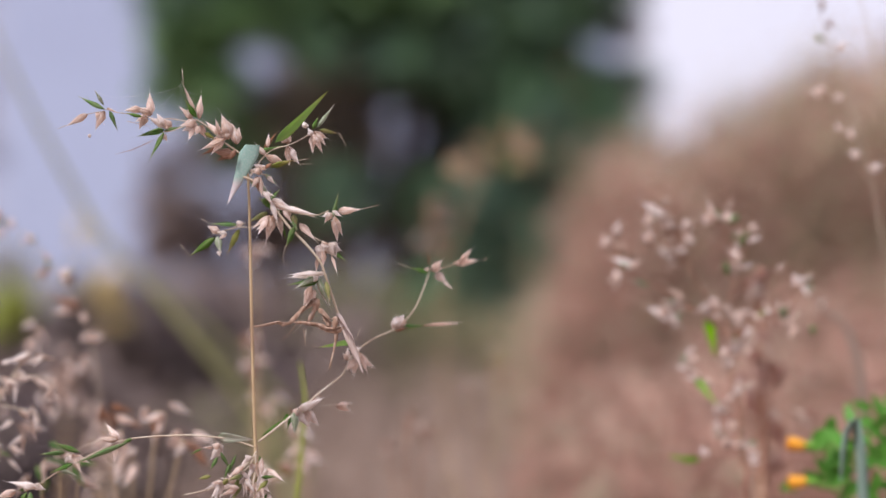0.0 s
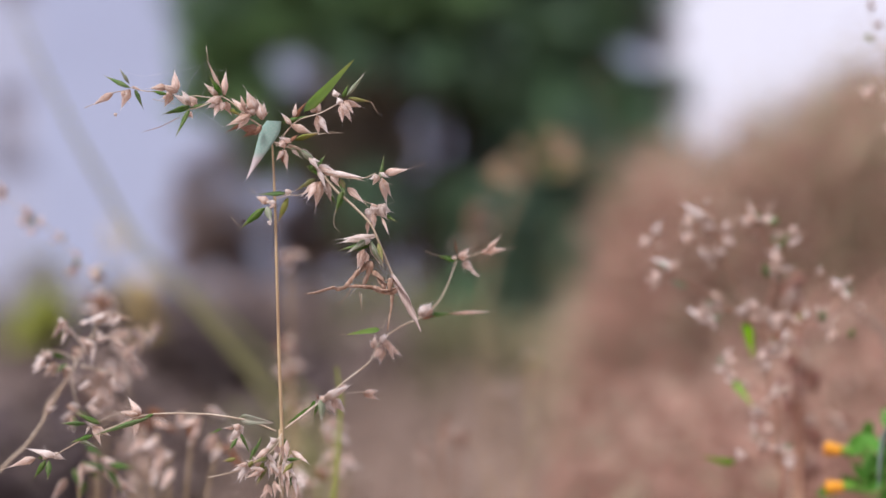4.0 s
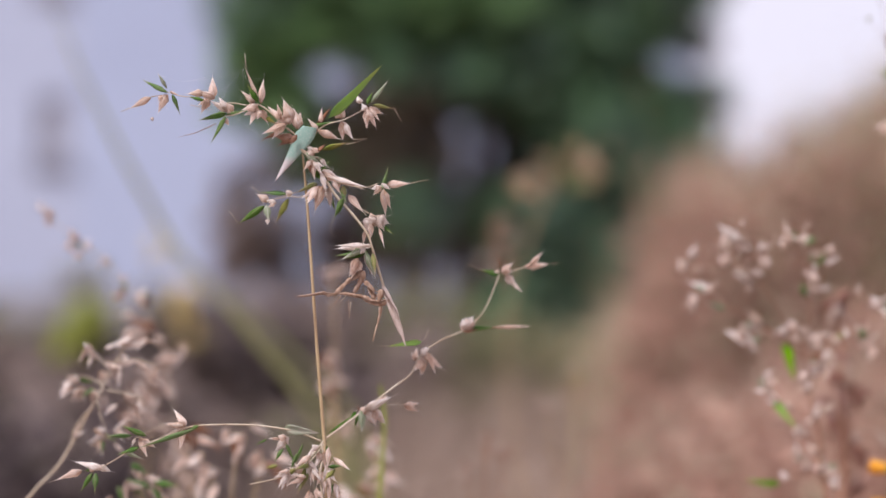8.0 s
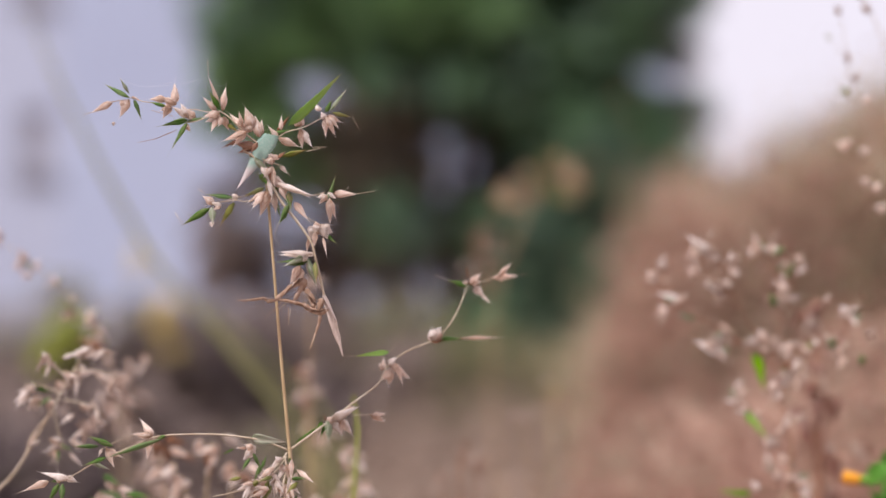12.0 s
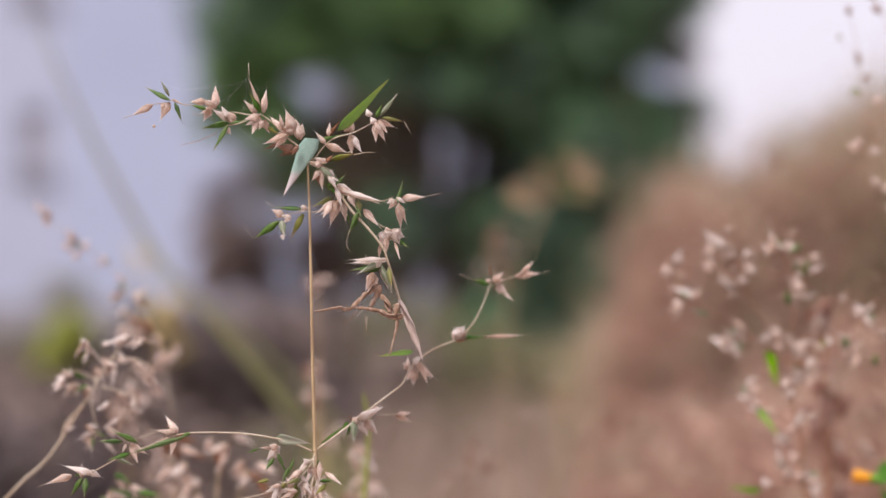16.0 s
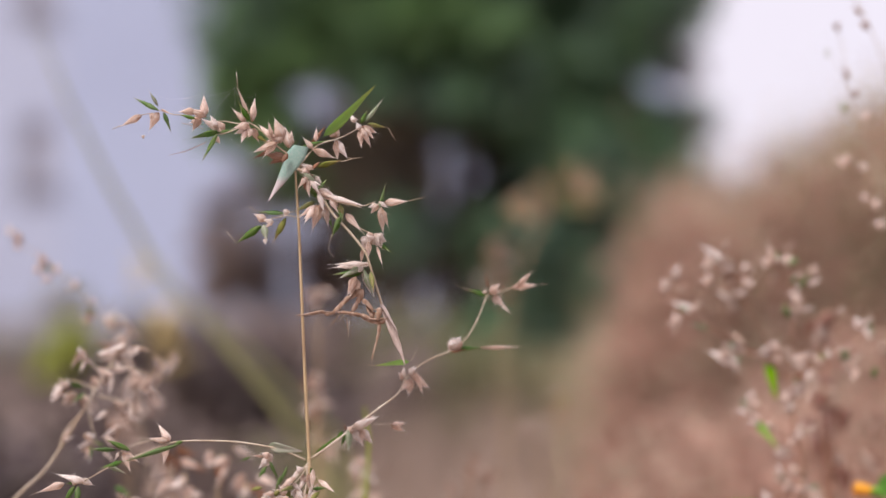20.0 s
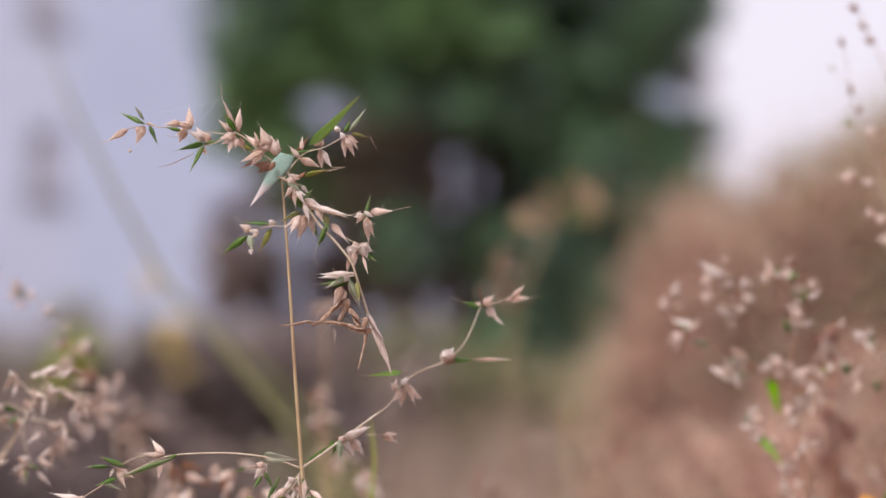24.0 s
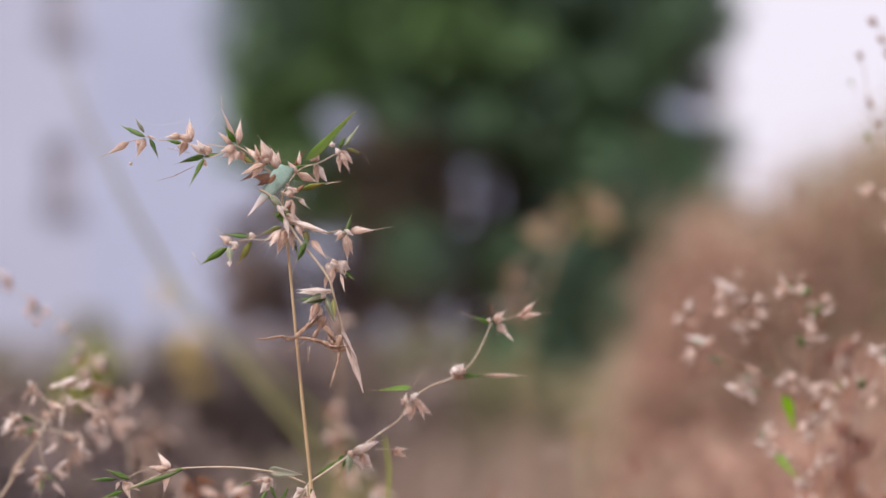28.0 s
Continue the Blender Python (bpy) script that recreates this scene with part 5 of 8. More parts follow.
husk(right_plant_stem, 'pale', -25.2, 596.2, 81.9, 6.7, 2.5)
husk(right_plant_stem, 'dull', -25.8, 595.8, 44.9, 8.4, 3.1)
husk(right_plant_stem, 'brown', -24.7, 594.3, 171.9, 8.4, 2.1)
husk(right_plant_stem, 'tan', -39.6, 591.5, 133.4, 6.4, 3)
husk(right_plant_stem, 'tan', -39.5, 591, 102.8, 7.8, 3.5)
husk(right_plant_stem, 'dull', -56, 595.4, 37.5, 5.6, 2.5)
husk(right_plant_stem, 'pale', -56.2, 594.9, 65.3, 7.8, 3.1)
husk(right_plant_stem, 'dull', -58.4, 589.9, 150.4, 4.5, 2.5)
husk(right_plant_stem, 'tan', -58.2, 589.5, 111.7, 6.4, 3.1)
husk(right_plant_stem, 'pale', -46.9, 581.1, 158.2, 11.1, 3.9)
husk(right_plant_stem, 'dull', -53.6, 576.5, -178.1, 4, 2.5)
husk(right_plant_stem, 'tan', -53.3, 576.2, 132.8, 5.6, 3.1)
husk(right_plant_stem, 'sage', -40.1, 573.2, 165.3, 9.6, 3.2)
husk(right_plant_stem, 'dull', -28.9, 585.3, 138.6, 7.2, 3)
husk(right_plant_stem, 'pale', -28.2, 585, 158.8, 9.8, 3.5)
husk(right_plant_stem, 'pale', -21.8, 590.1, 122.3, 4.7, 2.5)
husk(right_plant_stem, 'dull', -21.3, 589.9, 161.5, 7.4, 3.1)
husk(right_plant_stem, 'pale', -24, 587.1, 155, 6.9, 2.3)
husk(right_plant_stem, 'dull', -23.3, 587.5, -155, 9.8, 2.8)
husk(right_plant_stem, 'tan', -26.2, 594.2, -5.2, 6.3, 2.3)
husk(right_plant_stem, 'tan', -26.7, 593.8, 32.4, 7.7, 2.8)
husk(right_plant_stem, 'dull', -11.8, 600, 147.1, 7.8, 3)
husk(right_plant_stem, 'tan', -11.4, 599, 106.5, 12.3, 3.5)
husk(right_plant_stem, 'green', -9, 600.7, 116.4, 6.6, 3.2)
husk(right_plant_stem, 'green', -1.1, 603.2, -149.8, 6.9, 3.2)
husk(right_plant_stem, 'dull', -4.3, 600.3, 156.1, 5.7, 2.5)
husk(right_plant_stem, 'tan', -4, 599.7, 112.4, 7.6, 3.1)
husk(right_plant_stem, 'pale', 1.8, 591.7, 20.2, 7.1, 2.5)
husk(right_plant_stem, 'dull', 1.3, 591, 59.4, 11.7, 3.1)
husk(right_plant_stem, 'green', -1.2, 589.9, 58.4, 10.4, 2.2)
husk(right_plant_stem, 'pale', -5.4, 582.4, -61.4, 6.5, 3)
husk(right_plant_stem, 'dull', -6.1, 582.6, -19.7, 8.8, 3.5)
husk(right_plant_stem, 'green', -6.1, 577.6, 109.5, 7.3, 3.2)
husk(right_plant_stem, 'tan', -0.7, 584.9, 177.6, 5, 2.3)
husk(right_plant_stem, 'tan', -0.2, 584.5, 143.9, 8.1, 2.8)
husk(right_plant_stem, 'brown', -2.2, 583, 43, 6.5, 2.1)
husk(right_plant_stem, 'dull', -10.7, 597.8, -109.5, 6.3, 2.5)
husk(right_plant_stem, 'pale', -25.3, 565.5, 177.3, 6.8, 3)
husk(right_plant_stem, 'dull', -24.8, 564.9, 130.1, 10.1, 3.5)
husk(right_plant_stem, 'pale', -28.3, 557.6, 155.5, 14.2, 4.5)
husk(right_plant_stem, 'tan', -32.9, 559.8, 145.1, 7.1, 2.8)
husk(right_plant_stem, 'dull', -32.8, 558.9, 100.4, 9.5, 3.3)
husk(right_plant_stem, 'pale', -29.5, 557.7, -94.5, 3.9, 2.3)
husk(right_plant_stem, 'dull', -29.8, 558, -48.9, 6.3, 2.8)
husk(right_plant_stem, 'brown', -19.5, 561.5, 158.2, 6.4, 2.1)
husk(right_plant_stem, 'tan', -11.3, 562, 75.3, 4.6, 3)
husk(right_plant_stem, 'tan', -11.1, 561.5, 114.3, 7.1, 3.5)
husk(right_plant_stem, 'dull', -6.1, 558.3, -15.8, 8, 3)
husk(right_plant_stem, 'tan', -7.2, 558, 18.4, 13, 3.5)
husk(right_plant_stem, 'olive', 5.1, 558.9, 22.3, 9, 2.4)
husk(right_plant_stem, 'dull', 4.2, 554.6, -80, 6.1, 2.5)
husk(right_plant_stem, 'pale', 4.6, 555, -128.8, 7.5, 3.1)
husk(right_plant_stem, 'tan', -13.5, 560.1, -14, 5.2, 2.5)
husk(right_plant_stem, 'dull', -14.1, 560.4, -33.7, 8.5, 3.1)
husk(right_plant_stem, 'brown', -4.2, 553.6, -36.9, 7.3, 2.3)
leaf(right_plant_stem, 'fresh', -16, 558, -79, 16.5, 5.2)
husk(right_plant_stem, 'pale', 2.1, 548.7, -149.1, 13.8, 4.9)
husk(right_plant_stem, 'dull', -9.1, 540.9, 53.8, 5.4, 2.8)
husk(right_plant_stem, 'tan', -9.2, 540.4, 74.5, 6.7, 3.3)
husk(right_plant_stem, 'pale', -5.3, 541, -113.9, 4.7, 2.5)
husk(right_plant_stem, 'dull', -4.8, 541.3, -143.2, 7.4, 3.1)
husk(right_plant_stem, 'pale', -22.8, 536, 161.7, 7.2, 3)
husk(right_plant_stem, 'dull', -22.5, 535.4, 118.2, 8.7, 3.5)
husk(right_plant_stem, 'pale', -19.4, 532.4, 175.3, 5.7, 2.5)
husk(right_plant_stem, 'tan', -19.1, 532, 131.6, 7.1, 3.1)
leaf(right_plant_stem, 'fresh', -21.5, 533.5, -53.9, 15.8, 3.2)
husk(right_plant_stem, 'dull', -1.4, 527.1, 23.1, 9, 3.5)
husk(right_plant_stem, 'pale', -4.6, 526.2, 15.6, 4.7, 2.5)
husk(right_plant_stem, 'dull', -4.9, 525.7, 57.3, 7.6, 3.1)
husk(right_plant_stem, 'pale', -8.6, 517.7, 104.5, 3.7, 2.8)
husk(right_plant_stem, 'pale', -8.4, 517.3, 129, 6, 3.3)
husk(right_plant_stem, 'dull', -10.9, 506.8, 111.6, 7.3, 3)
husk(right_plant_stem, 'pale', -10.8, 506, 93.6, 8.8, 3.5)
husk(right_plant_stem, 'dull', -3.3, 510.3, 163.3, 4.9, 2.5)
husk(right_plant_stem, 'tan', -3, 510, 134.9, 5.8, 3.1)
husk(right_plant_stem, 'pale', -0.7, 501.1, 35.8, 4, 2.8)
husk(right_plant_stem, 'dull', -1.1, 500.6, 56.1, 6.4, 3.3)
husk(right_plant_stem, 'tan', -8.2, 502.1, 89.5, 4.6, 2.5)
husk(right_plant_stem, 'dull', -8.4, 501.7, 68, 6.4, 3.1)
husk(right_plant_stem, 'pale', 1.5, 496.5, -15.1, 5.7, 2.8)
husk(right_plant_stem, 'pale', 1, 496.3, 18.4, 7.4, 3.3)
husk(right_plant_stem, 'dull', -15.6, 498.1, 179.1, 4.9, 2.8)
husk(right_plant_stem, 'pale', -15.3, 497.8, 131.1, 6.3, 3.3)
leaf(right_plant_stem, 'fresh', -19.2, 496.7, 170.6, 14.9, 3.2)
husk(right_plant_stem, 'dull', -7.1, 522.1, 34.3, 3.8, 2.3)
husk(right_plant_stem, 'tan', -7.3, 521.7, 56.1, 5.3, 2.8)
husk(right_plant_stem, 'tan', -14, 529.4, 120.3, 4.1, 2.3)
husk(right_plant_stem, 'dull', -13.7, 529, 139.4, 5.4, 2.8)
husk(right_plant_stem, 'tan', 17.2, 559.6, 106.7, 6.3, 2.8)
husk(right_plant_stem, 'dull', 16.9, 558.9, 59.5, 8.2, 3.3)
husk(right_plant_stem, 'green', 19.3, 560, 142, 5.6, 3)
husk(right_plant_stem, 'pale', 26.3, 573.5, 176, 4.5, 3)
husk(right_plant_stem, 'pale', 26.8, 573.2, 149, 6.9, 3.5)
husk(right_plant_stem, 'green', 28.5, 572.2, 74.7, 6.6, 3.7)
husk(right_plant_stem, 'dull', 23, 555.1, -169.3, 4.6, 2.8)
husk(right_plant_stem, 'tan', 23.2, 555.5, -121.2, 6.9, 3.3)
husk(right_plant_stem, 'dull', 16.1, 578.4, 87.9, 3.2, 2.2)
husk(right_plant_stem, 'tan', 16, 578.1, 68, 4.8, 2.5)
husk(right_plant_stem, 'pale', 12.2, 561.3, -177, 3.5, 2.3)
husk(right_plant_stem, 'dull', 12.5, 561, 134.9, 5.8, 2.8)
husk(right_plant_stem, 'green', 30.1, 551.1, 67.9, 5.3, 3)
husk(right_plant_stem, 'tan', 32.4, 563.7, -9.4, 4.6, 2.8)
husk(right_plant_stem, 'dull', 32.1, 563.4, 38.5, 5.7, 3.3)
husk(right_plant_stem, 'tan', -39.5, 604.2, -99.2, 5.3, 2.2)
husk(right_plant_stem, 'tan', -39.2, 604.7, -129.9, 6.9, 2.5)
husk(right_plant_stem, 'dull', -34, 608.3, 66.7, 4.5, 1.9)
husk(right_plant_stem, 'pale', -41.4, 604.2, 57.9, 5.6, 1.9)
husk(right_plant_stem, 'sage', -36.8, 603.2, -163.3, 5.1, 1.7)
husk(right_plant_stem, 'dull', -25.1, 597.5, 61.4, 4.3, 2)
husk(right_plant_stem, 'tan', -25.4, 597.3, 33.6, 5.3, 2.3)
husk(right_plant_stem, 'pale', -29.2, 598.8, 168.1, 5.7, 1.9)
husk(right_plant_stem, 'dull', -29.4, 597.8, 176.4, 4.8, 2.1)
husk(right_plant_stem, 'tan', -28.2, 596.4, -121.1, 5.2, 2.1)
husk(right_plant_stem, 'dull', -54, 593.8, 83.1, 5.1, 1.9)
husk(right_plant_stem, 'pale', -56.5, 593.7, -177.2, 3.3, 2.2)
husk(right_plant_stem, 'tan', -56.2, 593.8, -153.5, 3.9, 2.5)
husk(right_plant_stem, 'dull', -60, 593.9, -24, 4, 2.2)
husk(right_plant_stem, 'tan', -60.1, 594.3, -67.3, 6, 2.5)
husk(right_plant_stem, 'dull', -56.2, 590.4, 3.2, 5.3, 2.1)
husk(right_plant_stem, 'pale', -50.6, 579.6, 62, 5.7, 2.1)
husk(right_plant_stem, 'tan', -53.6, 576.6, -167.3, 6, 2)
husk(right_plant_stem, 'dull', -53.3, 577.2, -121.9, 7.3, 2.3)
husk(right_plant_stem, 'tan', -49.1, 580.1, 44.9, 7.1, 1.9)
husk(right_plant_stem, 'sage', -49.4, 581.3, 158.6, 6, 2.4)
husk(right_plant_stem, 'dull', -31.9, 585.8, -87.9, 7.4, 1.9)
husk(right_plant_stem, 'pale', -33.4, 583.7, -20.9, 6.6, 1.6)
husk(right_plant_stem, 'pale', -32.8, 588.9, -171.7, 3.9, 2.2)
husk(right_plant_stem, 'dull', -32.3, 588.7, 154.8, 5.5, 2.5)
husk(right_plant_stem, 'sage', -34.1, 586.3, 75.8, 4, 2)
husk(right_plant_stem, 'sage', -32.4, 564.9, 42.8, 4.7, 2.2)
husk(right_plant_stem, 'sage', -28.3, 561.2, -80.2, 4.2, 2.2)
husk(right_plant_stem, 'pale', -34.1, 563.6, -3.4, 5, 2.1)
husk(right_plant_stem, 'dull', -29, 561.5, 34.6, 4.7, 1.9)
husk(right_plant_stem, 'tan', -13.2, 602.8, 177.7, 3.7, 2.2)
husk(right_plant_stem, 'tan', -12.9, 603.2, -135.1, 5.8, 2.5)
husk(right_plant_stem, 'dull', -7.2, 605.4, 49.8, 7.3, 2.1)
husk(right_plant_stem, 'pale', -12.4, 600.7, 170.5, 5.4, 2.1)
husk(right_plant_stem, 'dull', -8.2, 601.9, 122.4, 3.9, 2.2)
husk(right_plant_stem, 'tan', -7.7, 601.8, 158.2, 4.8, 2.5)
husk(right_plant_stem, 'sage', -4.3, 592.4, 80.3, 4.5, 2.2)
husk(right_plant_stem, 'pale', 0.1, 591.2, -151.8, 4.3, 1.9)
husk(right_plant_stem, 'dull', -3.6, 596.4, -5.7, 5.9, 2.1)
husk(right_plant_stem, 'tan', 2.7, 597.4, 27.9, 4.6, 2.2)
husk(right_plant_stem, 'dull', 2, 597.5, -16.3, 7.3, 2.5)
husk(right_plant_stem, 'pale', -1.5, 580.1, 14, 7.3, 2.1)
husk(right_plant_stem, 'tan', -4.9, 583.3, 31, 4.8, 2.2)
husk(right_plant_stem, 'dull', -5.4, 583.3, 5.2, 6.5, 2.5)
husk(right_plant_stem, 'pale', -4.3, 582.6, 23.2, 6.8, 2.1)
husk(right_plant_stem, 'dull', -3.7, 580.6, 167.2, 6.7, 1.9)
husk(right_plant_stem, 'pale', -9.9, 565.9, 172.4, 5.3, 2.2)
husk(right_plant_stem, 'tan', -9.3, 566.1, -160.7, 6.3, 2.5)
husk(right_plant_stem, 'dull', -8, 561.5, -45.1, 5.8, 2.1)
husk(right_plant_stem, 'tan', -7.8, 564.3, -90.7, 3.4, 2.2)
husk(right_plant_stem, 'dull', -8.2, 564.7, -47.2, 5.6, 2.5)
husk(right_plant_stem, 'pale', -14.8, 564.6, -122.4, 4.8, 2)
husk(right_plant_stem, 'pale', -14.3, 564.9, -152.5, 7.6, 2.3)
husk(right_plant_stem, 'dull', 5.8, 560, -71.8, 4.7, 1.9)
husk(right_plant_stem, 'tan', 4.1, 557.8, 6.3, 5.3, 1.9)
husk(right_plant_stem, 'dull', 4.2, 558.6, -14.1, 4.1, 2)
husk(right_plant_stem, 'tan', 3.8, 558.5, 22.3, 5.4, 2.3)
husk(right_plant_stem, 'tan', -0.5, 558.5, -124.9, 4.7, 2.1)
husk(right_plant_stem, 'dull', -1.4, 546.7, 152.4, 7.6, 1.9)
husk(right_plant_stem, 'sage', -2.3, 550.4, -153.5, 3.3, 2)
husk(right_plant_stem, 'tan', 2.5, 545.8, -104.3, 4.9, 2.1)
husk(right_plant_stem, 'dull', -0.8, 547, 76.5, 5.2, 2.1)
husk(right_plant_stem, 'sage', -26.6, 539.3, 86.6, 4.5, 2.2)
husk(right_plant_stem, 'tan', -24.7, 538.6, 86, 4.5, 1.9)
husk(right_plant_stem, 'pale', -25.9, 543.2, 34.4, 5.7, 2.1)
husk(right_plant_stem, 'dull', -21.1, 542.5, -158.1, 3.1, 2.2)
husk(right_plant_stem, 'tan', -21, 542.8, -116.8, 3.9, 2.5)
husk(right_plant_stem, 'sage', -10.3, 520.5, -41, 4.9, 1.7)
husk(right_plant_stem, 'dull', -9.2, 520.1, -38.2, 3.4, 2)
husk(right_plant_stem, 'tan', -9.3, 520.5, -74.2, 4.2, 2.3)
husk(right_plant_stem, 'tan', -12.2, 521.5, -84.5, 5.9, 1.9)
husk(right_plant_stem, 'dull', -12, 522.3, -33, 7, 2.1)
husk(right_plant_stem, 'tan', -8.2, 507, -172.9, 4.8, 1.9)
husk(right_plant_stem, 'sage', -8.4, 509, -172.6, 5.7, 2.8)
husk(right_plant_stem, 'sage', -11.6, 508.3, -59.9, 3.4, 1.7)
husk(right_plant_stem, 'dull', -7.6, 509, -163.4, 6.1, 1.9)
husk(right_plant_stem, 'tan', -1.1, 502.8, -163.7, 4.3, 2.2)
husk(right_plant_stem, 'tan', -0.5, 502.7, 162.4, 6.8, 2.5)
husk(right_plant_stem, 'dull', 1.7, 499.9, 17.8, 2.8, 2.2)
husk(right_plant_stem, 'tan', 1.4, 499.7, 36.7, 4.5, 2.5)
husk(right_plant_stem, 'sage', 1.9, 503.6, 7.7, 5.4, 2.4)
husk(right_plant_stem, 'dull', -1.8, 505.3, 84.3, 6.1, 2.5)
husk(right_plant_stem, 'tan', 21, 557.6, -103.6, 3.6, 2)
husk(right_plant_stem, 'tan', 21.3, 557.8, -152, 5, 2.3)
husk(right_plant_stem, 'dull', 20.7, 558.8, -55.8, 3.6, 2)
husk(right_plant_stem, 'tan', 20.6, 559.3, -80.2, 5.1, 2.3)
husk(right_plant_stem, 'sage', 20, 558.9, 169.2, 5.2, 2.8)
husk(right_plant_stem, 'dull', 24.5, 561.7, -139.2, 5.8, 1.6)
husk(right_plant_stem, 'pale', 29.8, 577, -138.5, 7.1, 1.9)
husk(right_plant_stem, 'sage', 30.7, 572.2, -137.1, 5.1, 1.7)
husk(right_plant_stem, 'pale', 25.5, 573.5, -62.6, 7, 2.1)
husk(right_plant_stem, 'dull', 30, 577.9, -113.4, 4.5, 2.1)

left_plant = plant_base("weed", -0.2037, 0.79, 0, "leaning dry weed with a dense head of pale husks", "plant", "dry weeds")
left_plant_stem = twig('stem', left_plant, TWIG, [(0.72, 0.30, (2.9, -12.5), (-2.9, 222.7), (6, 405), (27.5, 454.5), (40.4, 472), (51.3, 483.2), (64.6, 505.4), (69.5, 514.4), (74.6, 523.3), (79.7, 532.6)), (0.27, 0.18, (69.5, 513.9), (62.3, 517), (55.2, 517)), (0.25, 0.16, (72.3, 518.8), (66.7, 525.1), (62.3, 529.1)), (0.27, 0.18, (74.6, 523.3), (83.5, 523.3), (92.4, 519.9)), (0.27, 0.18, (70.4, 511.7), (79.1, 509.9), (84.7, 507.2), (83.3, 500.5)), (0.27, 0.18, (66.8, 507.2), (68.2, 499.9), (71.3, 491.6)), (0.31, 0.22, (64.6, 505.4), (57.5, 497), (55.7, 489.9))])
husk(left_plant_stem, 'pale', 56.9, 493.6, 24.1, 5.3, 1.5)
husk(left_plant_stem, 'dull', 56.6, 493, 65.4, 7.2, 1.8)
husk(left_plant_stem, 'pale', 63.8, 528.4, 114.1, 2.7, 1.5)
husk(left_plant_stem, 'pale', 64, 528.2, 146.4, 3.6, 1.8)
husk(left_plant_stem, 'green', 59.2, 516.4, -21.7, 6.5, 2)
husk(left_plant_stem, 'green', 65.9, 512.6, -147.2, 6.7, 1.6)
husk(left_plant_stem, 'dull', 56.1, 511.2, 108.7, 6.4, 1.9)
husk(left_plant_stem, 'pale', 58.6, 514.7, 104.1, 4, 1.6)
husk(left_plant_stem, 'dull', 59, 514.4, 136.9, 5.9, 1.9)
husk(left_plant_stem, 'green', 68.6, 493.9, -23.9, 5.9, 1.6)
husk(left_plant_stem, 'green', 68.6, 492.1, -89.8, 5.6, 1.4)
husk(left_plant_stem, 'pale', 56.7, 515.2, -174, 4.7, 1.8)
husk(left_plant_stem, 'pale', 57.2, 515.7, -138.9, 7.7, 2.1)
husk(left_plant_stem, 'dull', 62.3, 512.8, -125.2, 7.4, 2.3)
husk(left_plant_stem, 'pale', 60.2, 512.9, -83.1, 6.2, 1.5)
husk(left_plant_stem, 'dull', 60.5, 513.5, -123, 7.7, 1.8)
husk(left_plant_stem, 'pale', 56.1, 512.8, -134.9, 5.7, 1.8)
husk(left_plant_stem, 'tan', 67.3, 518.9, -39.2, 6.5, 1.6)
husk(left_plant_stem, 'dull', 67.2, 519.7, -79.8, 8.6, 1.9)
husk(left_plant_stem, 'tan', 63.9, 512.2, -45.5, 5.8, 1.8)
husk(left_plant_stem, 'dull', 63.9, 513, -89.8, 8.7, 2.2)
husk(left_plant_stem, 'pale', 61.9, 512.3, -171.3, 6.6, 1.8)
husk(left_plant_stem, 'pale', 64.9, 529.4, -119.5, 5, 1.4)
husk(left_plant_stem, 'dull', 64.9, 530, -89.8, 6.3, 1.6)
husk(left_plant_stem, 'pale', 69.6, 528, 17.7, 5.8, 1.8)
husk(left_plant_stem, 'dull', 63.8, 530, -120.6, 9.4, 2.2)
husk(left_plant_stem, 'pale', 64.3, 527.7, -48.5, 8.4, 1.6)
husk(left_plant_stem, 'tan', 70.7, 523, -45.8, 4.5, 1.5)
husk(left_plant_stem, 'dull', 70.5, 523.5, -68.4, 6.2, 1.8)
husk(left_plant_stem, 'pale', 75.9, 521.9, 9.7, 8.9, 2.3)
husk(left_plant_stem, 'dull', 70.8, 521.2, -49.7, 4.9, 1.6)
husk(left_plant_stem, 'tan', 70.1, 521.3, -7.6, 7.6, 1.9)
husk(left_plant_stem, 'pale', 65.6, 525.9, -117.4, 6.5, 1.6)
husk(left_plant_stem, 'dull', 68.6, 519.3, -33.1, 6.6, 1.5)
husk(left_plant_stem, 'pale', 68.3, 519.9, -66.4, 8.2, 1.8)
husk(left_plant_stem, 'dull', 82.1, 522.8, -33.2, 9.6, 2.3)
husk(left_plant_stem, 'pale', 84.1, 530.6, -151.4, 6.3, 2.1)
husk(left_plant_stem, 'pale', 76.8, 525.9, -66.6, 5.8, 1.9)
husk(left_plant_stem, 'dull', 75.8, 520, -140.3, 5.3, 1.5)
husk(left_plant_stem, 'pale', 75.9, 520.8, -96.3, 8.8, 1.8)
husk(left_plant_stem, 'dull', 81.1, 532.1, -125.2, 5.7, 2)
husk(left_plant_stem, 'pale', 81.9, 532.4, -159.6, 9.4, 2.3)
husk(left_plant_stem, 'pale', 86.8, 531.7, -133.5, 6.9, 2.1)
husk(left_plant_stem, 'dull', 82.8, 531.3, -10, 8.6, 1.9)
husk(left_plant_stem, 'pale', 78.3, 531.7, -134.9, 5.7, 2.3)
husk(left_plant_stem, 'dull', 90.6, 515.9, -62.2, 5.9, 1.8)
husk(left_plant_stem, 'pale', 87.5, 514.6, -21.3, 6.2, 1.8)
husk(left_plant_stem, 'pale', 90.6, 516.8, -73.3, 7.1, 1.6)
husk(left_plant_stem, 'dull', 87.3, 517, -24.7, 7.2, 2.1)
husk(left_plant_stem, 'pale', 90.9, 519.8, -95, 5, 1.6)
husk(left_plant_stem, 'dull', 91.3, 520.4, -124.6, 7.9, 1.9)
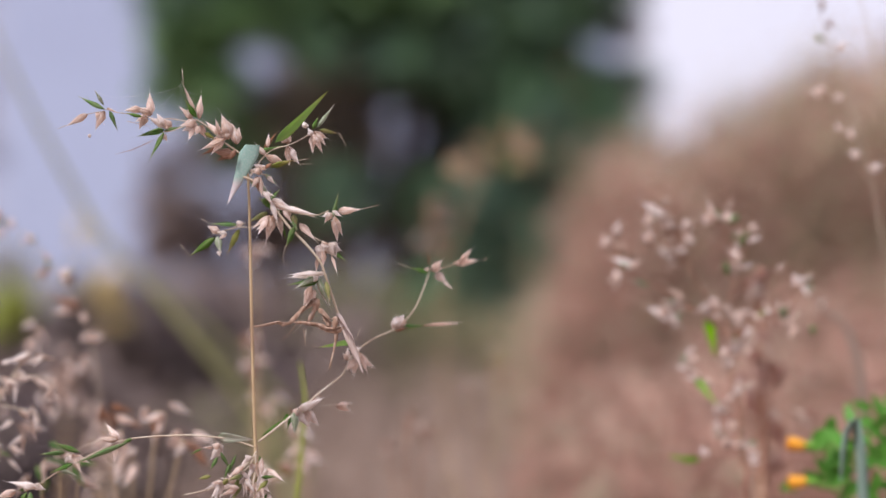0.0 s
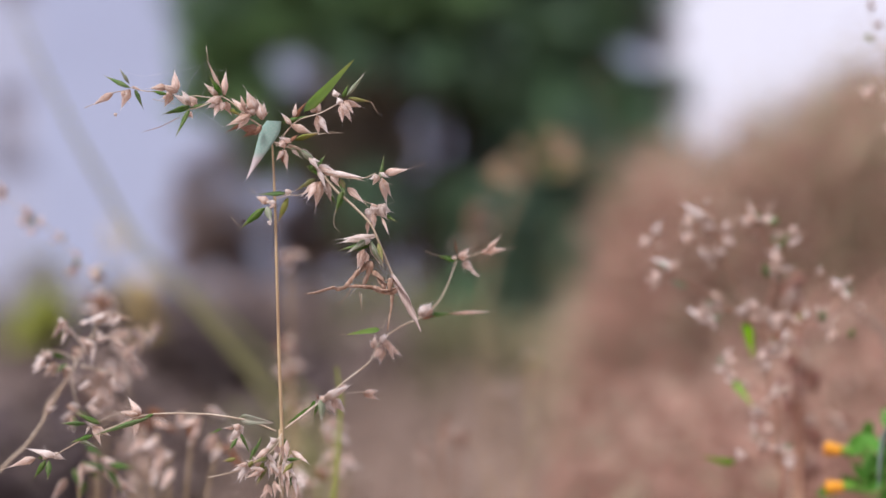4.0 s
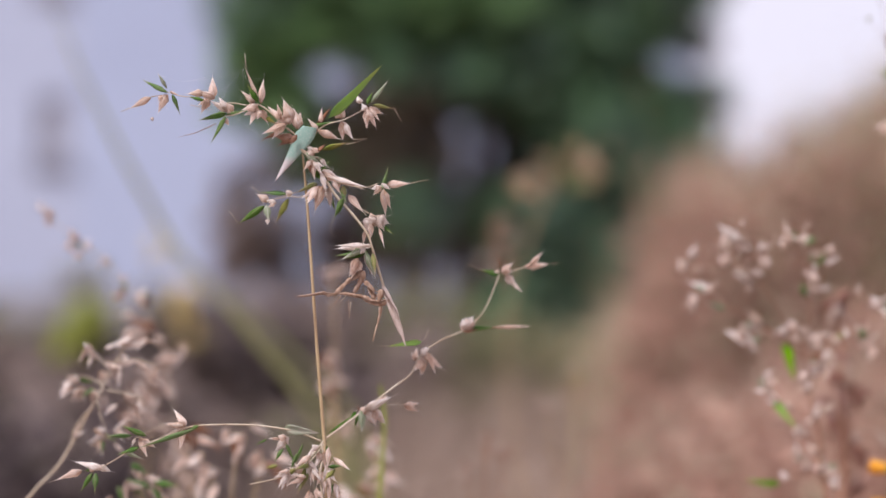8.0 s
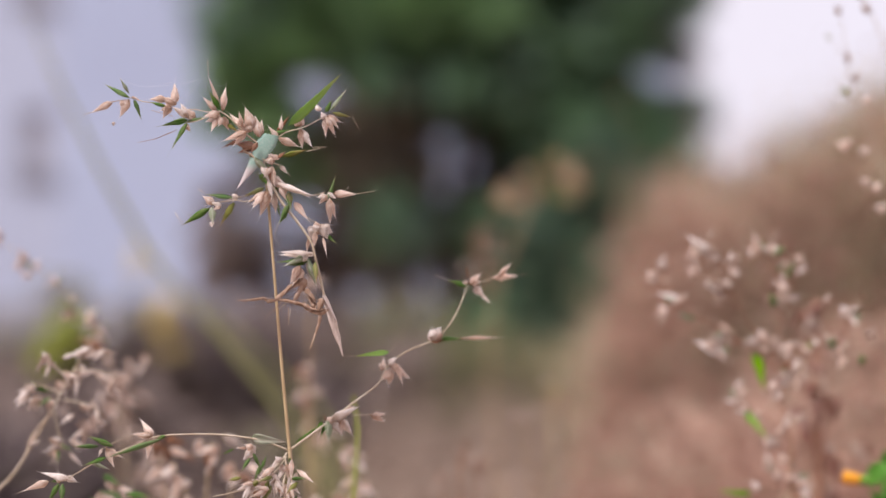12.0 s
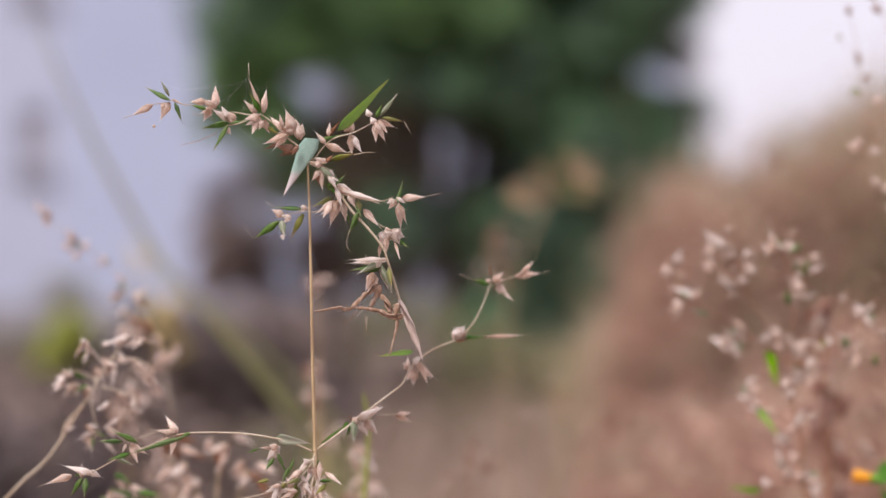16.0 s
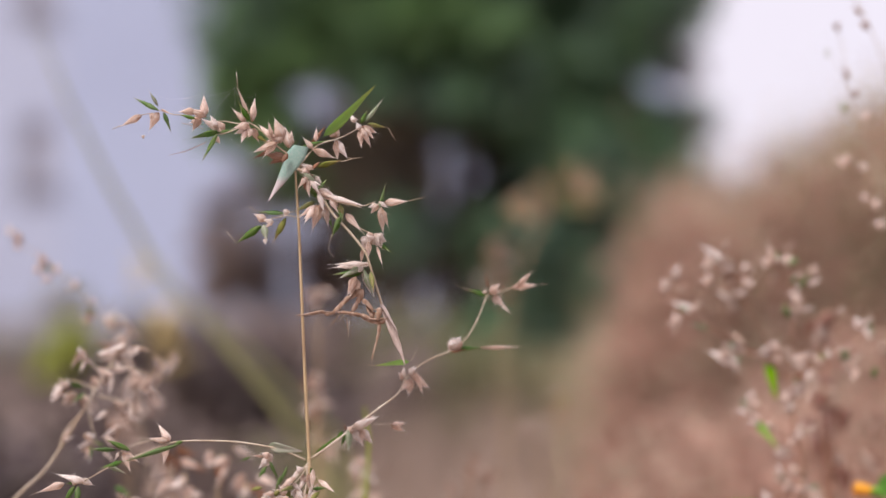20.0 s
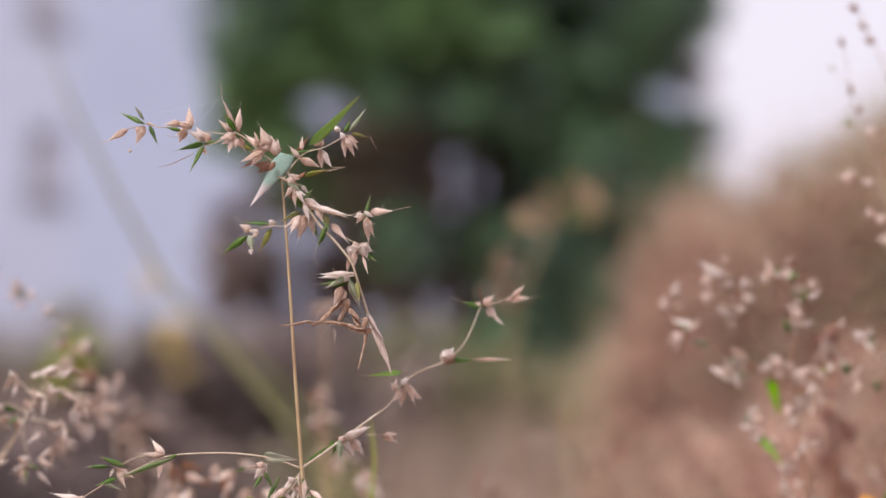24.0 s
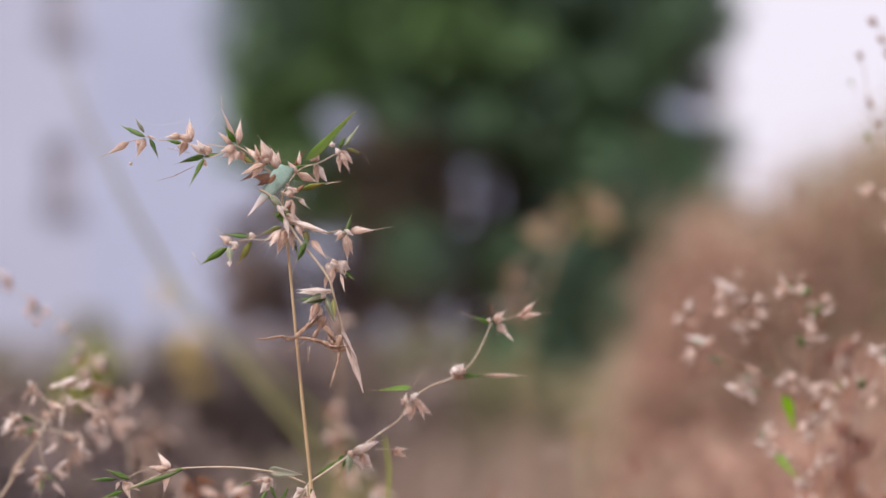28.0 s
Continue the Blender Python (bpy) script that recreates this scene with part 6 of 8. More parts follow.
husk(left_plant_stem, 'pale', 78.2, 510.3, -58.9, 5.9, 1.9)
husk(left_plant_stem, 'pale', 74.4, 505.9, -144.7, 7.4, 1.8)
husk(left_plant_stem, 'dull', 81.8, 510.7, -113.6, 5.8, 1.8)
husk(left_plant_stem, 'pale', 81.5, 511.5, -70.9, 9.3, 2.1)
husk(left_plant_stem, 'dull', 78.7, 499.6, -96.3, 7.5, 1.6)
husk(left_plant_stem, 'pale', 79.3, 500.1, -144.1, 9, 1.9)
husk(left_plant_stem, 'pale', 81.6, 504.5, -24.1, 6.7, 1.8)
husk(left_plant_stem, 'dull', 81.3, 505.2, -70.8, 8.5, 2.1)
husk(left_plant_stem, 'pale', 82.9, 507.7, -75.2, 5.9, 2.1)
husk(left_plant_stem, 'dull', 81.1, 505.2, 7, 4.7, 1.6)
husk(left_plant_stem, 'tan', 80.6, 505.7, -42.1, 7.5, 1.9)
husk(left_plant_stem, 'pale', 77.5, 509.6, -9.6, 3.5, 1.8)
husk(left_plant_stem, 'dull', 77.1, 509.9, -39.7, 5.9, 2.1)
husk(left_plant_stem, 'pale', 69.3, 494.8, -148.4, 7.7, 1.6)
husk(left_plant_stem, 'dull', 69.3, 493, -116.4, 7.8, 1.4)
husk(left_plant_stem, 'pale', 68.4, 492.1, -97.9, 7.1, 1.6)
husk(left_plant_stem, 'pale', 65.7, 496.2, -3.7, 5, 1.6)
husk(left_plant_stem, 'dull', 65.1, 496.5, -29.6, 8.1, 1.9)
husk(left_plant_stem, 'tan', 68, 491.6, -108.8, 4, 1.4)
husk(left_plant_stem, 'dull', 68.4, 491.9, -152.4, 5.9, 1.6)
husk(left_plant_stem, 'pale', 72.7, 490.8, -47.4, 7.8, 1.6)
husk(left_plant_stem, 'pale', 73.3, 495.8, -52.5, 5.8, 1.8)
husk(left_plant_stem, 'dull', 72.6, 496.1, -27.3, 7.7, 2.1)

scatter_husks(left_plant_stem, 3, [(57, 531, 7), (65, 518, 7), (53, 513, 7), (62, 502, 7), (71, 505, 7), (59, 539, 7), (46, 497, 7), (73, 518, 7)], 8.0, ("tan", "pale", "tan"), 12, depth=150)
arching_plant = plant_base("weed", -0.1190, 0.93, 0, "thin arching dry weed with small husk clusters at its joints", "plant", "dry weeds")
arching_plant_stem = twig('stem', arching_plant, TWIG, [(0.34, 0.18, (1.5, -53.5), (0.5, 294), (-7.8, 449.1), (-10.5, 476.6), (-14.3, 505.4), (-18, 522.5), (-23.8, 535.6), (-30.7, 546.1), (-43.6, 561.9), (-57.6, 572.1), (-70.8, 583.2), (-76.1, 590.6))])
husk(arching_plant_stem, 'tan', -70.8, 582.1, 105.5, 6.6, 3.6)
husk(arching_plant_stem, 'brown', -71.9, 581.6, 49.6, 5.3, 2.8)
husk(arching_plant_stem, 'pale', -74, 585.6, 109.7, 5.2, 2.6)
husk(arching_plant_stem, 'tan', -69.8, 579, 123.9, 4.2, 2.6)
husk(arching_plant_stem, 'tan', -57.6, 571.1, 116.8, 7.8, 3.6)
husk(arching_plant_stem, 'green', -57.6, 572.1, -69.2, 4.5, 2.9)
husk(arching_plant_stem, 'tan', -54.1, 568.3, 47, 3.9, 2.8)
husk(arching_plant_stem, 'pale', -54.2, 567.9, 74.7, 5.4, 3.3)
husk(arching_plant_stem, 'tan', -60.9, 568.3, 134.8, 4.1, 2.6)
husk(arching_plant_stem, 'tan', -60.8, 567.9, 110.8, 5, 3.1)
husk(arching_plant_stem, 'tan', -55.9, 565.8, 155.2, 3.1, 2.6)
husk(arching_plant_stem, 'tan', -55.5, 565.8, -172.9, 4.7, 3.1)
husk(arching_plant_stem, 'green', -59.7, 573.7, -60.1, 4.3, 2.1)
husk(arching_plant_stem, 'tan', -42.8, 560.6, 114.1, 5.7, 2.8)
husk(arching_plant_stem, 'green', -43.9, 561.1, 63.6, 3.5, 2.9)
husk(arching_plant_stem, 'tan', -47, 560, 127, 2.9, 2.1)
husk(arching_plant_stem, 'green', -36, 552.2, -103.8, 4.3, 3.2)
husk(arching_plant_stem, 'tan', -35.5, 554, 157.4, 3.8, 2.8)
husk(arching_plant_stem, 'tan', -39.6, 547.4, -120.8, 3.4, 2.8)
husk(arching_plant_stem, 'brown', -36.5, 550, -106.5, 6, 2.8)
husk(arching_plant_stem, 'pale', -30.2, 545.7, 11.2, 5.9, 2.4)
husk(arching_plant_stem, 'tan', -30.7, 545.3, 39.4, 8.2, 2.8)
husk(arching_plant_stem, 'green', -27.5, 546.1, 35, 3.2, 2.9)
husk(arching_plant_stem, 'tan', -26, 542.7, 150.3, 4.7, 3.1)
husk(arching_plant_stem, 'brown', -23.9, 543.5, 141, 6, 2.8)
husk(arching_plant_stem, 'brown', -21.7, 532, -152.8, 11.1, 3)
husk(arching_plant_stem, 'brown', -20.7, 531.7, 162.3, 14.3, 3.6)
husk(arching_plant_stem, 'tan', -23.3, 529, 151.3, 8.5, 2.4)
husk(arching_plant_stem, 'tan', -22.2, 529, 180, 13.3, 2.8)
husk(arching_plant_stem, 'tan', -18, 523.8, 121.1, 6.7, 3.1)
husk(arching_plant_stem, 'tan', -15.9, 516.1, 68.6, 5.5, 2.6)
husk(arching_plant_stem, 'tan', -16.4, 515.9, 24.5, 7, 3.1)
husk(arching_plant_stem, 'tan', -15.9, 518.5, -153.4, 6.5, 3.1)

tall_plant = plant_base("weed", 0.2317, 0.896, -0.066, "tall dry weed with sparse dark seed heads", "plant", "dry weeds")
tall_plant_stem = twig('stem', tall_plant, TWIG, [(0.38, 0.18, (-3.1, 2.6), (0.2, 369.4), (-2.7, 517.6), (-9.9, 585.6), (-18.5, 641.4), (-27.1, 676.9), (-35.6, 699.8), (-40.7, 715), (-43.1, 732.9), (-45.4, 742.6)), (0.36, 0.20, (-14.4, 671.9), (-21.8, 717.6), (-30.6, 743.1), (-39.4, 760.9)), (0.26, 0.18, (-24.6, 671.9), (-33.5, 680), (-42.3, 683)), (0.26, 0.18, (-33.4, 696), (-41, 707.4), (-42.2, 710)), (0.16, 0.10, (-42.1, 722.7), (-50.3, 731.8)), (0.26, 0.18, (-19.7, 646.5), (-24.8, 656.7), (-32.3, 666.7))])
husk(tall_plant_stem, 'tan', -40.8, 681.5, 149.6, 7.1, 3.8)
husk(tall_plant_stem, 'tan', -39.8, 683, 134.8, 5.7, 3.2)
husk(tall_plant_stem, 'tan', -36.7, 680.5, 9.9, 5.9, 3.8)
husk(tall_plant_stem, 'pale', -33.7, 678.9, 119.5, 4, 3.6)
husk(tall_plant_stem, 'olive', -41, 706.2, 127.2, 5.4, 3.2)
husk(tall_plant_stem, 'tan', -41.7, 720.2, 69.6, 4.5, 1.9)
husk(tall_plant_stem, 'brown', -41.7, 719.6, 93.8, 7.2, 2.2)
husk(tall_plant_stem, 'olive', -49.7, 731.4, 116.3, 2.2, 2.6)
husk(tall_plant_stem, 'pale', -45.4, 742.3, 99.4, 3.1, 2.1)
husk(tall_plant_stem, 'brown', -45.1, 742, 125.3, 4.4, 2.6)
husk(tall_plant_stem, 'brown', -46.1, 744.1, 51.3, 3.2, 1.8)
husk(tall_plant_stem, 'tan', -32.6, 665.7, 159.2, 3, 3)
husk(tall_plant_stem, 'tan', -32.3, 665.5, 137, 4.8, 3.6)
husk(tall_plant_stem, 'tan', -34.6, 702.4, 40.5, 4.7, 3.2)
husk(tall_plant_stem, 'brown', -34.4, 749.4, 122, 5.7, 3.2)
husk(tall_plant_stem, 'brown', -31.4, 743.1, 138.6, 5.4, 3)
husk(tall_plant_stem, 'pale', -38.4, 758.6, 159.6, 3.8, 2.6)
husk(tall_plant_stem, 'brown', -38.2, 758.4, 141.1, 4.9, 3)
husk(tall_plant_stem, 'tan', -29.8, 661.7, 65.3, 6.2, 3.6)
husk(tall_plant_stem, 'brown', -38.4, 712.5, 66.2, 4.5, 2.6)
husk(tall_plant_stem, 'pale', -25.1, 654.2, 130.8, 3.7, 3.2)
husk(tall_plant_stem, 'tan', -24.8, 654.1, 158.1, 5.5, 3.8)
husk(tall_plant_stem, 'pale', -19.7, 646.5, 51.2, 6.5, 3.8)

far_panicle = plant_base("weed", 0.059, 1.8, 0, "tall tan seed panicle standing before the tree", "plant", "dry weeds")
bm = bmesh.new()
tube(bm, [(0, 0, -0.02), (0.01, 0, 0.3), (0.0, 0, 0.52), (0.045, 0, 0.65)], 0.0016, 0.0008)
far_stem = part("stem", bm, STRAW, far_panicle)
scatter_husks(far_stem, 9, [(56, 667, 13), (71, 659, 11), (31, 652, 12), (10, 642, 14), (62, 646, 9)], 16, ("gold", "brown", "gold", "olive"), 3)
scatter_husks(far_stem, 7, [(-5, 596, 14), (-8, 574, 11)], 15, ("dull", "brown", "rust"), 4)


def back_weed(x, y, spots, label, seed, mat=STRAW, size=9.0, kinds=("tan", "pale", "tan", "brown"), thick=0.9):
    """A weed standing farther back: a stem from the ground with side twigs to its husk clusters."""
    base = plant_base("weed", x, y, rise(x, y), label, "plant", "dry weeds")
    zs = [s[1] for s in spots]
    top = max(zs)
    stalks = [(thick, thick * 0.45, (0, -20), (spots[0][0] * 0.2, top * 0.4), (spots[0][0] * 0.5, top * 0.8), (spots[0][0], spots[0][1]))]
    for sx, sz, _ in spots[1:]:
        u = max(min(sz / top * 0.85, 0.8), 0.3)
        stalks.append((0.45, 0.3, (spots[0][0] * 0.5 * u, top * u * 0.95), ((sx + spots[0][0] * 0.5 * u) / 2, (sz + top * u) / 2), (sx, sz)))
    stem = twig("stem", base, mat, stalks)
    scatter_husks(stem, 6, spots, size, kinds, seed)
    return base


back_weed(-0.062, 1.05, [(-3, 556, 2.4), (-6, 510, 2.7), (-4, 497, 2.4), (4, 479, 3.6)], 'thin dry weed with tan husk tufts', 1)
back_weed(-0.098, 0.86, [(-12, 474, 6.3), (-19, 482, 4.4), (4, 482, 4.9), (-7, 465, 5.8), (15, 470, 4.9)], 'low dry weed with pale husk tufts', 2, thick=0.45)
back_weed(-0.125, 0.8, [(-1, 471, 4.5), (-9, 464, 4.5), (7, 463, 4.5)], 'low dry weed with husks and green bracts', 3, kinds=('tan', 'dull', 'green'), thick=0.45)
back_weed(-0.032, 0.92, [(-6, 473, 4.7), (0, 459, 5.7), (-16, 450, 5.2)], 'low dry weed with tan husk tufts', 4, thick=0.45)
back_weed(0.057, 1.15, [(11, 500, 3.5), (-6, 482, 4.0), (-26, 454, 5)], 'thin dry weed with scattered dull tan husks', 5, size=5.5, kinds=('dull', 'sheath', 'olive'))
back_weed(0.013, 1.0, [(1, 471, 4), (11, 466, 4), (-8, 457, 4)], 'low reddish dry weed with dull husk tufts', 6, mat=RUSSET, size=6.0, kinds=('dull', 'sheath', 'brown'))
back_weed(0.187, 0.96, [(-3, 547, 6), (-6, 512, 7), (-7, 490, 7), (3, 504, 6), (8, 474, 7), (0, 458, 6)], 'dry weed with a thick red-brown stem and withered leaves', 7, mat=RUSSET, size=13.0, kinds=('rust', 'rust', 'sheath'), thick=3.4)
back_weed(-0.205, 1.25, [(13, 490, 9), (4, 476, 8), (18, 462, 9)], 'dry weed with dull tan husks', 9)
back_weed(-0.137, 1.0, [(0, 470, 5), (-5, 459, 6), (5, 450, 7), (-2, 440, 7)], 'dry weed with warm tan husk tufts', 10, size=7.0, kinds=('dull', 'tan'), thick=0.45)

# ---------------------------------------------------------------- long arching blades, out of focus
def long_blade(name, label, y, width, pts, mat, tip=0):
    base = plant_base(name, pts[0][0] / 1000, y, 0, label, "grass")
    bm = bmesh.new()
    rows = []
    for i, (x, z) in enumerate(pts):
        u = i / (len(pts) - 1)
        w = width * (1 - u) ** 0.6 / 2000 + 0.0004
        rows.append([bm.verts.new(((x - pts[0][0]) / 1000 + a * w, b * w, z / 1000 + a * w * 0.4)) for a, b in ((-1, 0), (0, 0.4), (1, 0), (0, 0.55))])
    for q, s in zip(rows, rows[1:]):
        for k in range(4):
            bm.faces.new((q[k], q[(k + 1) % 4], s[(k + 1) % 4], s[k]))
    leaf_ = part("blade", bm, mat, base)
    bm = bmesh.new()
    tube(bm, [((x - pts[0][0]) / 1000, 0.5 * width * (1 - i / len(pts)) ** 0.6 / 2000, z / 1000) for i, (x, z) in enumerate(pts[:-1])], width / 9000, width / 30000, 5)
    part("midrib", bm, mat, leaf_)
    for k in range(tip):
        bm = bmesh.new()
        x, z = (pts[-1][0] - pts[0][0]) / 1000, pts[-1][1] / 1000
        leaves(bm, random.Random(50 + k), (x - 0.006 * k, 0, z - 0.008 * k), (0.012, 0.01, 0.012), 3, 0.026)
        part("leaf", bm, YELLOW_LEAF, base, "small yellowing leaf", False)
    return base


long_blade('grass_blade', 'long arching olive grass blade', 1.6, 7.0, [(-65, -20), (-65, 334), (-101, 424), (-137, 473), (-183, 527), (-228, 577), (-269, 650), (-305, 722), (-328, 777)], PALE_GRASS)
long_blade('grass_blade', 'upright thin green grass blade', 0.84, 1.4, [(-34, -20), (-34, 446), (-32, 460), (-31, 472), (-30, 493), (-32, 507)], LIME_LEAF)
long_blade('grass_blade', 'bent olive grass blade', 3.0, 17.0, [(-122, -20), (-122, 229), (-164, 347), (-224, 406), (-291, 474), (-368, 533), (-443, 599)], PALE_GRASS, tip=3)
long_blade('grass_blade', 'grey-green drooping grass blade', 0.95, 4.3, [(229, -20), (229, 422), (232, 475), (230, 502), (224, 518), (216, 525), (208, 526)], OLIVE_GRASS)

long_blade('grass_blade', 'grey-green hanging leaf beside yellow flowers', 0.82, 4.6, [(200, -20), (203, 400), (200, 470), (197.5, 484), (194, 480), (192.5, 470), (191.5, 458)], CHAFF['blue'])

# ---------------------------------------------------------------- yellow flowering weed
def flower_plant():
    base = plant_base("flowering_weed", 0.2217, 0.872, -0.0495, "leafy green weed with two yellow-orange flower heads", "plant")
    stem = twig("stem", base, GREENSTEM, [(0.9, 0.8, (-14.9, 502.9), (-27.4, 518.3), (-33.6, 519.1)), (1, 0.8, (-7.5, 490.5), (-19.9, 497.9), (-29.9, 502.2)), (1.6, 0.8, (-0, 465.6), (-3.7, 490.5), (-14.9, 502.9), (-22.3, 520.3)), (1.4, 0.7, (-0, 465.6), (10, 502.8), (5, 535.1)), (2.2, 1.6, (0, -21.8), (4.4, 218), (-0, 465.6))])
    rng = random.Random(8)
    spots = []
    for k in range(86):
        u = rng.random()
        spots.append((-31 + 50 * u + rng.uniform(-4, 4), 480 + 50 * rng.random() ** 0.8 + 9 * u, rng.uniform(0, 360), rng.uniform(9, 13.5)))
    for x, z, a, ln in spots:
        bm = bmesh.new()
        rows = []
        for i in range(9):
            u = i / 8
            w = 0.30 * math.sin(math.pi * (0.05 + 0.93 * u) ** 0.85) * (1.12 if i % 2 else 0.86)
            rows.append([bm.verts.new((k * w, -0.12 * abs(k) * w + 0.15 * u * u, u)) for k in (-1, -0.5, 0, 0.5, 1)])
        for q, s in zip(rows, rows[1:]):
            for k in range(4):
                bm.faces.new((q[k], q[k + 1], s[k + 1], s[k]))
        lf = part("leaf", bm, LUSH, stem)
        set_piece(lf, stem, x, z, a, ln, ln * 0.8, rng.uniform(-0.6, 0.6), rng.uniform(-0.6, 0.6), rng.uniform(-7, 7))
    for x, z, a in ((-30.6, 517.8, 172), (-29.9, 502.9, 183)):
        bm = bmesh.new()
        for ring, (n, open_, l0) in enumerate(((8, 0.02, 1.0), (9, 0.06, 0.96), (10, 0.10, 0.9))):
            for k in range(n):
                t = 6.283 * (k + ring * 0.4) / n
                d = Vector((math.cos(t), math.sin(t), 0))
                s = Vector((-math.sin(t), math.cos(t), 0)) * 0.075
                rows = [[p - s * w, p + s * w] for p, w in ((d * 0.13 + Vector((0, 0, 0.25)), 0.7), (d * (0.15 + open_ * 0.5) + Vector((0, 0, 0.25 + 0.45 * l0)), 1.2), (d * (0.13 + open_) + Vector((0, 0, 0.25 + 0.75 * l0)), 0.6))]
                vs = [[bm.verts.new(q) for q in r] for r in rows]
                for q, r in zip(vs, vs[1:]):
                    bm.faces.new((q[0], q[1], r[1], r[0]))
        head = part("petals", bm, PETAL, stem, "yellow-orange petals")
        set_piece(head, stem, x, z, a, 12, 13, 0.15, 0, -3)
        bm = bmesh.new()
        tube(bm, [(0, 0, -0.02), (0, 0, 0.1), (0, 0, 0.28), (0, 0, 0.36)], 0.12, 0.17, 10)
        cup = part("calyx", bm, LUSH, stem, "green calyx")
        set_piece(cup, stem, x, z, a, 12, 13, 0.15, 0, -3)
    return base


flower_plant()


def motions():
    walk(left_spray, [(0, sway(-7.6, 582.8, 1.7)), (0.5, sway(-11.1, 583.0, 2.0)), (1, sway(-8.5, 579.8, 2.7)), (1.5, sway(-2.4, 576.7, 2.8)), (2, sway(-1.4, 579.2, 2.1)), (2.5, sway(-3.1, 583.3, 1.7)), (3, sway(-3.7, 586.2, -0.6)), (3.5, sway(-6.0, 589.6, 2.3)), (5.5, sway(-27.2, 597.1, 3.1)), (6, sway(-26.3, 595.7, 2.3)), (6.5, sway(-23.7, 596.3, 2.5)), (7, sway(-20.4, 598.1, 3.1)), (7.5, sway(-17.5, 598.1, 1.7)), (8, sway(-15.0, 596.4, 0.7)), (8.5, sway(-12.5, 594.1, 1.0)), (9, sway(-9.7, 590.9, 0.3)), (9.5, sway(-8.3, 589.3, 2.5)), (10, sway(-11.8, 590.5, 3.3)), (10.5, sway(-15.2, 593.7, 1.1)), (11, sway(-19.0, 596.3, 0.0)), (11.5, sway(-21.1, 597.9, 0.3)), (12, sway(-18.7, 597.2, -0.5)), (12.5, sway(-15.5, 596.6, -0.3)), (14.5, sway(-12.1, 597.9, 0.2)), (15, sway(-12.9, 597.7, 0.1)), (15.5, sway(-11.0, 596.5, -0.5)), (16, sway(-9.0, 595.6, -0.6)), (16.5, sway(-7.7, 595.7, 0.3)), (17, sway(-7.5, 596.6, 0.0)), (17.5, sway(-8.3, 598.0, -0.6)), (18, sway(-9.3, 598.2, -0.3)), (18.5, sway(-9.9, 597.2, 0.3)), (19, sway(-10.9, 595.8, 0.5)), (19.5, sway(-11.7, 595.7, 0.2)), (20, sway(-12.7, 597.5, 0.4)), (20.5, sway(-13.8, 600.3, 1.0)), (21, sway(-15.1, 601.9, 1.1)), (21.5, sway(-15.6, 602.0, 1.6)), (23.5, sway(-18.3, 599.6, 2.5)), (24, sway(-18.8, 600.2, 2.6)), (24.5, sway(-20.2, 600.1, 1.8)), (25, sway(-22.5, 600.2, 2.7)), (25.5, sway(-23.5, 599.9, 1.8)), (26, sway(-24.0, 600.6, 2.4)), (26.5, sway(-23.5, 601.0, 2.5)), (27, sway(-22.7, 601.3, 3.0)), (27.5, sway(-23.2, 601.5, 2.9)), (28, sway(-23.9, 601.2, 2.7))])
    walk(grey_blade, [(0, sway(-4.3, 588.7, -1.0)), (0.5, sway(-7.9, 588.8, 1.0)), (1, sway(-5.3, 585.6, 3.0)), (1.5, sway(0.5, 582.5, 4.5)), (2, sway(1.8, 585.0, 6.0)), (2.5, sway(0.0, 589.3, 5.5)), (3, sway(-0.2, 592.5, 5.0)), (3.5, sway(-3.3, 595.4, 3.0)), (5.5, sway(-25.5, 603.4, -25.0)), (6, sway(-24.0, 602.1, -22.3)), (6.5, sway(-21.7, 602.7, -19.7)), (7, sway(-19.0, 604.6, -17.0)), (7.5, sway(-15.6, 604.7, -14.0)), (8, sway(-13.0, 603.1, -11.0)), (8.5, sway(-10.4, 600.6, -5.0)), (9, sway(-7.2, 597.4, 1.0)), (9.5, sway(-5.8, 595.5, 0.5)), (10, sway(-9.6, 596.6, 0.0)), (10.5, sway(-12.8, 600.1, -6.5)), (11, sway(-16.6, 602.8, -13.0)), (11.5, sway(-19.0, 604.4, -12.0)), (12, sway(-16.3, 604.0, -11.0)), (12.5, sway(-13.0, 603.4, -10.6)), (14.5, sway(-9.8, 604.6, -9.0)), (15, sway(-10.8, 604.4, -7.7)), (15.5, sway(-8.6, 603.2, -6.3)), (16, sway(-6.5, 602.3, -5.0)), (16.5, sway(-5.2, 602.4, -2.5)), (17, sway(-4.9, 603.2, 0.0)), (17.5, sway(-5.9, 604.7, -1.0)), (18, sway(-7.1, 604.9, -2.0)), (18.5, sway(-7.6, 603.7, -3.8)), (19, sway(-8.7, 602.4, -5.5)), (19.5, sway(-9.4, 602.2, -7.2)), (20, sway(-10.6, 604.1, -9.0)), (20.5, sway(-11.9, 607.0, -9.7)), (21, sway(-13.3, 608.4, -10.3)), (21.5, sway(-13.7, 608.3, -11.0)), (23.5, sway(-16.4, 605.7, -13.0)), (24, sway(-17.2, 606.5, -14.0)), (24.5, sway(-18.5, 606.5, -15.0)), (25, sway(-20.8, 606.5, -16.0)), (25.5, sway(-21.7, 606.3, -17.0)), (26, sway(-22.4, 607.1, -18.0)), (26.5, sway(-22.0, 607.4, -17.8)), (27, sway(-21.5, 607.7, -17.5)), (27.5, sway(-21.9, 608.0, -17.2)), (28, sway(-22.5, 607.6, -17.0))])
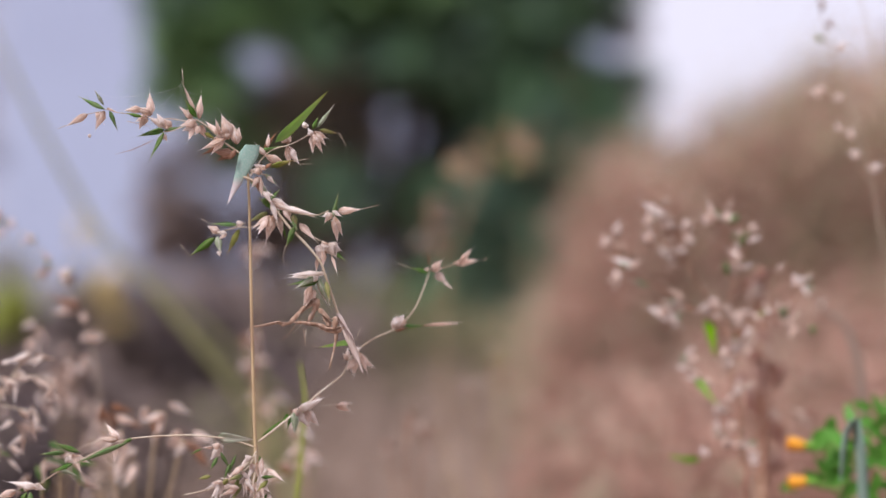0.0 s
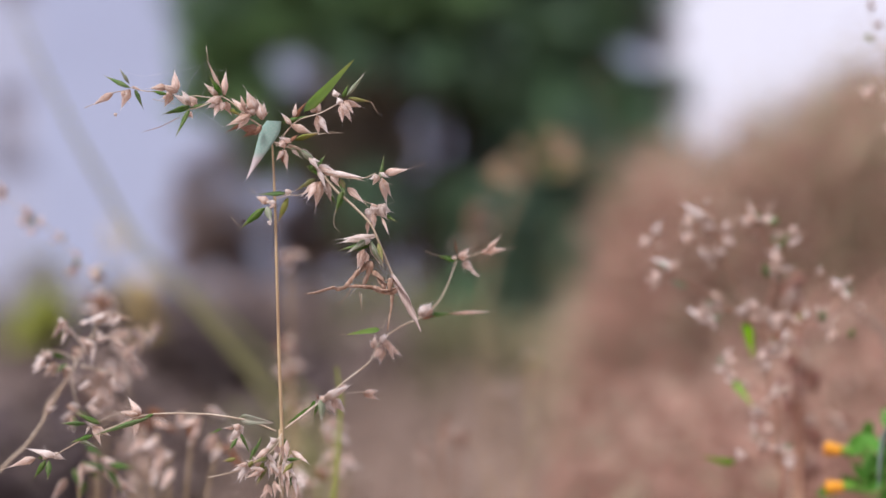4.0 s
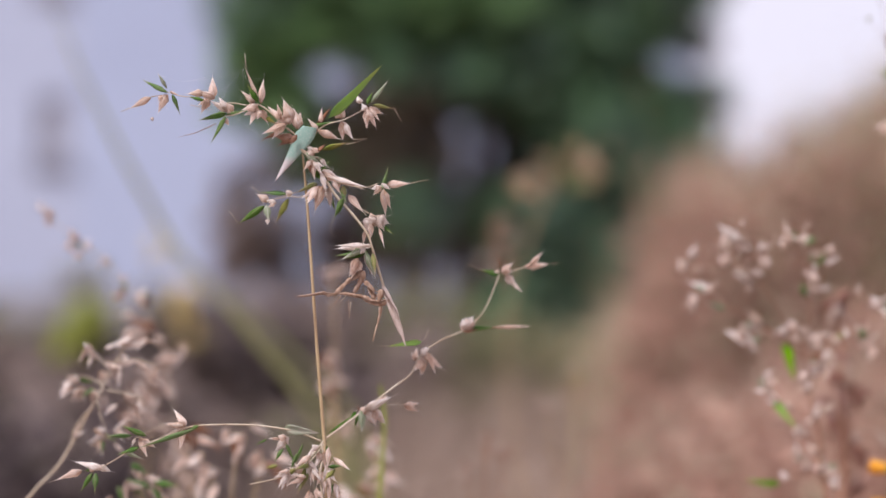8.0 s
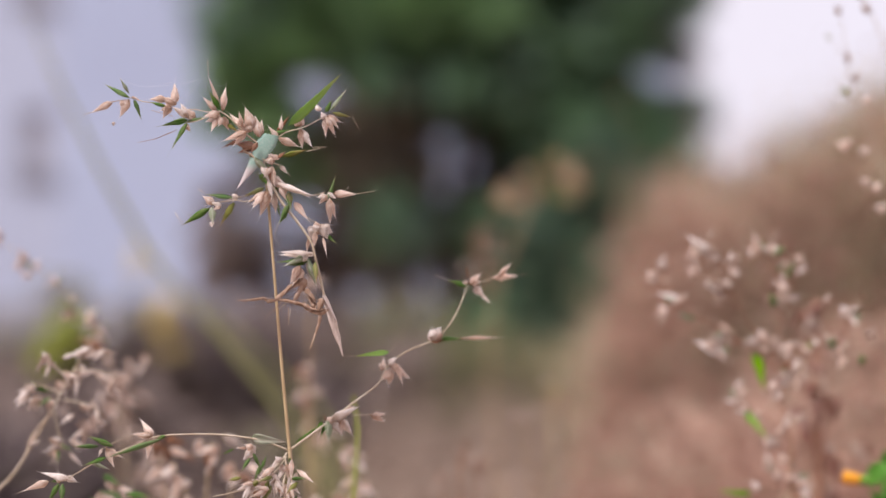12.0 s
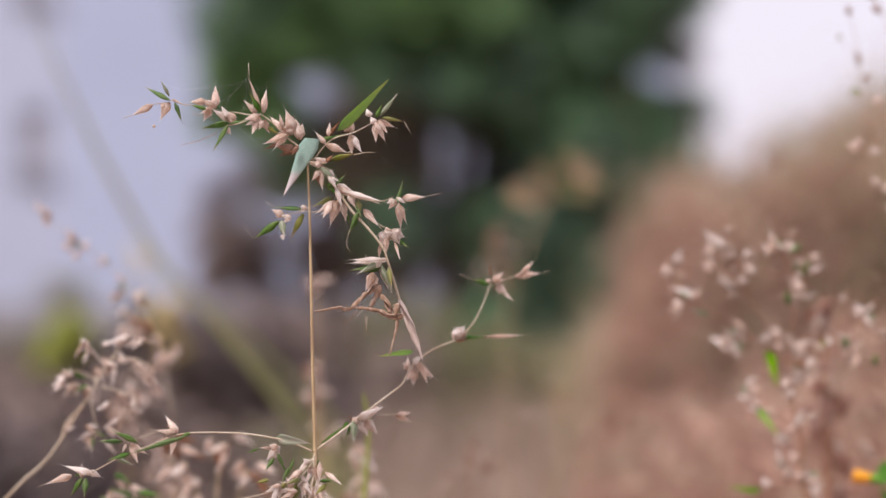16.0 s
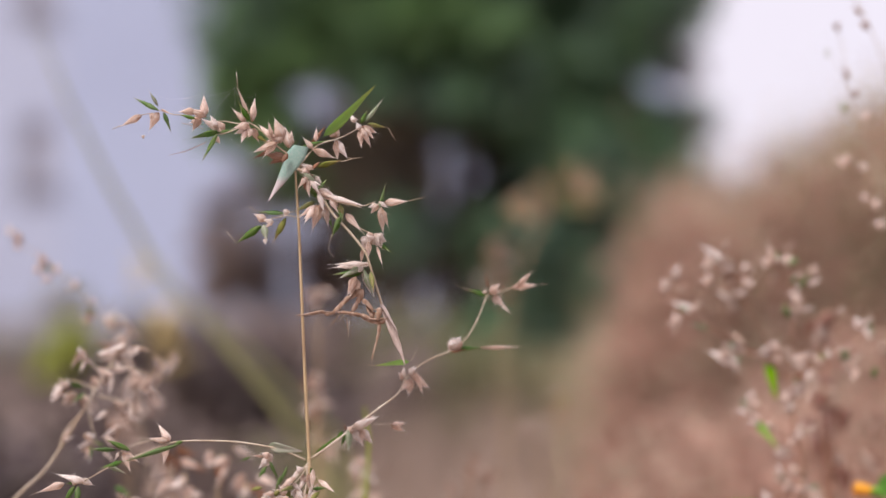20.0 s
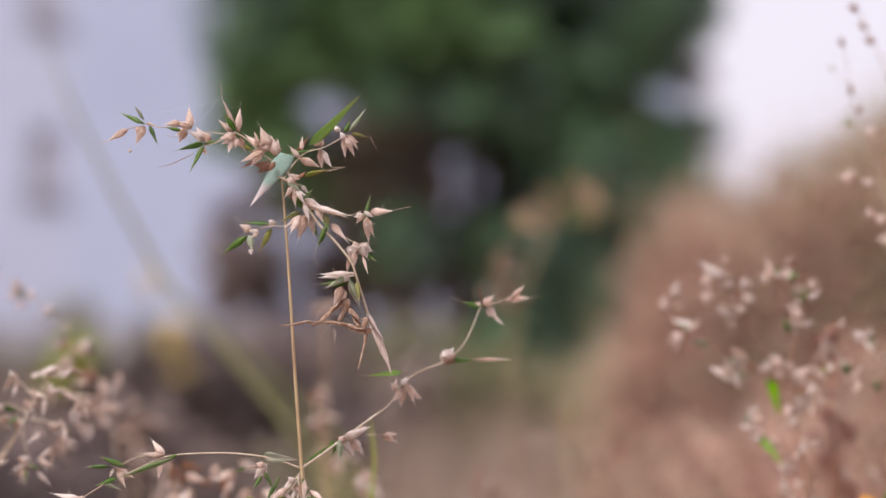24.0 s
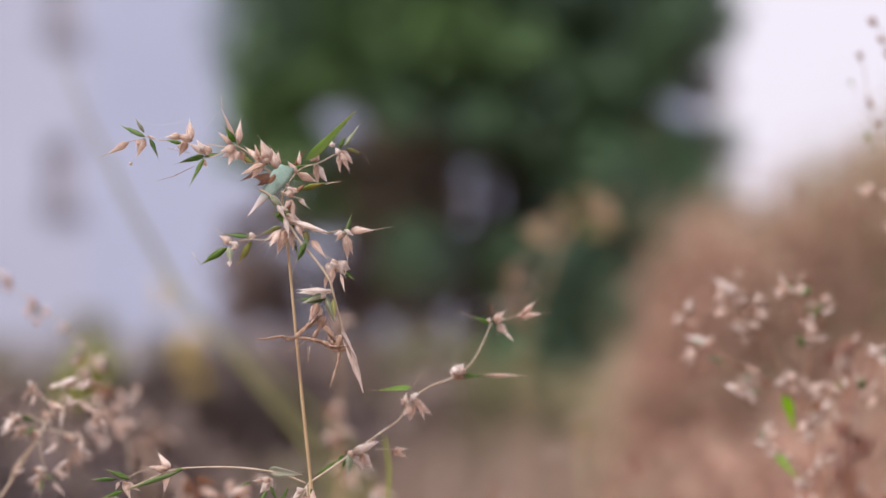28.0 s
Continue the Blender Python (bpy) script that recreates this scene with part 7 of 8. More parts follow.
    walk(right_spray, [(0, sway(-6.6, 579.4, 0.0, 0, 21)), (0.5, sway(-10.8, 579.3, 0.0, 0, 30)), (1, sway(-7.6, 575.1, 0.0, 0, 21)), (1.5, sway(-0.3, 570.9, 0.0, 0, 14)), (2, sway(0.7, 574.3, 0.0, 0, 10)), (2.5, sway(-2.2, 580.0, 0.0, 0, 13)), (3, sway(-2.3, 583.5, 0.0, 0, 0)), (3.5, sway(-4.1, 587.4, 0.0, 0, 0)), (5.5, sway(-29.6, 597.5, 0.0, 0, 28)), (6, sway(-28.4, 595.0, 0.0, 0, 30)), (6.5, sway(-25.8, 595.8, 0.0, 0, 23)), (7, sway(-22.4, 599.2, 0.0, 0, 21)), (7.5, sway(-19.7, 598.7, 0.0, 0, 16)), (8, sway(-16.8, 596.5, 0.0, 0, 16)), (8.5, sway(-13.8, 593.7, 0.0, 0, 0)), (9, sway(-10.6, 588.7, 0.0, 0, 9)), (9.5, sway(-5.6, 587.4, 0.0, 0, 0)), (10, sway(-8.9, 588.2, 0.0, 0, 24)), (10.5, sway(-14.7, 592.7, 0.0, 0, 0)), (11, sway(-20.4, 595.6, 0.0, 0, 23)), (11.5, sway(-22.7, 598.2, 0.0, 0, 32)), (12, sway(-20.7, 597.5, 0.0, 0, 21)), (12.5, sway(-16.8, 596.2, 0.0, 0, 23)), (14.5, sway(-12.0, 598.0, 0.0, 0, 16)), (15, sway(-13.1, 597.9, 0.0, 0, 26)), (15.5, sway(-10.9, 596.1, 0.0, 0, 9)), (16, sway(-8.5, 594.8, 0.0, 0, 9)), (16.5, sway(-6.6, 595.8, 0.0, 0, 0)), (17, sway(-6.9, 596.6, 0.0, 0, 0)), (17.5, sway(-6.7, 599.0, 0.0, 0, 0)), (18, sway(-8.1, 599.3, 0.0, 0, 0)), (18.5, sway(-9.6, 597.5, 0.0, 0, 9)), (19, sway(-10.6, 595.3, 0.0, 0, 16)), (19.5, sway(-11.7, 595.4, 0.0, 0, 18)), (20, sway(-13.1, 597.6, 0.0, 0, 18)), (20.5, sway(-14.8, 601.3, 0.0, 0, 16)), (21, sway(-16.1, 603.7, 0.0, 0, 13)), (21.5, sway(-16.9, 603.6, 0.0, 0, 13)), (23.5, sway(-19.5, 599.2, 0.0, 0, 21)), (24, sway(-19.7, 600.0, 0.0, 0, 26)), (24.5, sway(-21.0, 600.3, 0.0, 0, 29)), (25, sway(-23.7, 599.7, 0.0, 0, 32)), (25.5, sway(-25.1, 599.2, 0.0, 0, 36)), (26, sway(-25.6, 599.7, 0.0, 0, 32)), (26.5, sway(-25.1, 600.6, 0.0, 0, 35)), (27, sway(-24.3, 601.5, 0.0, 0, 28)), (27.5, sway(-25.0, 600.6, 0.0, 0, 35)), (28, sway(-25.6, 600.2, 0.0, 0, 33))])
    walk(joint, [(0, sway(-6.6, 580.6, 0.0)), (0.5, sway(-10.8, 581.0, 0.0)), (1, sway(-7.6, 577.2, 0.0)), (1.5, sway(-0.3, 573.5, 0.0)), (2, sway(0.7, 576.3, 0.0)), (2.5, sway(-2.2, 581.2, 0.0)), (3, sway(-2.8, 584.3, 0.0)), (3.5, sway(-4.7, 588.2, 0.0)), (5.5, sway(-29.6, 594.7, 0.0)), (6, sway(-28.4, 593.7, 0.0)), (6.5, sway(-25.8, 594.3, 0.0)), (7, sway(-22.4, 596.7, 0.0)), (7.5, sway(-19.7, 596.8, 0.0)), (8, sway(-16.8, 595.0, 0.0)), (8.5, sway(-13.8, 592.4, 0.0)), (9, sway(-10.6, 588.6, 0.0)), (9.5, sway(-7.8, 585.8, 0.0)), (10, sway(-8.9, 587.5, 0.0)), (10.5, sway(-15.3, 591.4, 0.0)), (11, sway(-20.4, 594.6, 0.0)), (11.5, sway(-22.7, 596.3, 0.0)), (12, sway(-20.7, 596.2, 0.0)), (12.5, sway(-16.8, 595.2, 0.0)), (14.5, sway(-12.1, 596.7, 0.0)), (15, sway(-13.1, 596.9, 0.0)), (15.5, sway(-10.9, 595.4, 0.0)), (16, sway(-8.5, 594.4, 0.0)), (16.5, sway(-6.9, 594.8, 0.0)), (17, sway(-6.9, 595.6, 0.0)), (17.5, sway(-7.3, 597.4, 0.0)), (18, sway(-8.7, 597.7, 0.0)), (18.5, sway(-9.6, 596.2, 0.0)), (19, sway(-10.6, 594.6, 0.0)), (19.5, sway(-11.7, 594.7, 0.0)), (20, sway(-13.2, 596.6, 0.0)), (20.5, sway(-14.8, 599.4, 0.0)), (21, sway(-16.1, 600.9, 0.0)), (21.5, sway(-16.9, 600.5, 0.0)), (23.5, sway(-19.6, 597.9, 0.0)), (24, sway(-19.8, 598.7, 0.0)), (24.5, sway(-21.0, 598.7, 0.0)), (25, sway(-23.7, 598.7, 0.0)), (25.5, sway(-25.1, 598.5, 0.0)), (26, sway(-25.6, 599.3, 0.0)), (26.5, sway(-25.1, 599.5, 0.0)), (27, sway(-24.3, 599.8, 0.0)), (27.5, sway(-25.0, 599.8, 0.0)), (28, sway(-25.6, 599.5, 0.0))])
    walk(hanging_spray, [(0, sway(-2.1, 572.6, 1.2)), (0.5, sway(-9.4, 573.8, -1.0)), (1, sway(-3.7, 567.4, 0.3)), (1.5, sway(6.9, 563.3, 3.0)), (2, sway(8.3, 567.0, 3.1)), (2.5, sway(2.1, 573.5, 0.2)), (3, sway(1.2, 577.7, -2.0)), (3.5, sway(5.7, 581.7, 5.7)), (5.5, sway(-28.5, 591.7, -1.2)), (6, sway(-29.8, 590.2, -3.5)), (6.5, sway(-23.0, 590.3, -0.0)), (7, sway(-17.7, 594.8, 0.8)), (7.5, sway(-15.7, 593.5, -0.5)), (8, sway(-13.1, 591.3, -1.0)), (8.5, sway(-9.1, 588.5, -0.4)), (9, sway(-4.3, 583.5, -1.0)), (9.5, sway(-0.7, 581.3, 0.2)), (10, sway(0.4, 582.8, 4.9)), (10.5, sway(-7.0, 586.5, 0.8)), (11, sway(-16.8, 589.6, -2.1)), (11.5, sway(-21.9, 592.3, -1.6)), (12, sway(-21.4, 593.1, -4.2)), (12.5, sway(-14.1, 590.8, -2.6)), (14.5, sway(-7.9, 592.4, -1.7)), (15, sway(-9.8, 592.3, -0.4)), (15.5, sway(-7.5, 590.7, -2.1)), (16, sway(-2.4, 589.3, -0.3)), (16.5, sway(0.1, 590.1, 0.7)), (17, sway(-0.1, 591.6, 0.0)), (17.5, sway(0.9, 593.3, 1.7)), (18, sway(-0.2, 593.4, 1.2)), (18.5, sway(-3.3, 592.4, -0.1)), (19, sway(-4.6, 589.5, 0.9)), (19.5, sway(-6.4, 590.2, 0.2)), (20, sway(-8.7, 592.3, -0.3)), (20.5, sway(-9.9, 595.3, -0.8)), (21, sway(-10.5, 598.5, 0.5)), (21.5, sway(-11.5, 597.8, 1.0)), (23.5, sway(-15.2, 593.5, 0.6)), (24, sway(-15.6, 594.2, 0.1)), (24.5, sway(-18.8, 594.4, -0.6)), (25, sway(-23.0, 593.8, -1.3)), (25.5, sway(-26.1, 593.3, -2.9)), (26, sway(-26.8, 593.6, -2.5)), (26.5, sway(-24.5, 595.2, -1.3)), (27, sway(-22.9, 595.7, -0.7)), (27.5, sway(-24.3, 595.4, -1.6)), (28, sway(-27.3, 594.5, -2.9))])
    walk(upper_stem, [(0, sway(-5.5, 484.3, 0.3, 4)), (0.5, sway(-7.2, 484.4, 1.6, 4)), (1, sway(-5.7, 482.1, 0.8, 4)), (1.5, sway(-3.0, 480.2, -1.5, 4)), (2, sway(-2.1, 481.6, -1.7, 4)), (2.5, sway(-2.2, 484.4, -0.3, 4)), (3, sway(-3.7, 486.4, -1.0, 4)), (3.5, sway(-5.9, 488.7, -0.8, 4)), (5.5, sway(-17.3, 495.9, 6.1, 4)), (6, sway(-16.5, 495.5, 5.8, 4)), (6.5, sway(-15.6, 495.5, 4.9, 4)), (7, sway(-13.7, 496.6, 4.2, 4)), (7.5, sway(-12.1, 496.8, 3.4, 4)), (8, sway(-10.1, 495.8, 3.0, 4)), (8.5, sway(-8.5, 494.5, 2.4, 4)), (9, sway(-7.5, 492.4, 1.1, 4)), (9.5, sway(-7.7, 490.7, -0.2, 4)), (10, sway(-10.0, 491.5, -0.1, 4)), (10.5, sway(-12.0, 493.5, 1.4, 4)), (11, sway(-13.1, 495.4, 3.3, 4)), (11.5, sway(-13.8, 495.7, 4.2, 4)), (12, sway(-12.1, 495.3, 3.8, 4)), (12.5, sway(-9.9, 494.8, 3.1, 4)), (14.5, sway(-8.8, 495.9, 1.5, 4)), (15, sway(-8.9, 495.2, 1.9, 4)), (15.5, sway(-8.2, 494.5, 1.1, 4)), (16, sway(-7.6, 494.2, 0.2, 4)), (16.5, sway(-6.4, 494.0, 0.1, 4)), (17, sway(-6.3, 494.7, 0.0, 4)), (17.5, sway(-7.0, 495.7, -0.0, 4)), (18, sway(-7.6, 496.3, 0.4, 4)), (18.5, sway(-7.8, 495.3, 0.7, 4)), (19, sway(-8.5, 494.6, 0.9, 4)), (19.5, sway(-8.8, 494.7, 1.2, 4)), (20, sway(-9.7, 495.9, 1.5, 4)), (20.5, sway(-10.4, 497.5, 1.9, 4)), (21, sway(-11.0, 498.6, 2.3, 4)), (21.5, sway(-11.4, 498.7, 2.4, 4)), (23.5, sway(-13.8, 497.5, 2.6, 4)), (24, sway(-14.1, 497.7, 2.7, 4)), (24.5, sway(-14.8, 497.8, 3.0, 4)), (25, sway(-15.6, 497.8, 4.0, 4)), (25.5, sway(-16.1, 497.6, 4.3, 4)), (26, sway(-16.2, 498.3, 4.6, 4)), (26.5, sway(-16.1, 498.4, 4.4, 4)), (27, sway(-15.9, 498.7, 4.1, 4)), (27.5, sway(-16.0, 498.7, 4.4, 4)), (28, sway(-16.1, 498.5, 4.6, 4))])
    walk(right_arm, [(0, sway(-5.7, 484.3, 1.0, 15, 26.6)), (0.5, sway(-7.1, 484.3, 1.0, 15, 26.6)), (1, sway(-5.6, 482.3, 1.2, 15, 26.6)), (1.5, sway(-2.9, 480.6, 1.5, 15, 26.6)), (2, sway(-1.8, 481.7, 1.3, 15, 26.6)), (2.5, sway(-1.8, 484.0, 1.7, 15, 26.6)), (3, sway(-3.7, 486.1, 1.1, 15, 26.6)), (3.5, sway(-5.9, 488.3, 1.1, 15, 26.6)), (5.5, sway(-18.4, 493.3, -1.3, 15, 26.6)), (6, sway(-18.0, 493.0, -1.7, 15, 26.6)), (6.5, sway(-16.7, 493.1, -1.2, 15, 26.6)), (7, sway(-14.8, 494.1, -1.1, 15, 26.6)), (7.5, sway(-13.0, 494.6, -0.9, 15, 26.6)), (8, sway(-10.9, 493.6, -0.3, 15, 26.6)), (8.5, sway(-9.3, 492.0, 0.1, 15, 26.6)), (9, sway(-8.2, 490.5, -0.1, 15, 26.6)), (9.5, sway(-8.1, 489.7, -0.0, 15, 26.6)), (10, sway(-10.6, 490.4, -0.5, 15, 26.6)), (10.5, sway(-12.9, 492.4, -1.2, 15, 26.6)), (11, sway(-13.9, 494.0, -0.7, 15, 26.6)), (11.5, sway(-14.7, 494.4, -0.9, 15, 26.6)), (12, sway(-12.7, 494.0, -0.7, 15, 26.6)), (12.5, sway(-10.4, 493.5, 0.2, 15, 26.6)), (14.5, sway(-9.3, 494.4, 0.2, 15, 26.6)), (15, sway(-9.5, 494.1, 0.2, 15, 26.6)), (15.5, sway(-8.7, 493.6, -0.0, 15, 26.6)), (16, sway(-8.0, 493.2, -0.0, 15, 26.6)), (16.5, sway(-7.0, 493.0, 0.1, 15, 26.6)), (17, sway(-7.0, 493.7, 0.0, 15, 26.6)), (17.5, sway(-7.8, 494.6, -0.1, 15, 26.6)), (18, sway(-8.4, 494.9, -0.4, 15, 26.6)), (18.5, sway(-8.5, 493.8, 0.1, 15, 26.6)), (19, sway(-8.9, 493.3, -0.3, 15, 26.6)), (19.5, sway(-9.2, 493.6, -0.4, 15, 26.6)), (20, sway(-10.0, 494.7, -0.7, 15, 26.6)), (20.5, sway(-11.0, 496.5, -0.8, 15, 26.6)), (21, sway(-11.8, 497.7, -0.6, 15, 26.6)), (21.5, sway(-12.5, 497.8, -1.1, 15, 26.6)), (23.5, sway(-14.8, 496.8, -1.4, 15, 26.6)), (24, sway(-15.1, 496.9, -1.5, 15, 26.6)), (24.5, sway(-15.7, 497.0, -1.7, 15, 26.6)), (25, sway(-16.6, 497.2, -1.9, 15, 26.6)), (25.5, sway(-17.3, 497.2, -2.3, 15, 26.6)), (26, sway(-17.4, 497.5, -2.2, 15, 26.6)), (26.5, sway(-17.2, 497.5, -2.1, 15, 26.6)), (27, sway(-17.1, 497.8, -2.1, 15, 26.6)), (27.5, sway(-17.1, 497.5, -2.1, 15, 26.6)), (28, sway(-17.2, 497.4, -2.1, 15, 26.6))])
    walk(left_arm, [(0, sway(-5.4, 483.5, 3.8, 8)), (0.5, sway(-8.1, 483.4, 3.3, 8)), (1, sway(-6.8, 480.6, 3.1, 8)), (1.5, sway(-4.5, 478.7, 1.7, 8)), (2, sway(-2.9, 480.5, 1.9, 8)), (2.5, sway(-2.9, 483.4, 1.7, 8)), (3, sway(-6.1, 485.1, -1.8, 8)), (3.5, sway(-8.1, 488.0, -0.1, 8)), (5.5, sway(-21.4, 493.2, 0.2, 8)), (6, sway(-20.7, 492.6, -0.1, 8)), (6.5, sway(-19.0, 493.2, 0.1, 8)), (7, sway(-16.2, 494.3, 0.7, 8)), (7.5, sway(-13.5, 494.9, 0.5, 8)), (8, sway(-11.1, 493.9, 0.8, 8)), (8.5, sway(-9.5, 492.4, 1.4, 8)), (9, sway(-8.4, 490.5, 0.7, 8)), (9.5, sway(-9.6, 489.0, 0.6, 8)), (10, sway(-11.4, 490.0, 2.0, 8)), (10.5, sway(-13.7, 492.2, 0.9, 8)), (11, sway(-14.0, 494.7, 1.5, 8)), (11.5, sway(-14.3, 495.1, 1.8, 8)), (12, sway(-12.5, 494.5, 1.2, 8)), (12.5, sway(-10.2, 494.1, 1.3, 8)), (14.5, sway(-9.4, 495.1, 0.8, 8)), (15, sway(-9.3, 494.5, 0.9, 8)), (15.5, sway(-9.3, 493.8, -0.6, 8)), (16, sway(-8.5, 493.5, -0.6, 8)), (16.5, sway(-7.7, 493.3, 0.1, 8)), (17, sway(-7.0, 494.1, 0.0, 8)), (17.5, sway(-7.5, 495.3, -0.2, 8)), (18, sway(-8.1, 495.6, 0.0, 8)), (18.5, sway(-8.8, 494.6, -0.2, 8)), (19, sway(-9.6, 493.8, 0.0, 8)), (19.5, sway(-10.6, 493.8, -0.5, 8)), (20, sway(-11.2, 495.2, -0.6, 8)), (20.5, sway(-11.9, 497.2, -0.3, 8)), (21, sway(-12.0, 498.5, 0.5, 8)), (21.5, sway(-12.1, 498.7, 1.1, 8)), (23.5, sway(-14.9, 497.1, 1.4, 8)), (24, sway(-14.9, 497.8, 2.0, 8)), (24.5, sway(-16.0, 497.7, 1.7, 8)), (25, sway(-16.9, 497.7, 2.1, 8)), (25.5, sway(-17.7, 497.5, 1.4, 8)), (26, sway(-18.2, 498.1, 1.1, 8)), (26.5, sway(-18.1, 498.1, 0.9, 8)), (27, sway(-17.9, 498.3, 1.0, 8)), (27.5, sway(-17.8, 498.3, 1.4, 8)), (28, sway(-18.1, 497.9, 1.4, 8))])
    walk(foot_cluster, [(0, sway(-5.5, 484.0, 0.0)), (0.5, sway(-7.8, 484.0, 0.0)), (1, sway(-5.9, 481.5, 0.0)), (1.5, sway(-2.8, 479.5, 0.0)), (2, sway(-2.0, 481.3, 0.0)), (2.5, sway(-1.9, 484.3, 0.0)), (3, sway(-3.6, 486.6, 0.0)), (3.5, sway(-6.0, 488.9, 0.0)), (5.5, sway(-18.8, 495.7, 0.0)), (6, sway(-18.0, 495.5, 0.0)), (6.5, sway(-17.0, 495.3, 0.0)), (7, sway(-14.7, 496.7, 0.0)), (7.5, sway(-12.9, 496.8, 0.0)), (8, sway(-10.7, 495.8, 0.0)), (8.5, sway(-9.1, 494.3, 0.0)), (9, sway(-7.9, 492.1, 0.0)), (9.5, sway(-7.9, 490.1, 0.0)), (10, sway(-10.3, 490.7, 0.0)), (10.5, sway(-13.2, 493.4, 0.0)), (11, sway(-14.6, 495.4, 0.0)), (11.5, sway(-14.6, 495.7, 0.0)), (12, sway(-13.4, 495.3, 0.0)), (12.5, sway(-10.8, 494.8, 0.0)), (14.5, sway(-9.2, 495.8, 0.0)), (15, sway(-9.2, 495.2, 0.0)), (15.5, sway(-9.0, 494.5, 0.0)), (16, sway(-8.1, 494.0, 0.0)), (16.5, sway(-6.4, 493.8, 0.0)), (17, sway(-6.3, 494.7, 0.0)), (17.5, sway(-7.2, 495.8, 0.0)), (18, sway(-7.9, 496.3, 0.0)), (18.5, sway(-8.1, 495.5, 0.0)), (19, sway(-9.0, 494.6, 0.0)), (19.5, sway(-9.4, 494.7, 0.0)), (20, sway(-10.6, 495.9, 0.0)), (20.5, sway(-11.0, 497.8, 0.0)), (21, sway(-11.4, 498.8, 0.0)), (21.5, sway(-12.0, 499.0, 0.0)), (23.5, sway(-14.5, 497.5, 0.0)), (24, sway(-15.2, 497.7, 0.0)), (24.5, sway(-15.8, 497.8, 0.0)), (25, sway(-16.6, 497.7, 0.0)), (25.5, sway(-17.2, 497.8, 0.0)), (26, sway(-17.3, 498.6, 0.0)), (26.5, sway(-17.1, 498.9, 0.0)), (27, sway(-17.0, 499.1, 0.0)), (27.5, sway(-16.9, 499.4, 0.0)), (28, sway(-17.4, 499.4, 0.0))])
    walk(lower_stem, [(0, sway(0.1, -40.5, -0.1, 5.4)), (0.5, sway(0.1, -40.3, 0.1, 5.4)), (1, sway(0.1, -42.7, -0.1, 5.4)), (1.5, sway(0.1, -44.6, -0.4, 5.4)), (2, sway(0.1, -43.2, -0.5, 5.4)), (2.5, sway(0.0, -40.3, -0.4, 5.4)), (3, sway(0.1, -38.4, -0.3, 5.4)), (3.5, sway(0.1, -36.0, -0.0, 5.4)), (5.5, sway(-0.0, -28.6, 1.2, 5.4)), (6, sway(-0.0, -29.1, 1.1, 5.4)), (6.5, sway(-0.0, -29.0, 1.0, 5.4)), (7, sway(-0.1, -28.0, 0.8, 5.4)), (7.5, sway(-0.0, -27.8, 0.6, 5.4)), (8, sway(-0.0, -28.9, 0.4, 5.4)), (8.5, sway(0.0, -30.2, 0.2, 5.4)), (9, sway(0.0, -32.3, 0.1, 5.4)), (9.5, sway(0.1, -34.1, 0.2, 5.4)), (10, sway(0.1, -33.2, 0.4, 5.4)), (10.5, sway(0.0, -31.1, 0.6, 5.4)), (11, sway(-0.0, -29.2, 0.7, 5.4)), (11.5, sway(-0.0, -28.9, 0.8, 5.4)), (12, sway(-0.0, -29.4, 0.6, 5.4)), (12.5, sway(-0.0, -29.9, 0.4, 5.4)), (14.5, sway(-0.0, -28.9, 0.3, 5.4)), (15, sway(-0.0, -29.5, 0.3, 5.4)), (15.5, sway(0.0, -30.2, 0.2, 5.4)), (16, sway(0.0, -30.6, 0.1, 5.4)), (16.5, sway(0.0, -30.8, 0.0, 5.4)), (17, sway(0.0, -30.0, 0.0, 5.4)), (17.5, sway(-0.0, -29.1, 0.1, 5.4)), (18, sway(-0.0, -28.4, 0.1, 5.4)), (18.5, sway(-0.0, -29.4, 0.2, 5.4)), (19, sway(0.0, -30.1, 0.2, 5.4)), (19.5, sway(-0.0, -30.0, 0.3, 5.4)), (20, sway(-0.0, -28.8, 0.4, 5.4)), (20.5, sway(-0.1, -27.2, 0.4, 5.4)), (21, sway(-0.1, -26.0, 0.5, 5.4)), (21.5, sway(-0.1, -26.0, 0.5, 5.4)), (23.5, sway(-0.1, -27.1, 0.8, 5.4)), (24, sway(-0.1, -26.9, 0.8, 5.4)), (24.5, sway(-0.1, -26.8, 0.9, 5.4)), (25, sway(-0.1, -26.7, 1.0, 5.4)), (25.5, sway(-0.1, -26.9, 1.1, 5.4)), (26, sway(-0.1, -26.2, 1.1, 5.4)), (26.5, sway(-0.1, -26.1, 1.1, 5.4)), (27, sway(-0.1, -25.9, 1.0, 5.4)), (27.5, sway(-0.1, -25.9, 1.0, 5.4)), (28, sway(-0.1, -26.1, 1.1, 5.4))])
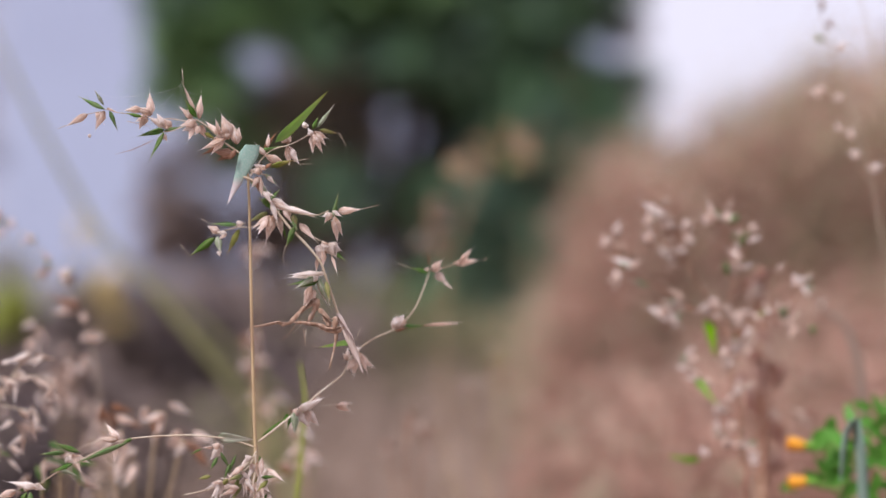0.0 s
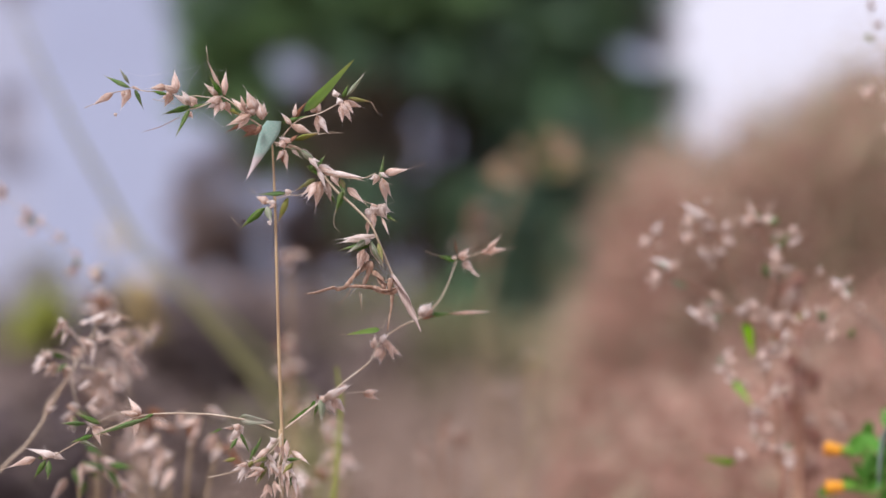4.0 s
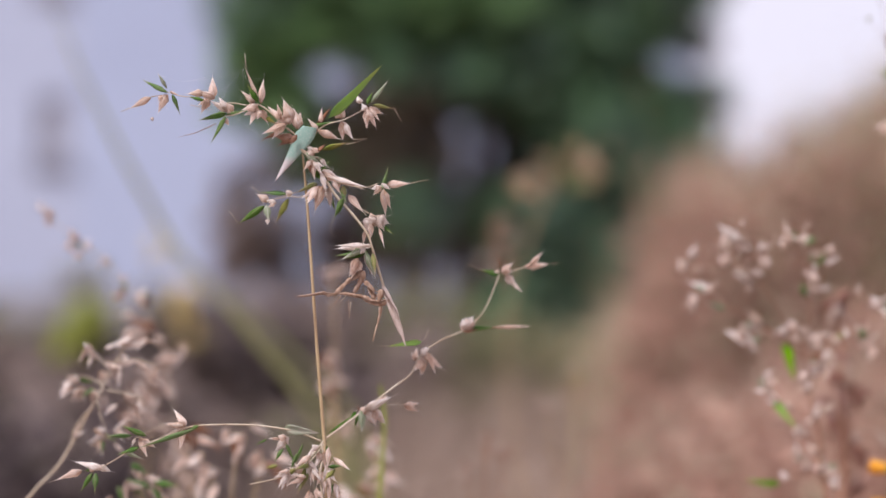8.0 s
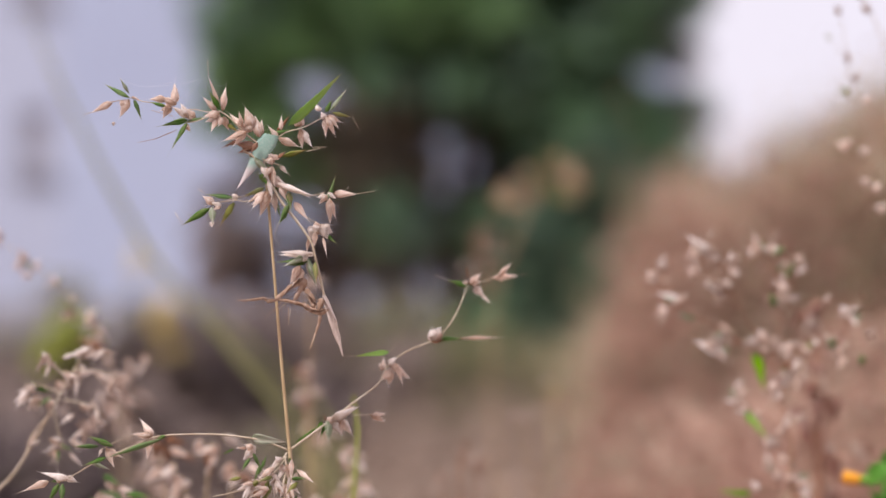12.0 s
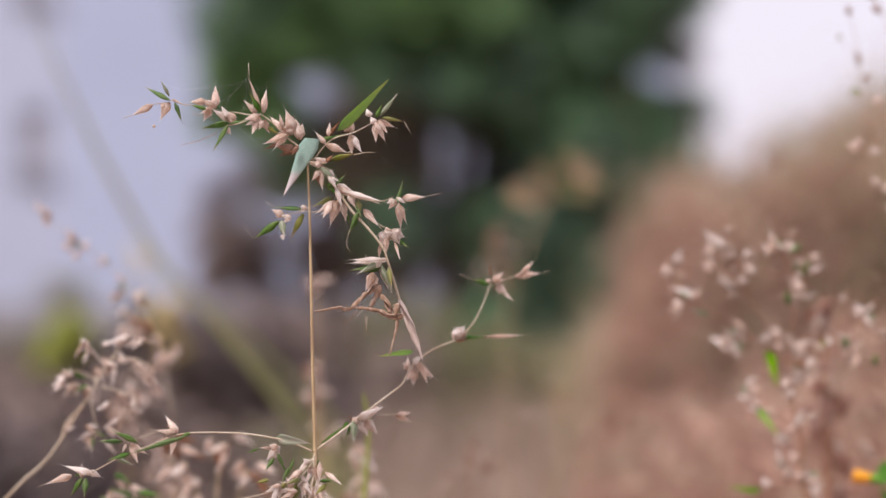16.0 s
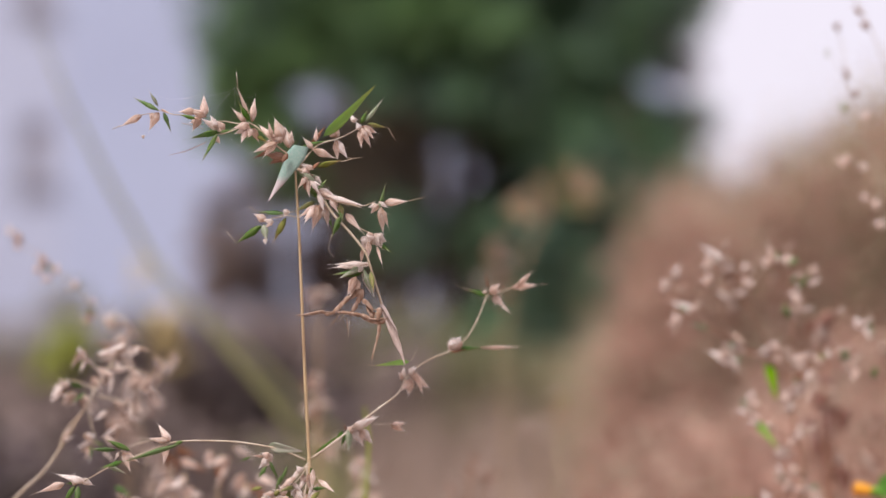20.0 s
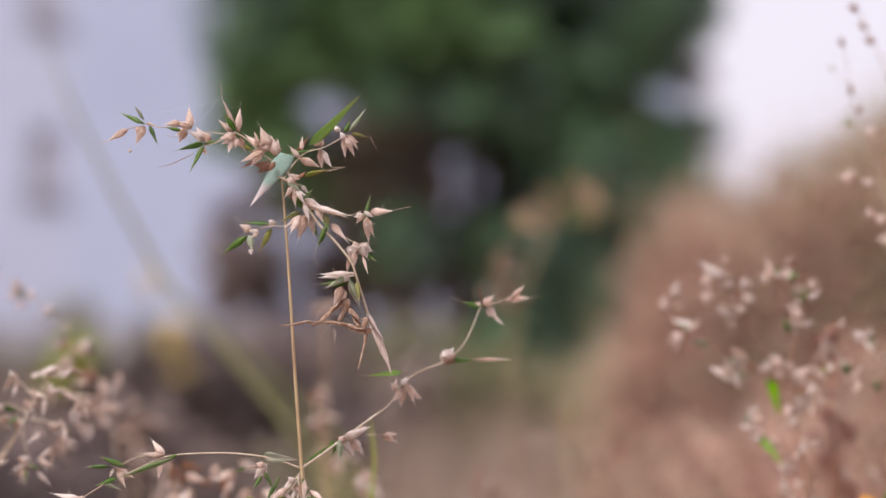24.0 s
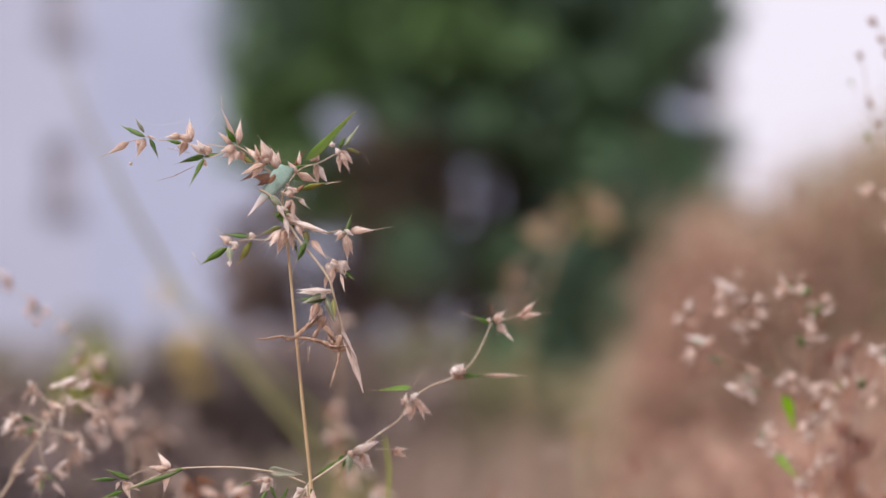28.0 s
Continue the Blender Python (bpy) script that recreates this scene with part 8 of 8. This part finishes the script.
    walk(right_plant, [(0, sway(164.5, -33.8, 0.5, 869)), (0.5, sway(176.1, -33.5, 1.8, 869)), (1, sway(178.5, -33.3, 2.0, 869)), (1.5, sway(173, -33.4, 1.4, 869)), (2, sway(165.5, -33.4, 0.5, 869)), (2.5, sway(155.2, -33.1, -0.6, 869)), (3, sway(156.8, -33, -0.4, 869)), (3.5, sway(152.2, -33, -0.9, 869)), (5.5, sway(178.9, -33.3, 2.3, 869)), (6, sway(184.3, -33.2, 2.9, 869)), (6.5, sway(180.3, -33.3, 2.4, 869)), (7, sway(173.1, -33.4, 1.6, 869)), (7.5, sway(171.4, -33.5, 1.4, 869)), (8, sway(169.9, -33.8, 1.2, 869)), (8.5, sway(169.2, -33.8, 1.2, 869)), (9, sway(168.3, -33.6, 1.1, 869)), (9.5, sway(167.7, -33.7, 1.0, 869)), (10, sway(172.9, -33.8, 1.7, 869)), (10.5, sway(177.8, -33.5, 2.2, 869)), (11, sway(177.2, -33.3, 2.1, 869)), (11.5, sway(180.6, -33.1, 2.5, 869)), (12, sway(174.3, -33.1, 1.8, 869)), (12.5, sway(169.1, -33.1, 1.2, 869)), (14.5, sway(162.8, -32.9, 0.5, 869)), (15, sway(164.3, -33.2, 0.7, 869)), (15.5, sway(166, -33, 0.9, 869)), (16, sway(162.1, -33.1, 0.4, 869)), (16.5, sway(158.8, -33.1, 0.0, 869)), (17, sway(158.6, -33, 0.0, 869)), (17.5, sway(160.6, -33, 0.2, 869)), (18, sway(161.3, -33.1, 0.3, 869)), (18.5, sway(163.5, -33.3, 0.5, 869)), (19, sway(164.6, -33.4, 0.7, 869)), (19.5, sway(170.2, -33.3, 1.3, 869)), (20, sway(166.4, -33.3, 0.9, 869)), (20.5, sway(167.6, -33.3, 1.1, 869)), (21, sway(168, -33.1, 1.1, 869)), (21.5, sway(168, -33.1, 1.1, 869)), (23.5, sway(175.3, -32.7, 2.0, 869)), (24, sway(179.2, -32.8, 2.4, 869)), (24.5, sway(180.6, -32.6, 2.6, 869)), (25, sway(182.4, -32.7, 2.8, 869)), (25.5, sway(182.9, -32.8, 2.8, 869)), (26, sway(182.1, -32.9, 2.8, 869)), (26.5, sway(183.4, -32.8, 2.9, 869)), (27, sway(183.4, -32.6, 2.9, 869)), (27.5, sway(181, -32.8, 2.6, 869)), (28, sway(183.7, -32.8, 2.9, 869))])
    walk(left_plant, [(0, sway(-217.0, -19.1, 0.0, 790)), (0.5, sway(-216.3, -19.2, 0.0, 790)), (1, sway(-209.9, -16.4, 0.0, 790)), (1.5, sway(-199.9, -14.0, 0.0, 790)), (2, sway(-195.2, -14.3, 0.0, 790)), (2.5, sway(-190.0, -12.2, 0.0, 790)), (3, sway(-191.8, -6.6, 0.0, 790)), (3.5, sway(-197.8, -3.0, 0.0, 790)), (5.5, sway(-219.4, -0.7, 0.0, 790)), (6, sway(-236.5, 2.8, -1.9, 790)), (6.5, sway(-221.9, -0.9, -0.5, 790)), (7, sway(-214.4, -2.7, 0.2, 790)), (7.5, sway(-218.6, -1.6, -0.5, 790)), (8, sway(-196.0, -5.9, 1.4, 790)), (8.5, sway(-171.2, -9.7, 3.5, 790)), (9, sway(-165.2, -8.5, 4.4, 790)), (9.5, sway(-184.6, -6.3, 3.2, 790)), (10, sway(-225.0, -2.4, 0.0, 790)), (10.5, sway(-235.7, -3.9, 0.0, 790)), (11, sway(-236.1, -3.9, 0.0, 790)), (11.5, sway(-226.5, -4.1, 0.0, 790)), (12, sway(-214.5, -3.8, 0.0, 790)), (12.5, sway(-199.1, -4.3, 1.2, 790)), (14.5, sway(-206.3, -2.5, 0.2, 790)), (15, sway(-198.1, -4.5, 0.3, 790)), (15.5, sway(-202.7, -3.1, -0.2, 790)), (16, sway(-225.8, 4.1, -2.4, 790)), (16.5, sway(-208.4, 1.8, -0.5, 790)), (17, sway(-203.7, 0.0, 0.0, 790)), (17.5, sway(-201.6, -1.8, 0.3, 790)), (18, sway(-206.4, -0.8, 0.0, 790)), (18.5, sway(-226.5, 2.7, -2.0, 790)), (19, sway(-210.5, 0.7, -0.5, 790)), (19.5, sway(-217.9, 3.2, -1.5, 790)), (20, sway(-218.9, 4.1, -1.5, 790)), (20.5, sway(-220.4, 3.5, -1.0, 790)), (21, sway(-227.2, 3.1, -1.1, 790)), (21.5, sway(-216.1, -0.1, 0.7, 790)), (23.5, sway(-208.7, -3.1, 2.6, 790)), (24, sway(-229.6, -1.6, 0.5, 790)), (24.5, sway(-260.3, 3.4, -2.9, 790)), (25, sway(-251.4, 3.2, -2.0, 790)), (25.5, sway(-254.5, 4.0, -2.5, 790)), (26, sway(-270.1, 8.1, -4.3, 790)), (26.5, sway(-262.6, 6.8, -3.3, 790)), (27, sway(-242.6, 3.4, -1.1, 790)), (27.5, sway(-250.4, 3.7, -1.9, 790)), (28, sway(-245.7, 2.5, -1.4, 790))])
    walk(arching_plant, [(0, sway(-116.6, -2.8, 0.0, 930)), (0.5, sway(-113.4, -2.9, 0.0, 930)), (1, sway(-115.3, -1.9, 0.0, 930)), (1.5, sway(-113.2, -2.2, 0.0, 930)), (2, sway(-105.5, -4.8, 0.0, 930)), (2.5, sway(-101.3, -0.2, 0.0, 930)), (3, sway(-101.4, 2.8, 0.0, 930)), (3.5, sway(-111.1, 1.5, 0.0, 930)), (5.5, sway(-127.5, -5.0, 0.0, 930)), (6, sway(-130.4, -8.1, 0.0, 930)), (6.5, sway(-129.7, -7.4, 0.0, 930)), (7, sway(-127.2, -6.0, 0.0, 930)), (7.5, sway(-124.2, -4.7, 0.0, 930)), (8, sway(-119.0, -3.1, 0.0, 930)), (8.5, sway(-117.1, -2.3, 0.0, 930)), (9, sway(-124.0, -5.8, 0.0, 930)), (9.5, sway(-132.3, -8.7, 0.0, 930)), (10, sway(-136.1, -8.7, 0.0, 930)), (10.5, sway(-133.5, -5.5, 0.0, 930)), (11, sway(-132.0, -5.5, 0.0, 930)), (11.5, sway(-132.2, -6.9, 0.0, 930)), (12, sway(-130.5, -7.3, 0.0, 930)), (12.5, sway(-125.1, -4.8, 0.0, 930)), (14.5, sway(-119.6, -1.9, 0.0, 930)), (15, sway(-115.7, -1.4, 0.0, 930)), (15.5, sway(-113.0, -0.5, 0.0, 930)), (16, sway(-112.3, 1.4, 0.0, 930)), (16.5, sway(-115.3, 1.0, 0.0, 930)), (17, sway(-119.0, 0.0, 0.0, 930)), (17.5, sway(-121.2, -2.4, 0.0, 930)), (18, sway(-119.9, -3.0, 0.0, 930)), (18.5, sway(-115.9, -1.8, 0.0, 930)), (19, sway(-113.5, 0.8, 0.0, 930)), (19.5, sway(-117.8, -0.6, 0.0, 930)), (20, sway(-125.8, -3.7, 0.0, 930)), (20.5, sway(-130.4, -5.6, 0.0, 930)), (21, sway(-129.5, -4.5, 0.0, 930)), (21.5, sway(-131.0, -3.8, 0.0, 930)), (23.5, sway(-138.8, -7.5, 0.0, 930)), (24, sway(-140.7, -9.3, 0.0, 930)), (24.5, sway(-142.8, -11.0, 0.0, 930)), (25, sway(-142.9, -10.8, 0.0, 930)), (25.5, sway(-140.9, -9.2, 0.0, 930)), (26, sway(-139.8, -8.9, 0.0, 930)), (26.5, sway(-140.7, -10.1, 0.0, 930)), (27, sway(-140.8, -10.5, 0.0, 930)), (27.5, sway(-141.0, -10.1, 0.0, 930)), (28, sway(-140.7, -10.2, 0.0, 930))])
    walk(tall_plant, [(0, sway(242, -57.5, 0.0, 896)), (0.5, sway(239, -56.9, 0.0, 896)), (1, sway(239.3, -56.7, 0.0, 896)), (1.5, sway(242.8, -56.4, 0.0, 896)), (2, sway(247, -56, 0.0, 896)), (2.5, sway(250.3, -55.7, 0.0, 896)), (3, sway(250.1, -55.5, 0.0, 896)), (3.5, sway(249.8, -55.2, 0.0, 896)), (5.5, sway(237.3, -60.4, 0.0, 896)), (6, sway(235.2, -61.4, 0.0, 896)), (6.5, sway(232.4, -64.1, 0.0, 896)), (7, sway(234.2, -63.1, 0.0, 896)), (7.5, sway(236.5, -62.8, 0.0, 896)), (8, sway(235, -64.4, 0.0, 896)), (8.5, sway(233.1, -65.1, 0.0, 896)), (9, sway(231.3, -65.8, 0.0, 896)), (9.5, sway(232.5, -65.3, 0.0, 896)), (10, sway(232.5, -65.3, 0.0, 896)), (10.5, sway(231.3, -66.2, 0.0, 896)), (11, sway(230.4, -66.6, 0.0, 896)), (11.5, sway(229.7, -66.8, 0.0, 896)), (12, sway(229, -67.2, 0.0, 896)), (12.5, sway(229, -67.2, 0.0, 896)), (14.5, sway(229.7, -67.2, 0.0, 896)), (15, sway(231.1, -66.3, 0.0, 896)), (15.5, sway(230.9, -66.8, 0.0, 896)), (16, sway(229.3, -67.9, 0.0, 896)), (16.5, sway(230.2, -66.6, 0.0, 896)), (17, sway(231.7, -66, 0.0, 896)), (17.5, sway(230.6, -67, 0.0, 896)), (18, sway(228.8, -67.7, 0.0, 896)), (18.5, sway(227.8, -67.9, 0.0, 896)), (19, sway(226.4, -68.6, 0.0, 896)), (19.5, sway(223.7, -70, 0.0, 896)), (20, sway(223.9, -69.5, 0.0, 896)), (20.5, sway(225.9, -69.2, 0.0, 896)), (21, sway(226.5, -69.2, 0.0, 896)), (21.5, sway(225.2, -69.6, 0.0, 896)), (23.5, sway(224.2, -69.8, 0.0, 896)), (24, sway(223.3, -70.1, 0.0, 896)), (24.5, sway(223.7, -69.7, 0.0, 896)), (25, sway(223.7, -69.7, 0.0, 896)), (25.5, sway(223.9, -69.9, 0.0, 896)), (26, sway(224.3, -69.8, 0.0, 896)), (26.5, sway(224.2, -70, 0.0, 896)), (27, sway(224, -70.1, 0.0, 896)), (27.5, sway(224.4, -69.7, 0.0, 896)), (28, sway(224.8, -69.8, 0.0, 896))])
    walk(far_panicle, [(0, sway(54, 0, 0.0, 1800)), (0.5, sway(53, 0, 0.0, 1800)), (1, sway(52, 0, 0.0, 1800)), (1.5, sway(52, 0, 0.0, 1800)), (2, sway(51, 0, 0.0, 1800)), (2.5, sway(49, 0, 0.0, 1800)), (3, sway(49, 0, 0.0, 1800)), (3.5, sway(55, 0, 0.0, 1800)), (5.5, sway(67, 0, -0.0, 1800)), (6, sway(62, 0, -0.0, 1800)), (6.5, sway(55, 0, 0.0, 1800)), (7, sway(50, 0, 0.0, 1800)), (7.5, sway(43, 0, 0.0, 1800)), (8, sway(45, 0, 0.0, 1800)), (8.5, sway(46, 0, 0.0, 1800)), (9, sway(49, 0, 0.0, 1800)), (9.5, sway(53, 0, 0.0, 1800)), (10, sway(56, 0, 0.0, 1800)), (10.5, sway(54, 0, 0.0, 1800)), (11, sway(51, 0, 0.0, 1800)), (14.5, sway(47, 0, 0.0, 1800)), (15, sway(51, 0, 0.0, 1800)), (15.5, sway(56, 0, 0.0, 1800)), (16, sway(57, 0, 0.0, 1800)), (16.5, sway(58, 0, 0.0, 1800)), (17, sway(59, 0, -0.0, 1800)), (17.5, sway(60, 0, -0.0, 1800)), (18, sway(61, 0, -0.0, 1800)), (18.5, sway(61, 0, -0.0, 1800)), (19, sway(59, 0, -0.0, 1800)), (19.5, sway(56, 0, 0.0, 1800)), (20, sway(56, 0, 0.0, 1800)), (20.5, sway(54, 0, 0.0, 1800)), (21, sway(52, 0, 0.0, 1800)), (21.5, sway(52, 0, 0.0, 1800)), (23.5, sway(54, 0, 0.0, 1800)), (24, sway(55, 0, 0.0, 1800)), (24.5, sway(58, 0, 0.0, 1800)), (25, sway(60, 0, -0.0, 1800)), (25.5, sway(62, 0, -0.0, 1800)), (26, sway(62, 0, -0.0, 1800)), (26.5, sway(61, 0, -0.0, 1800)), (27, sway(62, 0, -0.0, 1800)), (27.5, sway(58, 0, 0.0, 1800)), (28, sway(53, 0, 0.0, 1800))])


motions()
